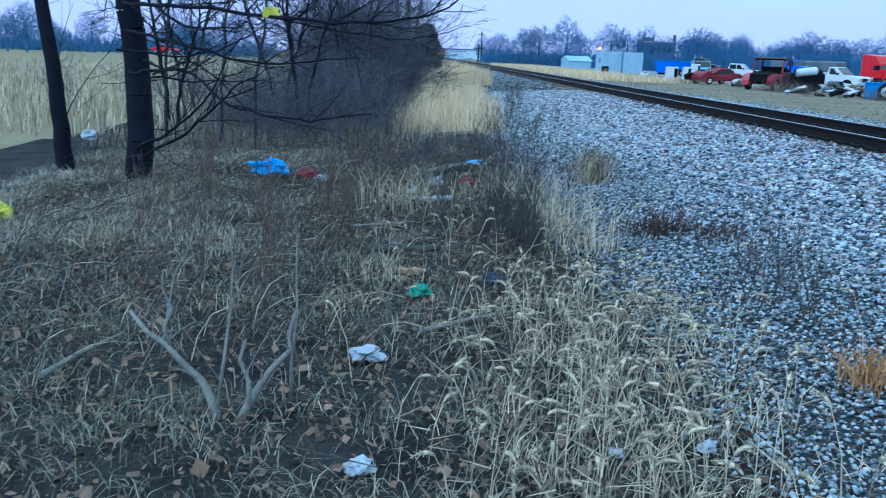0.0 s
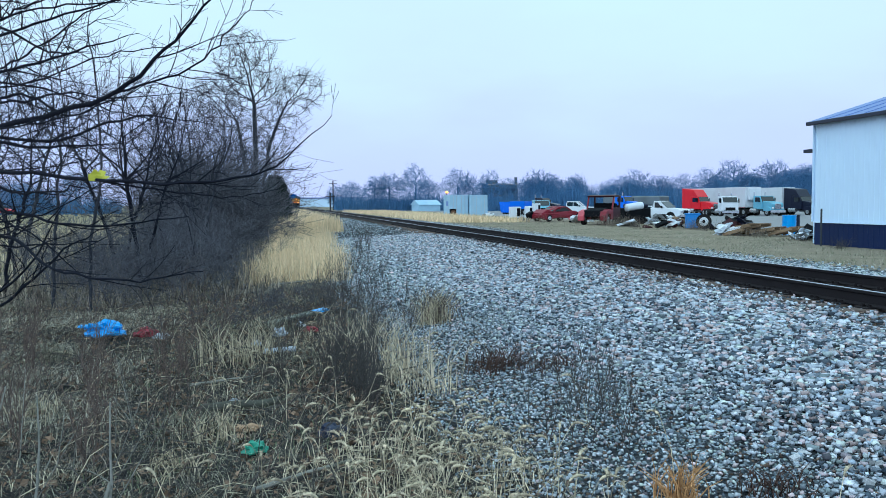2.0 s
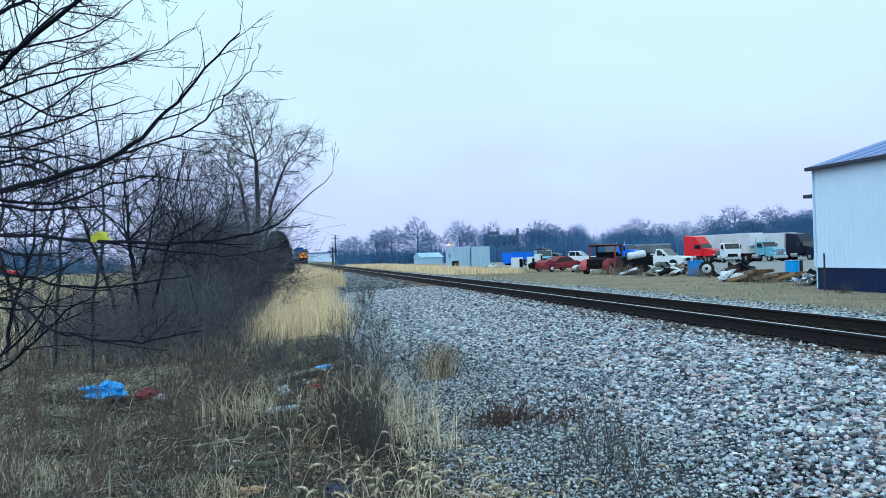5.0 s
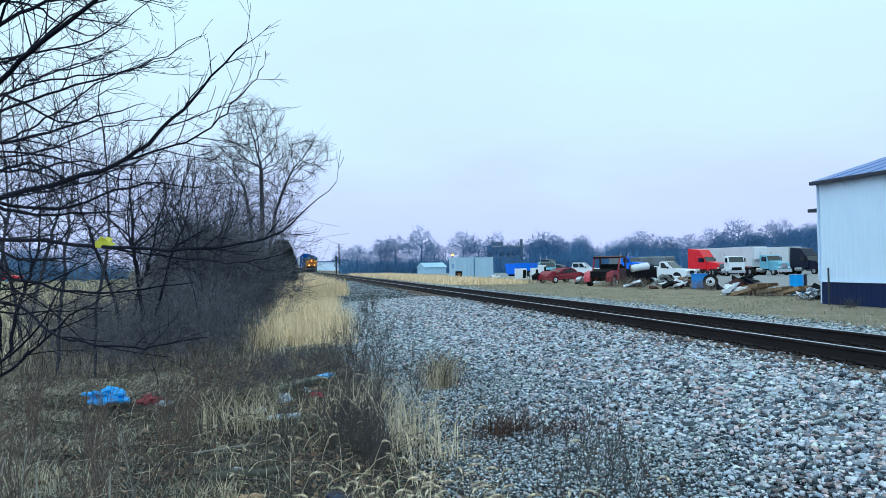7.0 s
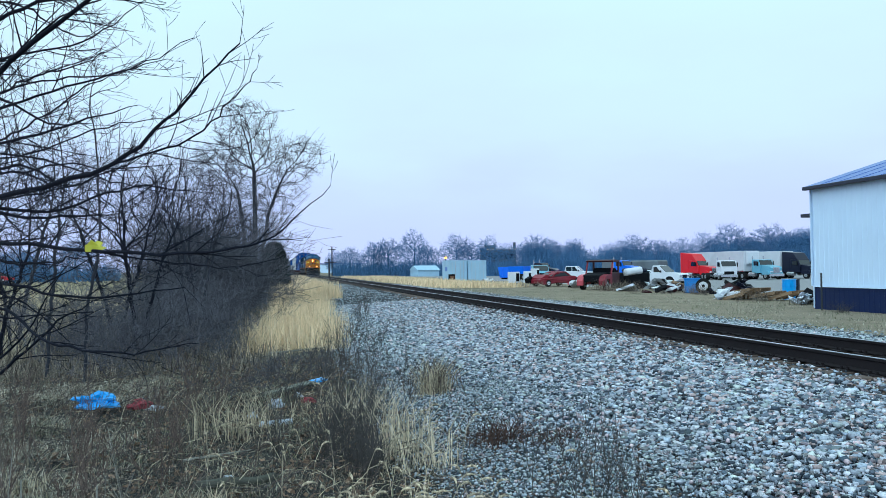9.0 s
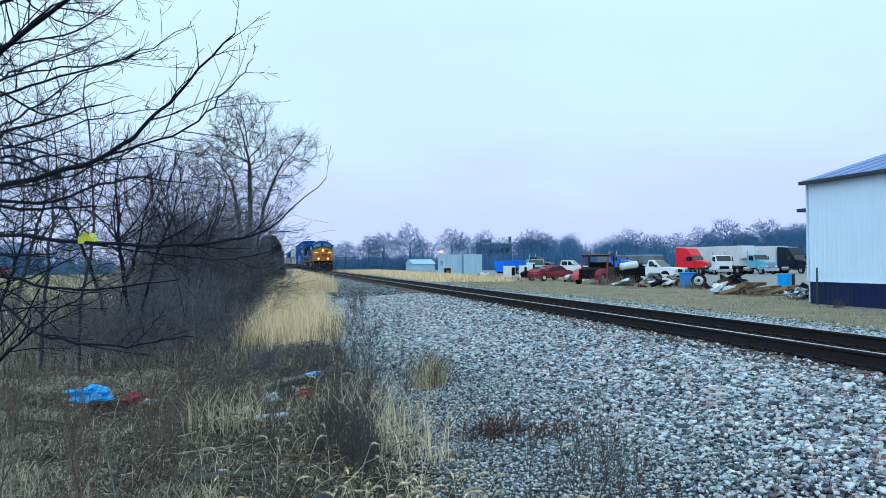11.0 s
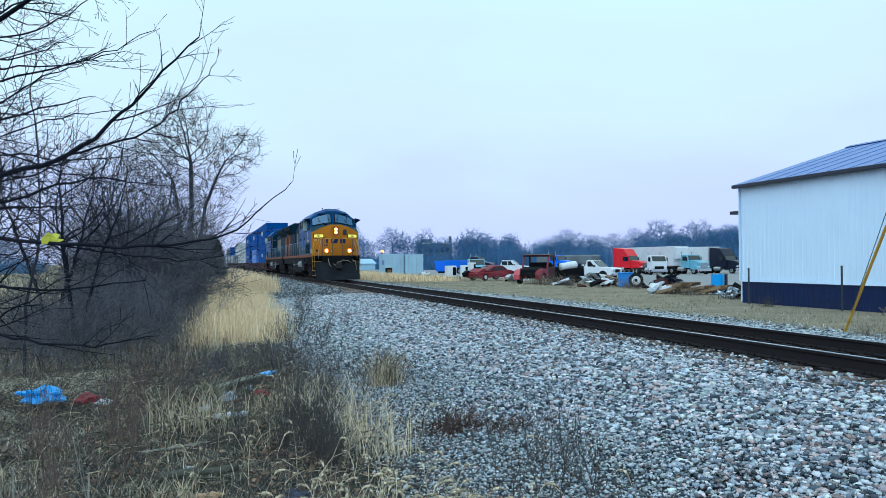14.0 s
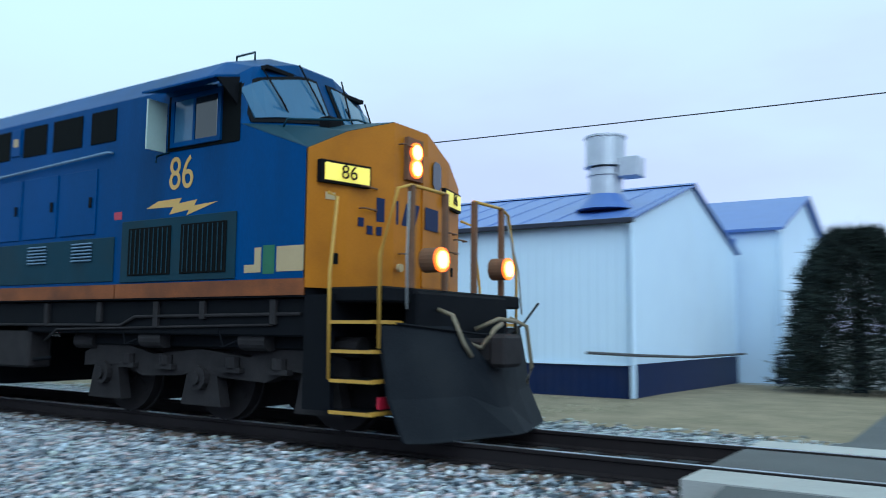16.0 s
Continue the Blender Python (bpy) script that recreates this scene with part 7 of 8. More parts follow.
r = random.Random(31)
for k in range(9):
    y = r.uniform(6.2, 8.0)
    weed("dense dark brown dead weeds at the edge of the ballast", r.gauss(0.62 + 0.06 * (y - 7), 0.2), y, r.uniform(0.24, 0.40), 140 + k, "weed_dark", 6)
for k in range(14):
    tuft("greenish pale grass tuft among dark weeds", r.uniform(-3.2, 0.6), r.uniform(4.6, 10.5), 70, r.uniform(0.18, 0.34), M["mat_olive"] if k % 2 else M["straw"], 170 + k, spread=0.13, lean=0.7)
# grey broken branch with lichen, standing in the grass, and pale dead canes
snag = thing("dead_branch", "broken grey dead branch with green lichen standing in grass", "branch", at=Matrix())
r = random.Random(3)
for pts, ra, rb, sh in (
        ([(-1.03, 3.45, -0.05), (-1.10, 3.50, 0.12), (-1.27, 3.55, 0.27), (-1.46, 3.6, 0.40)], 0.021, 0.008, 0.4),
        ([(-1.25, 3.54, 0.25), (-1.24, 3.60, 0.42), (-1.27, 3.64, 0.58)], 0.008, 0.004, 0.0),
        ([(-0.93, 3.45, -0.05), (-0.86, 3.5, 0.10), (-0.72, 3.55, 0.26), (-0.70, 3.6, 0.42)], 0.022, 0.008, 0.3),
        ([(-0.90, 3.47, 0.04), (-0.95, 3.55, 0.20), (-0.93, 3.6, 0.33)], 0.013, 0.005, 0.3),
        ([(-1.04, 3.5, 0.02), (-1.02, 3.6, 0.42), (-0.99, 3.62, 0.80)], 0.009, 0.003, 0.5),
        ([(-0.72, 3.56, 0.0), (-0.71, 3.6, 0.42), (-0.69, 3.62, 0.76)], 0.009, 0.003, 0.5),
        ([(-1.50, 4.1, 0.0), (-1.42, 4.2, 0.40), (-1.30, 4.25, 0.72)], 0.007, 0.003, 0.4)):
    bent = [Vector(p) + Vector((r.gauss(0, 0.012), r.gauss(0, 0.012), 0)) for p in pts]
    mids = [q for u, v in zip(bent, bent[1:]) for q in (u, u.lerp(v, 0.5) + Vector((r.gauss(0, 0.012), r.gauss(0, 0.012), r.gauss(0, 0.012))))] + [bent[-1]]
    br = part("branch", bar(mids, ra, 7, rb), M["dead_wood"], snag, "", True)
    for q in mids[2:-1:2]:
        if sh:
            e = q + Vector((r.gauss(0, 0.08), r.gauss(0, 0.06), r.uniform(0.03, 0.14)))
            part("twig", bar([q, q.lerp(e, 0.5) + Vector((r.gauss(0, 0.01), 0, 0.01)), e], rb * 0.7, 5, 0.0015), M["dead_wood"], br)
r = random.Random(4)
segs = []
for k in range(44):
    x, y = r.uniform(-3.2, -0.8), r.uniform(3.6, 6.4)
    a = r.uniform(0, 6.283)
    h = r.uniform(0.2, 0.6)
    z = ground_height(x, y)
    segs.append((x, y, z - 0.02, x + math.cos(a) * h * 0.6, y + math.sin(a) * h * 0.6, z + h, 0.0042, 0.002))
tagged(tubes("dead_canes", segs, M["dead_wood"], None, 5), "pale broken dead canes in the grass", "canes", kind="stuff")

def bent_stems(label, n, mat, seed, x0, x1, y0, y1, long=(0.3, 0.85)):
    """Long dead stems that arch over one another."""
    r = random.Random(seed)
    segs = []
    for k in range(n):
        x, y = r.uniform(x0, x1), r.uniform(y0, y1)
        a, l, rise = r.gauss(0.5, 0.9), r.uniform(*long), r.uniform(0.25, 0.95)
        p = Vector((x, y, ground_height(x, y) - 0.01))
        d = Vector((math.cos(a), math.sin(a) * 0.6, 0))
        for q in range(4):
            e = p + (d * (0.5 + 0.25 * q) + Vector((0, 0, rise * (1.3 - 0.55 * q)))).normalized() * l / 4
            segs.append((*p, *e, 0.0034 - 0.0006 * q, 0.0028 - 0.0006 * q))
            p = e
    return tagged(tubes("bent_stems", segs, M[mat], None, 3), label, "dead stems", kind="stuff")


bent_stems("pale bent dead stems crossing in the grass", 240, "straw", 61, -4.2, 1.0, 4.0, 13, (0.2, 0.6))
bent_stems("reddish-brown bent dead stems in the grass", 420, "weed_red", 62, -4.5, 0.6, 4.0, 14)
bent_stems("dark bent dead stems in the grass", 700, "weed_dark", 63, -4.5, 1.1, 4.0, 14)

r = random.Random(6)
segs = []
for k in range(520):
    x, y = r.uniform(-4.2, 1.4), r.uniform(3.2, 15)
    a, h, l = r.uniform(0, 6.283), r.uniform(0.0, 0.35), r.uniform(0.2, 0.9)
    z = ground_height(x, y)
    segs.append((x, y, z + 0.01, x + math.cos(a) * l, y + math.sin(a) * l, z + 0.03 + h * l, 0.005, 0.002))
tagged(tubes("fallen_twigs", segs, M["weed_dark"], None, 4), "dark fallen twigs crossing in the dead grass", "twigs", kind="stuff")


# ---- the scrap and truck yard ----
def wheel_on(parent, x, y, r=0.5, w=0.28, hub="paint_pale_grey"):
    t = part("wheel", cyl((x, y, r), r, w, "x", 22), M["tyre"], parent, "black tyre")
    part("rim", cyl((x, y, r), r * 0.55, w + 0.03, "x", 16), M[hub], t, "steel rim")
    part("hub", cyl((x, y, r), r * 0.2, w + 0.08, "x", 10), M["chrome"], t)


def semi_tractor(name, label, at, mat, sleeper=True, hood=True):
    """A road tractor facing local -y."""
    t = thing(name, label, "truck", "trucks in the yard", at)
    P = M[mat]
    part("chassis", boxes(((-0.45, 0.6, 0.75), (0.45, 7.2, 1.0)), bevel=0.02), M["black"], t)
    if hood:
        part("hood", prism([(0.1, 0.75), (0.0, 1.6), (0.25, 1.82), (1.9, 2.05), (1.9, 0.75)], -0.92, 0.92, "x", 0.05), P, t, "painted engine hood")
        part("grille", boxes(((-0.5, -0.05, 0.95), (0.5, 0.06, 1.7)), bevel=0.02), M["chrome"], t, "chrome grille")
        for k in range(5):
            part("grille_bar", boxes(((-0.45, -0.065, 1.02 + 0.13 * k), (0.45, -0.04, 1.07 + 0.13 * k))), M["black"], t)
        y0 = 1.9
    else:
        y0 = 0.0
        part("grille", boxes(((-0.7, -0.04, 0.85), (0.7, 0.02, 1.25)), bevel=0.01), M["black"], t)
    part("cab", prism([(y0, 0.9), (y0, 1.9), (y0 + 0.42, 2.75), (y0 + 1.7, 2.8), (y0 + 1.7, 0.9)], -1.15, 1.15, "x", 0.06), P, t, "painted cab")
    part("windshield", prism([(y0 + 0.0, 1.96), (y0 + 0.36, 2.66), (y0 + 0.33, 2.68), (y0 - 0.03, 1.98)], -1.02, 1.02, "x"), M["dark_glass"], t, "dark windshield")
    for s in (-1, 1):
        a, b = sorted((1.15 * s, 1.165 * s))
        part("door_window", boxes(((a, y0 + 0.5, 1.95), (b, y0 + 1.3, 2.55))), M["dark_glass"], t, "dark door window")
        part("mirror", boxes(((1.3 * s - 0.08, y0 + 0.25, 1.9), (1.3 * s + 0.08, y0 + 0.33, 2.5)), bevel=0.01), M["black"], t)
        a, b = sorted((0.62 * s, 0.95 * s))
        part("fender", prism([(0.1, 0.7), (0.15, 1.05), (0.5, 1.25), (1.1, 1.25), (1.5, 1.0), (1.55, 0.7)], min(0.8 * s, 1.18 * s), max(0.8 * s, 1.18 * s), "x", 0.03), P, t)
        part("headlight", boxes(((a, -0.03, 1.0), (b, 0.1, 1.2)), bevel=0.02), M["white_paint"], t, "clear headlight")
        a, b = sorted((0.95 * s, 1.2 * s))
        part("fuel_tank", cyl((1.05 * s, y0 + 1.6, 0.75), 0.3, 1.3, "y", 16), M["chrome"], t)
        wheel_on(t, 1.02 * s, 0.82)
        for y in (5.6, 6.8):
            wheel_on(t, 0.95 * s, y, 0.5, 0.55)
    part("bumper", boxes(((-1.2, -0.14, 0.45), (1.2, 0.05, 0.82)), bevel=0.04), M["chrome"], t, "chrome bumper")
    if sleeper:
        part("sleeper", prism([(y0 + 0.35, 2.7), (y0 + 1.2, 3.75), (y0 + 3.2, 3.95), (y0 + 3.2, 0.9), (y0 + 1.72, 0.9), (y0 + 1.72, 2.8)], -1.17, 1.17, "x", 0.08), P, t, "high-roof sleeper")
    for s in (-1, 1):
        part("exhaust", bar([(0.9 * s, y0 + (3.35 if sleeper else 1.85), 0.9), (0.9 * s, y0 + (3.35 if sleeper else 1.85), 3.3)], 0.07, 8), M["chrome"], t)
    return t


def box_trailer(label, at, length=14.5, mat="trailer_white"):
    t = thing("box_trailer", label, "trailer", "trailers in the yard", at)
    part("box", boxes(((-1.28, 0, 1.15), (1.28, length, 4.05)), bevel=0.03), M[mat], t, "white trailer box")
    for s in (-1, 1):
        for k in range(12):
            a, b = sorted((1.28 * s, 1.295 * s))
            y = 0.6 + k * (length - 1.2) / 11
            part("side_post", boxes(((a, y - 0.04, 1.25), (b, y + 0.04, 3.95))), M[mat], t)
        a, b = sorted((1.27 * s, 1.31 * s))
        part("bottom_rail", boxes(((a, 0.02, 1.1), (b, length - 0.02, 1.25))), M["chrome"], t)
        for y in (length - 2.6, length - 1.3):
            wheel_on(t, 1.0 * s, y, 0.5, 0.5)
        part("landing_leg", boxes(((0.9 * s - 0.06, 2.4, 0.02), (0.9 * s + 0.06, 2.55, 1.15))), M["black"], t)
    part("frame", boxes(((-0.5, 1.0, 0.85), (0.5, length - 0.5, 1.12))), M["black"], t)
    part("cooling_unit", boxes(((-0.95, -0.45, 2.2), (0.95, -0.01, 3.9)), bevel=0.05), M["white_paint"], t, "white refrigeration unit")
    return t


def pickup(label, at, mat, crew=True):
    t = thing("pickup_truck", label, "pickup truck", "pickups in the yard", at)
    P = M[mat]
    part("body", prism([(0.0, 0.55), (-0.05, 1.0), (0.15, 1.15), (1.45, 1.22), (5.6, 1.22), (5.6, 0.5), (0.3, 0.42)], -0.98, 0.98, "x", 0.05), P, t, "painted lower body")
    y1 = 3.6 if crew else 2.9
    part("cab", prism([(1.35, 1.2), (2.1, 1.86), (y1 - 0.2, 1.88), (y1, 1.2)], -0.88, 0.88, "x", 0.05), P, t, "painted cab roof and pillars")
    part("windshield", prism([(1.42, 1.27), (2.05, 1.82), (2.02, 1.84), (1.38, 1.28)], -0.8, 0.8, "x"), M["dark_glass"], t)
    for s in (-1, 1):
        for a, b in ((1.9, 2.6), (2.68, y1 - 0.22)):
            part("side_window", prism([(a, 1.27), (a + (0.38 if a < 2 else 0.0), 1.76), (b, 1.76), (b, 1.27)], min(0.875 * s, 0.9 * s), max(0.875 * s, 0.9 * s), "x"), M["dark_glass"], t, "dark side window")
        for y in (0.95, 4.5):
            wheel_on(t, 0.86 * s, y, 0.38, 0.26)
            part("wheel_arch", cyl((0.9 * s, y, 0.42), 0.47, 0.17, "x", 20), M["black"], t)
        part("headlight", boxes(((0.62 * s - 0.2, -0.07, 0.82), (0.62 * s + 0.2, 0.02, 1.0)), bevel=0.01), M["chrome"], t)
        part("mirror", boxes(((1.05 * s - 0.09, 1.75, 1.22), (1.05 * s + 0.09, 1.85, 1.42)), bevel=0.02), M["black"], t)
    part("grille", boxes(((-0.4, -0.08, 0.7), (0.4, 0.0, 1.02)), bevel=0.01), M["black"], t)
    part("bumper", boxes(((-0.98, -0.16, 0.42), (0.98, 0.02, 0.64)), bevel=0.03), M["chrome"], t, "chrome bumper")
    part("bed_liner", boxes(((-0.8, y1 + 0.1, 1.1), (0.8, 5.5, 1.235))), M["black"], t)
    return t


def saloon(label, at, mat, wreck=False):
    t = thing("wrecked_car" if wreck else "car", label, "car", "", at)
    P = M[mat]
    part("body", prism([(0.0, 0.35), (-0.05, 0.62), (0.2, 0.75), (1.25, 0.88), (3.9, 0.92), (4.4, 0.8), (4.45, 0.4), (4.2, 0.3), (0.2, 0.28)], -0.86, 0.86, "x", 0.06), P, t, "painted lower body")
    part("roof", prism([(1.2, 0.86), (1.95, 1.34), (2.9, 1.36), (3.8, 0.9)], -0.72, 0.72, "x", 0.06), P, t, "painted roof")
    for s in (-1, 1):
        part("side_window", prism([(1.55, 0.92), (2.0, 1.27), (2.85, 1.28), (3.45, 0.92)], min(0.715 * s, 0.74 * s), max(0.715 * s, 0.74 * s), "x"), M["dark_glass"], t, "dark side windows")
        for y in (0.8, 3.6):
            wheel_on(t, 0.78 * s, y, 0.31, 0.2, "white_paint")
    part("windshield", prism([(1.27, 0.92), (1.92, 1.30), (1.89, 1.32), (1.23, 0.93)], -0.66, 0.66, "x"), M["dark_glass"], t)
    if wreck:
        dent = random.Random(5)
        for ob in list(t.children):
            if ob.name.split(".")[0] in ("body", "roof"):
                bm = bmesh.new()
                bm.from_mesh(ob.data)
                bmesh.ops.subdivide_edges(bm, edges=bm.edges[:], cuts=2, use_grid_fill=True)
                for v in bm.verts:
                    k = noise.noise_vector(v.co * 1.7) * 0.16 + noise.noise_vector(v.co * 4.0) * 0.06
                    v.co += k
                bm.to_mesh(ob.data)
                bm.free()
        part("torn_fender", prism([(-0.25, 0.3), (-0.4, 0.7), (0.1, 0.95), (0.5, 0.8), (0.3, 0.3)], -0.95, -0.5, "x", 0.03), M["black"], t, "blackened torn fender")
        part("crumpled_hood", prism([(0.1, 0.8), (0.7, 1.12), (1.2, 0.95), (1.2, 0.86), (0.1, 0.72)], -0.7, 0.75, "x", 0.03), P, t, "buckled hood")
    return t


YZ = lambda x: float(np.interp(x, [20, 30, 60, 90], [0.12, 0.0, -0.35, -0.4]))


def facing(x, y, turn=0.0):
    return pose(x, y, YZ(x), 0, 0, turn)


semi_tractor("semi_truck", "bright red semi tractor with high-roof sleeper", facing(61.5, 107.2, 22), "red_paint")
semi_tractor("semi_truck", "teal blue conventional semi tractor coupled to a trailer", facing(66.6, 100.0, 6), "teal_paint", False)
semi_tractor("semi_truck", "dark navy semi tractor coupled to a trailer", facing(74.9, 103.0, 12), "dark_paint", True)
semi_tractor("cab_over_truck", "white cab-over truck parked in the yard", facing(58.7, 98.6, -8) @ Matrix.Scale(0.95, 4), "white_paint", False, False)
box_trailer("white refrigerated box trailer behind the teal tractor", facing(66.1, 105.1, 3))
box_trailer("white refrigerated box trailer behind the navy tractor", facing(73.8, 108.2, 12), 14.5)
flat = thing("flatbed_trailer", "grey flatbed trailer behind the red tractor", "trailer", "trailers in the yard", facing(57.6, 113.5, 22))
part("bed", boxes(((-1.25, 0, 1.1), (1.25, 13.5, 1.4)), bevel=0.02), M["chrome"], flat)
part("load", boxes(((-1.15, 1.0, 1.4), (1.15, 13.0, 2.9)), bevel=0.2), M["cont_grey"], flat, "grey tarpaulin load")
for s in (-1, 1):
    for y in (10.6, 11.9):
        wheel_on(flat, 1.0 * s, y, 0.5, 0.5)
    part("landing_leg", boxes(((0.9 * s - 0.06, 2.4, 0.02), (0.9 * s + 0.06, 2.55, 1.1))), M["black"], flat)
pickup("white extended-cab pickup truck with a dented front", facing(34.0, 64.2, 35) @ Matrix.Scale(0.93, 4), "white_paint", False)
pickup("white crew-cab pickup truck parked in the yard", facing(38.6, 95.6, 60), "white_paint", True)
pickup("teal pickup truck front beside white boxes", facing(28.6, 85.6, -10), "teal_paint", True)
saloon("crushed dark red car wreck with buckled hood", facing(20.0, 61.9, -68) @ Matrix.Diagonal((0.95, 0.88, 0.86, 1)), "wreck_red", True)
saloon("small white car among the parked trucks", facing(46.5, 92.0, 40), "white_paint")
semi_tractor("dump_truck", "bright blue tractor cab parked behind scrap", facing(50.7, 108.8, 30), "blue_paint", False)
semi_tractor("dump_truck", "dark tractor parked behind the white pickup", facing(37.4, 106.0, 40) @ Matrix.Scale(0.85, 4), "dark_paint", False)

# pale blue containers by the line
for k, (x, y, turn, w) in enumerate(((20.3, 97.0, 0, 2.2), (22.6, 96.4, 0, 2.2))):
    c = thing("storage_container", "pale blue-grey corrugated storage container with end doors", "container", "storage containers by the line", facing(x + 1.3, y, -4 + 2 * k))
    corrugated(6.0, w, 0.0, 2.55, M["cont_aqua"], "corrugated_shell", c)
    for s in (-1, 1):
        d = part("door", boxes(((min(0, s * (w / 2 - 0.13)), -0.02, 0.15), (max(0, s * (w / 2 - 0.13)), 0.05, 2.45)), bevel=0.01), M["cont_aqua"], c, "steel container door")
        for q in (0.3, 0.7):
            part("lock_rod", bar([(s * q * (w / 2 - 0.1), -0.05, 0.2), (s * q * (w / 2 - 0.1), -0.05, 2.4)], 0.025, 6), M["galv"], d)
    part("side_mark", boxes(((-w / 2 - 0.004, 1.6, 1.2), (-w / 2 + 0.002, 3.4, 1.75))), M["cont_pale"], c, "faded blue marking")
bl = thing("rusty_stove", "small dark steel stove standing by the container", "stove", at=facing(20.3, 94.5))
part("body", boxes(((-0.35, -0.3, 0), (0.35, 0.3, 0.85)), bevel=0.03), M["black"], bl)
part("door", boxes(((-0.25, -0.33, 0.2), (0.25, -0.3, 0.65)), bevel=0.01), M["rust"], bl)
for k, (x, y, w, h, turn) in enumerate(((24.2, 82.0, 1.1, 1.15, 5), (25.5, 81.4, 0.75, 1.2, -8), (27.0, 83.5, 0.7, 1.5, 10))):
    f = thing("scrap_appliance", "white enamelled scrap appliance standing on the grass", "appliance", "scrap appliances", facing(x, y, turn))
    part("case", boxes(((-w / 2, -0.35, 0), (w / 2, 0.35, h)), bevel=0.04), M["white_paint"], f)
    part("opening", boxes(((w * 0.1, -0.37, 0.15), (w * 0.44, -0.352, h - 0.15)), bevel=0.01), M["black"], f, "dark open door")
skip = thing("dumpster", "long bright blue roll-off dumpster", "dumpster", at=facing(34.2, 114.5, -40))
part("tub", prism([(0, 0.3), (-0.3, 1.9), (7.2, 1.9), (6.9, 0.3)], -1.2, 1.2, "x", 0.03), M["blue_paint"], skip)
for k in range(8):
    part("rib", boxes(((-1.26, 0.5 + k * 0.85, 0.35), (-1.2, 0.62 + k * 0.85, 1.85))), M["blue_paint"], skip)
for s in (-1, 1):
    part("skid_rail", boxes(((0.5 * s - 0.1, 0.1, 0.0), (0.5 * s + 0.1, 6.8, 0.3))), M["black"], skip)
skip2 = copy_thing(skip, facing(39.5, 116.5, 60))
tagged(skip2, "bright blue roll-off dumpster set crosswise")
wt = thing("wrecked_truck", "gutted dark maroon truck cab with faded red fender", "truck", at=facing(21.15, 51.8, -42))
for s in (-1, 1):
    a, b = sorted((0.84 * s, 0.92 * s))
    part("door", boxes(((a, 0.22, 0.42), (b, 1.55, 1.15)), bevel=0.02), M["maroon"], wt, "dark maroon door without glass")
    part("front_pillar", prism([(0.12, 0.4), (0.12, 1.15), (0.42, 1.86), (0.54, 1.86), (0.24, 1.15), (0.24, 0.4)], a, b, "x"), M["wreck_red"], wt, "dull red windshield pillar")
    part("rear_pillar", prism([(1.52, 0.4), (1.52, 1.86), (1.72, 1.86), (1.72, 0.4)], a, b, "x"), M["maroon"], wt)
part("cab_roof", prism([(0.36, 1.84), (0.30, 1.95), (0.9, 2.02), (1.78, 1.95), (1.74, 1.84)], -0.95, 0.95, "x", 0.03), M["maroon"], wt, "dented dark maroon roof")
part("back_panel", boxes(((-0.84, 1.68, 0.4), (0.84, 1.74, 1.3)), bevel=0.01), M["maroon"], wt)
part("cab_floor", boxes(((-0.84, 0.1, 0.34), (0.84, 1.7, 0.44))), M["black"], wt)
part("dashboard", boxes(((-0.84, 0.14, 0.85), (0.84, 0.42, 1.15)), bevel=0.05), M["black"], wt)
part("seat", boxes(((-0.75, 1.05, 0.44), (0.75, 1.6, 1.45)), bevel=0.08), M["black"], wt)
part("hood", prism([(-1.25, 0.55), (-1.2, 0.98), (0.1, 1.16), (0.1, 0.55)], -0.62, 0.62, "x", 0.05), M["black"], wt, "blackened hood")
for s, mt in ((-1, "pink_paint"), (1, "wreck_red")):
    a, b = sorted((0.55 * s, 0.98 * s))
    part("fender", prism([(-1.38, 0.3), (-1.42, 0.62), (-1.2, 0.92), (-0.6, 1.04), (0.1, 1.0), (0.1, 0.35), (-0.3, 0.35), (-0.45, 0.72), (-0.95, 0.72), (-1.1, 0.35)], a, b, "x", 0.04), M[mt], wt, "sun-faded red front fender" if s < 0 else "dull red front fender")
    wheel_on(wt, 0.78 * s, -0.7, 0.36, 0.22)
mach = thing("scrap_machine", "black scrapped machine body", "machine", at=facing(25.2, 54.4, 10))
part("body", boxes(((-1.1, 0, 0.0), (1.1, 1.8, 1.15)), bevel=0.08), M["black"], mach)
part("hood", boxes(((-0.3, 0.2, 1.15), (1.05, 1.6, 1.45)), bevel=0.1), M["dark_paint"], mach)
tank = thing("white_tank", "white cylindrical steel tank lying on scrap", "tank", at=facing(24.35, 53.2, 0) @ pose(0, 0, 1.16) @ Matrix.Scale(0.85, 4))
bm = bar([(-0.75, 0, 0), (-0.7, 0, 0), (0.7, 0.25, 0.18), (0.75, 0.26, 0.19)], 0.3, 18)
part("shell", bm, M["white_paint"], tank, "", True)
part("support", boxes(((-0.5, -0.1, -1.36), (0.5, 0.3, -0.22))), M["black"], tank)


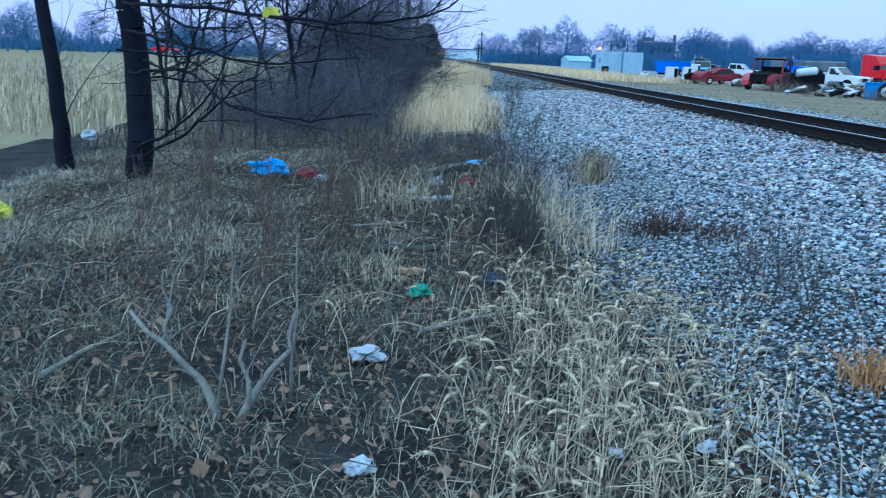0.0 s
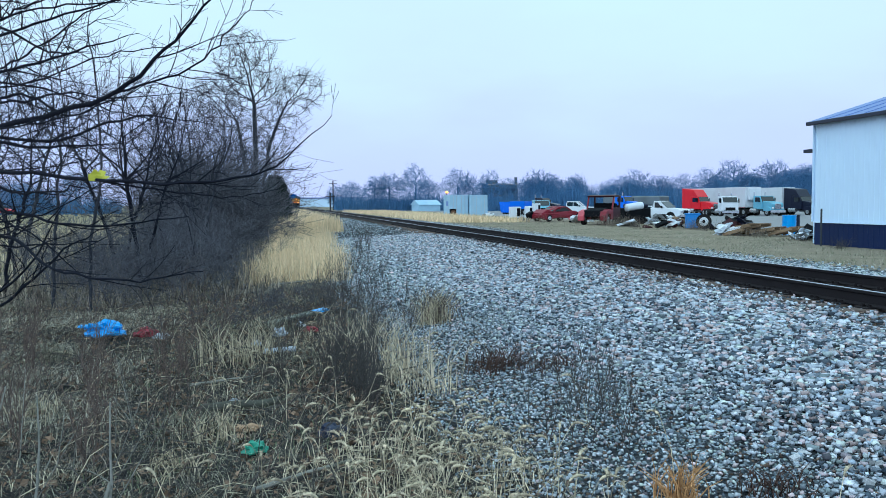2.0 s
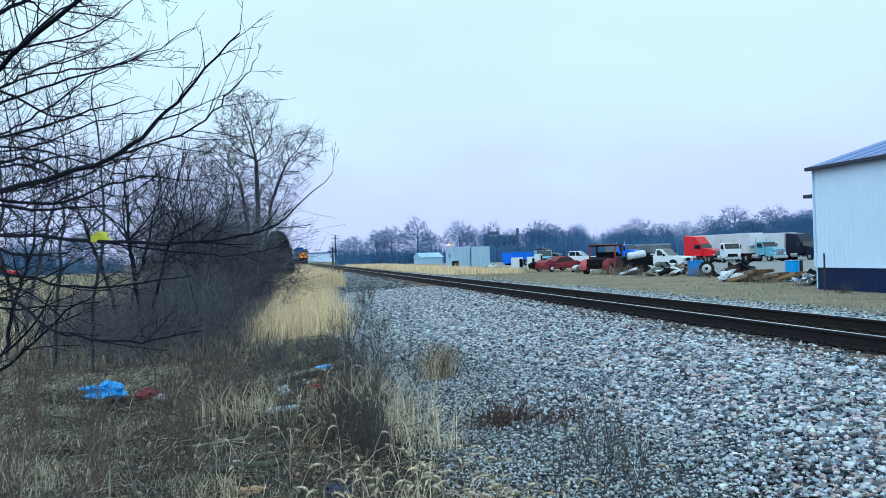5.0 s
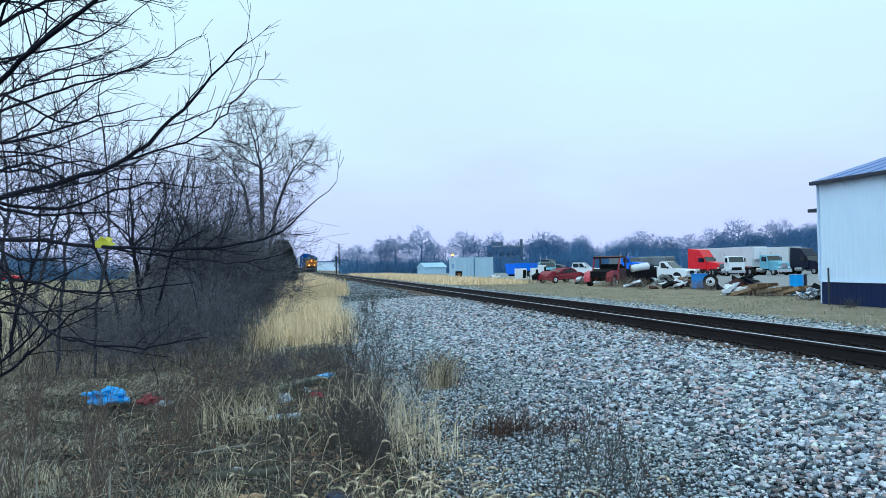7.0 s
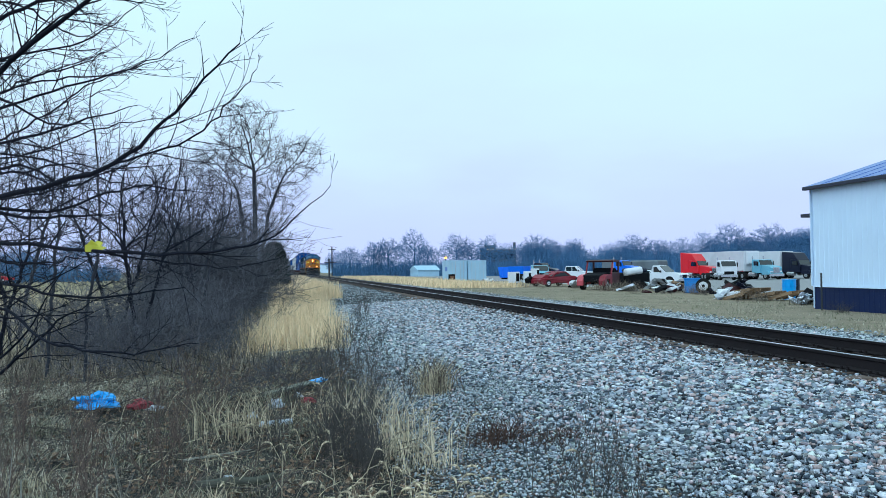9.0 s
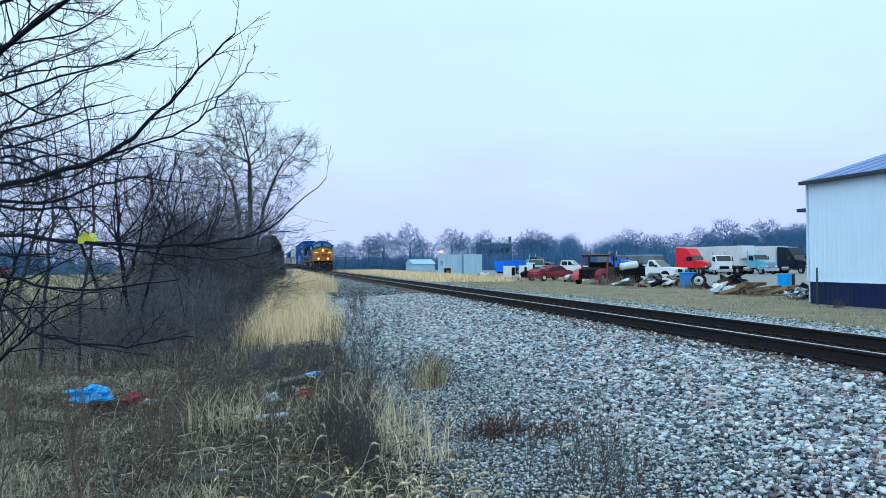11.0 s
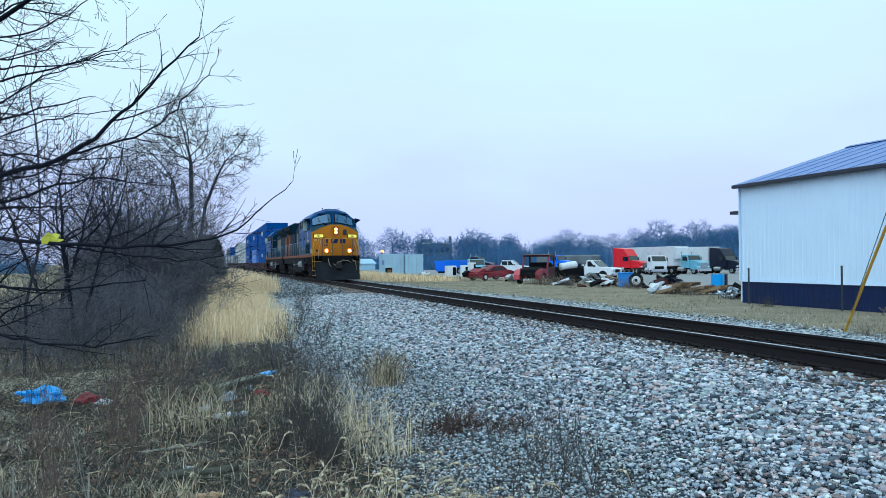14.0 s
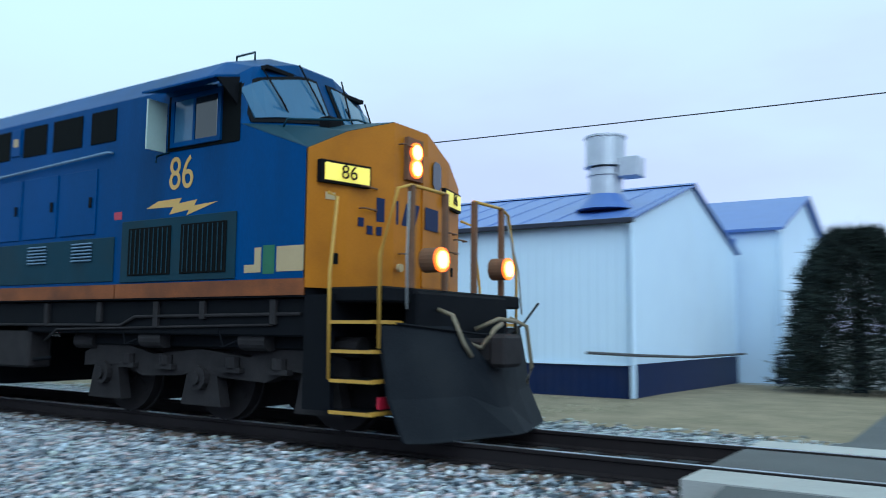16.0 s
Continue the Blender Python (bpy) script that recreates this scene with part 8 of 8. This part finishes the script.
def heap(name, label, x, y, n, spread, mats, seed, lo=0.1, hi=0.6, category="scrap"):
    """A heap of bent sheets, boards and lumps; each piece is a part."""
    t = thing(name, label, category, "scrap heaps", facing(x, y))
    r = random.Random(seed)
    for k in range(n):
        w, d, h = r.uniform(lo, hi), r.uniform(lo, hi), r.uniform(0.03, 0.22)
        bm = bmesh.new()
        box(bm, (-w, -d, -h / 2), (w, d, h / 2), 0.0)
        bmesh.ops.subdivide_edges(bm, edges=bm.edges[:], cuts=1, use_grid_fill=True)
        for v in bm.verts:
            v.co += Vector((r.gauss(0, 0.1), r.gauss(0, 0.1), r.gauss(0, 0.1))) * hi
        rr = abs(r.gauss(0, 1))
        a = r.uniform(0, 6.283)
        m = pose(math.cos(a) * spread * rr, math.sin(a) * spread * 0.6 * rr, max(0.08, 0.55 - 0.3 * rr) * hi * 1.6, r.uniform(-35, 35), r.uniform(-35, 35), r.uniform(0, 360))
        bmesh.ops.transform(bm, matrix=m, verts=bm.verts[:])
        part("scrap_piece", bm, M[r.choice(mats)], t)
    return t


heap("scrap_heap", "heap of white sheet scrap and rubble", 26.0, 52.5, 14, 0.9, ["white_paint", "paint_pale_grey", "white_paint", "black"], 1)
heap("scrap_heap", "heap of pale panels and broken parts", 24.0, 48.0, 16, 1.3, ["white_paint", "galv", "timber", "black", "paint_pale_grey"], 2)
heap("scrap_heap", "white crumpled plastic sheets on the grass", 19.5, 32.9, 7, 0.55, ["bag_white", "white_paint"], 3, 0.1, 0.45)
heap("scrap_heap", "dark rubble and scrap before the pallets", 21.2, 35.5, 14, 1.2, ["black", "cont_grey", "maroon", "white_paint"], 4, 0.1, 0.4)
heap("scrap_heap", "mixed scrap beside the red wreck", 22.6, 58.8, 14, 1.0, ["white_paint", "paint_pale_grey", "black", "pink_paint"], 5, 0.1, 0.45)
heap("scrap_heap", "white and dark scrap by the building corner", 19.8, 27.9, 9, 0.6, ["white_paint", "black", "galv"], 6, 0.08, 0.35)
heap("scrap_heap", "scrap and rubble among dry weeds", 22.5, 44.0, 14, 1.2, ["white_paint", "black", "timber", "maroon"], 7, 0.1, 0.4)
heap("scrap_heap", "pale rubble on the grass by containers", 23.0, 88.0, 8, 0.8, ["paint_pale_grey", "white_paint"], 8, 0.1, 0.35)
heap("scrap_heap", "dark tarpaulin and junk pile", 24.6, 40.6, 16, 0.8, ["dark_paint", "black", "dark_paint", "tyre"], 9, 0.2, 0.6)


def pallet(x, y, z, turn, tip):
    p = thing("wooden_pallet", "raw timber pallet leaning on scrap", "pallet", "pallets by the building", facing(x, y, turn) @ pose(0, 0, z, tip, 0, 0))
    for k in range(7):
        part("board", boxes(((-0.6, -0.5 + k * 0.16, 0.11), (0.6, -0.4 + k * 0.16, 0.13))), M["timber"], p)
    for x_ in (-0.57, 0, 0.57):
        part("stringer", boxes(((x_ - 0.03, -0.5, 0.0), (x_ + 0.03, 0.58, 0.11))), M["timber"], p)
    return p


for x, y, z, turn, tip in ((19.9, 32.4, 0.12, 20, -14), (20.8, 31.8, 0.2, 32, -10), (20.3, 32.3, 0.35, 10, -8), (21.3, 31.2, 0.18, 26, -16), (20.6, 32.9, 0.05, 12, 0)):
    pallet(x, y, z, turn, tip)
for k, (x, y, col) in enumerate(((22.3, 32.6, "bag_blue"), (22.9, 33.2, "dark_paint"))):
    d = thing("steel_drum", "upright steel drum by the pallets", "drum", "drums", facing(x, y))
    part("shell", cyl((0, 0, 0.45), 0.29, 0.88, "z", 20), M[col], d)
    for z in (0.02, 0.3, 0.6, 0.88):
        part("hoop", cyl((0, 0, z), 0.305, 0.03, "z", 20), M[col], d)
bx = thing("blue_bin", "blue steel bin with a loose wheel leaning on it", "bin", at=facing(23.4, 43.3, -25) @ Matrix.Scale(0.9, 4))
part("tub", boxes(((-0.45, -0.4, 0.02), (0.45, 0.4, 0.95)), bevel=0.03), M["cabinet_blue"], bx)
part("lip", boxes(((-0.5, -0.45, 0.88), (0.5, 0.45, 0.96)), bevel=0.02), M["cabinet_blue"], bx)
tw = thing("truck_wheel", "loose truck wheel with white rim leaning on a bin", "wheel", at=facing(23.5, 42.2, 60) @ pose(0, 0, 0.42))
bm = bmesh.new()
disc(bm, (0, 0, 0), 0.42, 0.24, "x", 24)
part("tyre", bm, M["tyre"], tw)
part("rim", cyl((0, 0, 0), 0.25, 0.26, "x", 20), M["white_paint"], tw, "white rim")
part("hub_hole", cyl((0, 0, 0), 0.09, 0.27, "x", 12), M["black"], tw)
for k in range(22):
    rr = random.Random(300 + k)
    tuft("dry dark weed between the scrap", rr.uniform(18.6, 24), rr.uniform(27, 62), 50, rr.uniform(0.4, 0.9), M["grass_brown"] if k % 3 else M["weed_dark"], 400 + k, spread=0.25, lean=0.4)

for k, (x, y, h, n) in enumerate(((20.6, 49.0, 1.1, 130), (21.4, 48.3, 1.0, 130), (22.3, 48.9, 0.9, 110), (23.0, 42.0, 0.9, 100), (22.1, 40.5, 0.8, 90), (24.0, 46.0, 0.8, 90), (21.3, 33.8, 0.7, 60), (18.9, 30.3, 0.7, 60))):
    tuft("bushy brown dead weeds before the scrap", x, y, n, h, M["grass_brown"] if k % 2 else M["weed_red"], 450 + k, spread=0.42, lean=0.4)

# ---- distance ----
def far_tree(k, width, low):
    """A leafless round-crowned tree, ten metres high."""
    t = thing("bare_tree", "leafless round-crowned tree in the far tree line", "tree", "far trees", pose(-300 + 12 * k, 420, -0.3))
    mid, half = (low + 10) / 2, (10 - low) / 2
    r = random.Random(60 + k)
    lobes = [(0, 0, mid, width * 0.40, width * 0.40, half * 0.95)]
    for q in range(4):
        a = 1.57 * q + r.uniform(-0.4, 0.4)
        lobes.append((math.cos(a) * width * 0.24, math.sin(a) * width * 0.24, mid + half * r.uniform(-0.2, 0.4), width * 0.26, width * 0.26, half * 0.5))
    trunks, crown = colonise(60 + k, lobes, 1500, [[(0, 0, -0.2), (0.05, 0, low + 0.6), (0.15, 0.1, mid)]], 0.30, 2.4, 0.42, 0.017, 2.15, 5, 1.0, 0.0)
    # trunk and crown take the bark whose blue stands for haze
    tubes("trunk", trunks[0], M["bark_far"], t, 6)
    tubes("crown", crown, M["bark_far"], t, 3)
    return t


far_protos = [far_tree(0, 9.0, 2.2), far_tree(1, 7.5, 1.6), far_tree(2, 10.5, 2.6), far_tree(3, 6.5, 1.4)]
rr = random.Random(9)
FAR = [(-1.4, 200, 7.5), (0.2, 190, 8.5), (1.2, 190, 9.0), (3.0, 186, 11.0), (3.9, 205, 8), (6.0, 200, 10.5), (7.0, 220, 9), (8.3, 195, 9.8), (9.6, 215, 8.5), (24.4, 225, 13), (26.9, 220, 12), (-2.6, 210, 7)]
for k, (az, dist, h) in enumerate(FAR):
    a = radians(az + 6.5)
    copy_thing(far_protos[k % 4], pose(math.sin(a) * dist, math.cos(a) * dist, -0.4, 0, 0, rr.uniform(0, 360)) @ Matrix.Scale(h / 10, 4))
for k in range(72):
    deg = rr.uniform(17.5, 48)
    a, dist = radians(deg), rr.uniform(200, 260)
    copy_thing(far_protos[k % 4], pose(math.sin(a) * dist, math.cos(a) * dist, -0.5, 0, 0, rr.uniform(0, 360)) @ Matrix.Scale(rr.uniform(0.65, 1.05) + 0.004 * max(deg - 25, 0), 4))
for k in range(26):
    a, dist = radians(rr.uniform(-40, -12)), rr.uniform(150, 210)
    copy_thing(far_protos[k % 4], pose(math.sin(a) * dist, math.cos(a) * dist, -0.5, 0, 0, rr.uniform(0, 360)) @ Matrix.Scale(rr.uniform(0.5, 0.85), 4))
segs = []
for k in range(8200):
    a = radians(rr.uniform(4, 50) if k % 4 else rr.uniform(-42, -10))
    dist = rr.uniform(185, 250)
    x, y, h = math.sin(a) * dist, math.cos(a) * dist, rr.uniform(1.5, 5.0) if math.degrees(a) < 17 else rr.uniform(3.0, 7.0)
    for _ in range(4):
        segs.append((x, y, -0.5, x + rr.gauss(0, 1.0), y + rr.gauss(0, 1.0), h * rr.uniform(0.5, 1), 0.07, 0.02))
tagged(tubes("far_brush", segs, M["bark_far"], None, 3), "far winter brush below the tree line, blued for haze", "woods", kind="stuff")
fb = thing("far_building", "flat-roofed brown brick building behind the far trees", "building", at=pose(80.5, 292, -0.5, 0, 0, -12))
part("wall", boxes(((-6.5, 0, 0), (6.5, 9, 8.8))), M["brick"], fb)
part("parapet", boxes(((-6.7, -0.2, 8.8), (6.7, 9.2, 9.3))), M["concrete"], fb)
part("penthouse", boxes(((-5.0, 1, 9.3), (-1.0, 6, 10.6))), M["brick"], fb)
part("chimney", boxes(((5.4, 0.5, 9.3), (6.4, 1.5, 11.6))), M["brick"], fb)
for k in range(6):
    part("window", boxes(((-5.8 + 2.0 * k, -0.05, 5.6), (-4.6 + 2.0 * k, 0.05, 7.6))), M["dark_glass"], fb)
sh = thing("far_shed", "pale blue gabled shed by the far trees", "shed", at=pose(33.0, 178, -0.3, 0, 0, 15))
part("wall", boxes(((-2.6, 0, 0), (2.6, 4, 1.7))), M["cont_aqua"], sh)
part("roof", prism([(-0.3, 1.65), (2.0, 2.7), (4.3, 1.65)], -2.8, 2.8, "x"), M["cont_aqua"], sh, "pale blue roof")
for az, dist, h in ((-7.75 + 11.55, 200, 7.6), (3.6, 150, 4.0)):
    a = radians(az)
    pl_ = thing("utility_pole", "far wooden utility pole by the line", "utility pole", at=pose(math.sin(a) * dist, math.cos(a) * dist, -0.3))
    part("shaft", bar([(0, 0, 0), (0, 0, h)], 0.14, 8), M["bark_grey"], pl_)
    part("crossarm", boxes(((-0.9, -0.06, h - 0.8), (0.9, 0.06, h - 0.65))), M["bark_grey"], pl_)
lp = thing("yard_lamp", "lit sodium yard lamp on a thin post", "lamp", at=pose(23.2, 112, -0.1))
part("post", bar([(0, 0, 0), (0, 0, 3.2)], 0.05, 8), M["post_steel"], lp)
part("lamp_head", boxes(((-0.17, -0.16, 3.15), (0.17, 0.16, 3.36)), bevel=0.05), M["light_sodium"], lp, "glowing orange lamp head")
saloon("far red car parked beyond the field", pose(-40.0, 137, 0.3, 0, 0, 70), "red_paint")
saloon("far dark car parked beyond the field", pose(-46.0, 141, 0.3, 0, 0, 80), "dark_paint")
fs = thing("far_warehouse", "long low white warehouse far down the line", "warehouse", at=pose(22, 420, -0.5, 0, 0, 0))
part("wall", boxes(((-14, 0, 0), (22, 12, 5.0))), M["siding"], fs)
part("roof", boxes(((-14.4, -0.4, 5.0), (22.4, 12.4, 5.5))), M["roof"], fs)

# ---- litter in the grass ----
def crumpled(name, label, x, y, size, mat, seed, lift=0.0, category="litter"):
    """A crumpled bag or rag: a folded, dented sheet with thickness."""
    r = random.Random(seed)
    bm = bmesh.new()
    bmesh.ops.create_icosphere(bm, subdivisions=3, radius=0.5)
    for v in bm.verts:
        n1 = noise.noise(v.co * 3.1 + Vector((seed, 0, 0)))
        n2 = noise.noise(v.co * 8 + Vector((0, seed, 0)))
        v.co *= 1 + 0.75 * n1 + 0.35 * n2
        v.co = Vector((v.co.x * size[0], v.co.y * size[1], max(v.co.z, -0.32) * size[2]))
    return tagged(part(name, bm, M[mat], None), label, category)


def drop(ob, x, y, lift=0.0, turn=0.0):
    ob.matrix_world = pose(x, y, ground_height(x, y) + lift, 0, 0, turn)
    return ob


drop(crumpled("plastic_bag", "crumpled bright blue plastic bag in the grass", 0, 0, (0.52, 0.30, 0.20), "bag_blue", 3), -2.15, 10.7, 0.12, 5)
drop(crumpled("cloth_rag", "faded red cloth rag beside the blue bag", 0, 0, (0.24, 0.18, 0.12), "bag_red", 4), -1.62, 10.6, 0.08, 0)
drop(crumpled("plastic_wrap", "pale plastic wrapper in dead grass", 0, 0, (0.15, 0.13, 0.07), "bag_white", 5), -1.42, 10.4, 0.05)
drop(crumpled("plastic_bag", "green plastic film caught in the grass", 0, 0, (0.15, 0.11, 0.08), "bag_green", 6), -0.16, 5.3, 0.05)
drop(crumpled("plastic_bag", "white plastic bag in the grass", 0, 0, (0.15, 0.12, 0.08), "bag_white", 7), -0.42, 4.15, 0.05)
drop(crumpled("plastic_bag", "white plastic bag lying near the dead branch", 0, 0, (0.11, 0.08, 0.06), "bag_white", 8), -0.38, 3.0, 0.04)
drop(crumpled("plastic_bag", "small dark blue bag at the edge of the gravel", 0, 0, (0.20, 0.16, 0.10), "bag_navy", 9), 0.36, 5.6, 0.04)
drop(crumpled("paper_scrap", "tan paper scrap on the ground", 0, 0, (0.15, 0.11, 0.06), "card", 10), -0.22, 5.85, 0.03)
drop(crumpled("plastic_bag", "pale white bag among straw", 0, 0, (0.10, 0.08, 0.07), "bag_white", 11), -0.25, 9.4, 0.06)
drop(crumpled("plastic_bag", "grey-white plastic clump in the grass", 0, 0, (0.17, 0.14, 0.11), "bag_white", 12), 0.0, 9.9, 0.08)
drop(crumpled("plastic_bag", "white plastic scrap by the board", 0, 0, (0.09, 0.08, 0.07), "bag_white", 13), 0.28, 10.6, 0.06)
drop(crumpled("plastic_bag", "white plastic bag hanging in the grass", 0, 0, (0.21, 0.14, 0.17), "bag_white", 14), -4.6, 11.2, 0.5)
drop(crumpled("plastic_bag", "yellow plastic litter under the trees", 0, 0, (0.22, 0.18, 0.2), "leaf_yellow", 15), -4.2, 7.9, 0.08)
drop(crumpled("cloth_rag", "orange-brown scrap in the grass", 0, 0, (0.16, 0.12, 0.08), "bag_red", 16), 0.4, 10.2, 0.05)
drop(crumpled("plastic_scrap", "pale crumpled scrap on the straw", 0, 0, (0.06, 0.05, 0.03), "bag_white", 17), 0.62, 3.05, 0.03)
drop(crumpled("plastic_scrap", "white scrap at the ballast edge", 0, 0, (0.07, 0.06, 0.04), "bag_white", 18), 1.0, 3.1, 0.03)
drop(crumpled("plastic_bottle", "pale bottle standing in the weeds", 0, 0, (0.06, 0.06, 0.15), "bag_white", 19), 0.98, 7.9, 0.1)
board = thing("wooden_board", "weathered grey board with a bright blue painted end", "board", at=pose(0.25, 11.2, ground_height(0.25, 11.2) + 0.08, 2, -4, 42))
part("plank", boxes(((-0.55, -0.07, 0), (0.32, 0.07, 0.03)), bevel=0.006), M["old_board"], board)
part("painted_end", boxes(((0.324, -0.07, 0.0), (0.55, 0.07, 0.031)), bevel=0.006), M["bag_blue"], board, "bright blue painted end")
stick = thing("white_pipe", "short white plastic pipe on the ground", "pipe", at=pose(0.0, 8.75, ground_height(0, 8.75) + 0.05, 0, 0, 8))
part("tube", bar([(-0.17, 0, 0), (0.17, 0, 0.01)], 0.03, 12), M["bag_white"], stick)
lg = thing("fallen_log", "mossy grey fallen log in dead grass", "log", at=pose(-0.28, 6.55, ground_height(-0.28, 6.55) + 0.05, 0, 0, 8))
part("stem", bar([(-0.32, 0, 0), (-0.1, 0.02, 0.01), (0.14, 0.0, 0.0), (0.28, 0.03, 0.02)], 0.04, 12, 0.03), M["log"], lg, "", True)
can = thing("tin_can_lid", "white tin lid lying by the log", "litter", at=pose(-0.36, 6.75, ground_height(-0.36, 6.75) + 0.04, 15, 10, 0))
part("disc", cyl((0, 0, 0), 0.05, 0.012, "z", 18), M["bag_white"], can)
for k, (x, y, turn, l) in enumerate(((0.15, 4.7, 30, 0.7), (-0.5, 7.6, 15, 0.6), (0.5, 16.4, 35, 1.6), (-1.9, 4.2, 70, 0.6))):
    st_ = thing("fallen_stick", "dead stick lying in the grass", "stick", "fallen sticks", pose(x, y, ground_height(x, y) + 0.03, 0, 0, turn))
    part("stem", bar([(-l / 2, 0, 0), (0, 0.03, 0.01), (l / 2, 0, 0.03)], 0.016 + 0.01 * (k == 2), 7, 0.008), M["dead_wood"], st_)


# ---- what moves ----
TRAIN_AT = [(0, 400.0), (3.5, 316.0), (7, 234.0), (9, 180.0), (12.5, 90.5), (14.5, 40.9), (15.0, 29.0), (15.4, 19.66), (15.6, 14.98), (15.8, 10.3), (16, 5.63)]


def motions():
    for ob in TRAIN:
        off, lift = ob["train_offset"], ob.get("train_lift", 0.0)
        turn = ob.get("train_turn", 0.0)
        walk(ob, [(t, pose(TRACK, y + off, RAIL + 0.003 + lift, 0, 0, turn)) for t, y in TRAIN_AT])
    for axle, turns in AXLES:
        place = axle.location.copy()
        rows = []
        for k in range(481):
            t = k / 30
            y = float(np.interp(t, [r[0] for r in TRAIN_AT], [r[1] for r in TRAIN_AT]))
            rows.append((t, Matrix.Translation(place) @ Matrix.Rotation((y - 5.63) / 0.535, 4, "X")))
        walk(axle, rows)


motions()
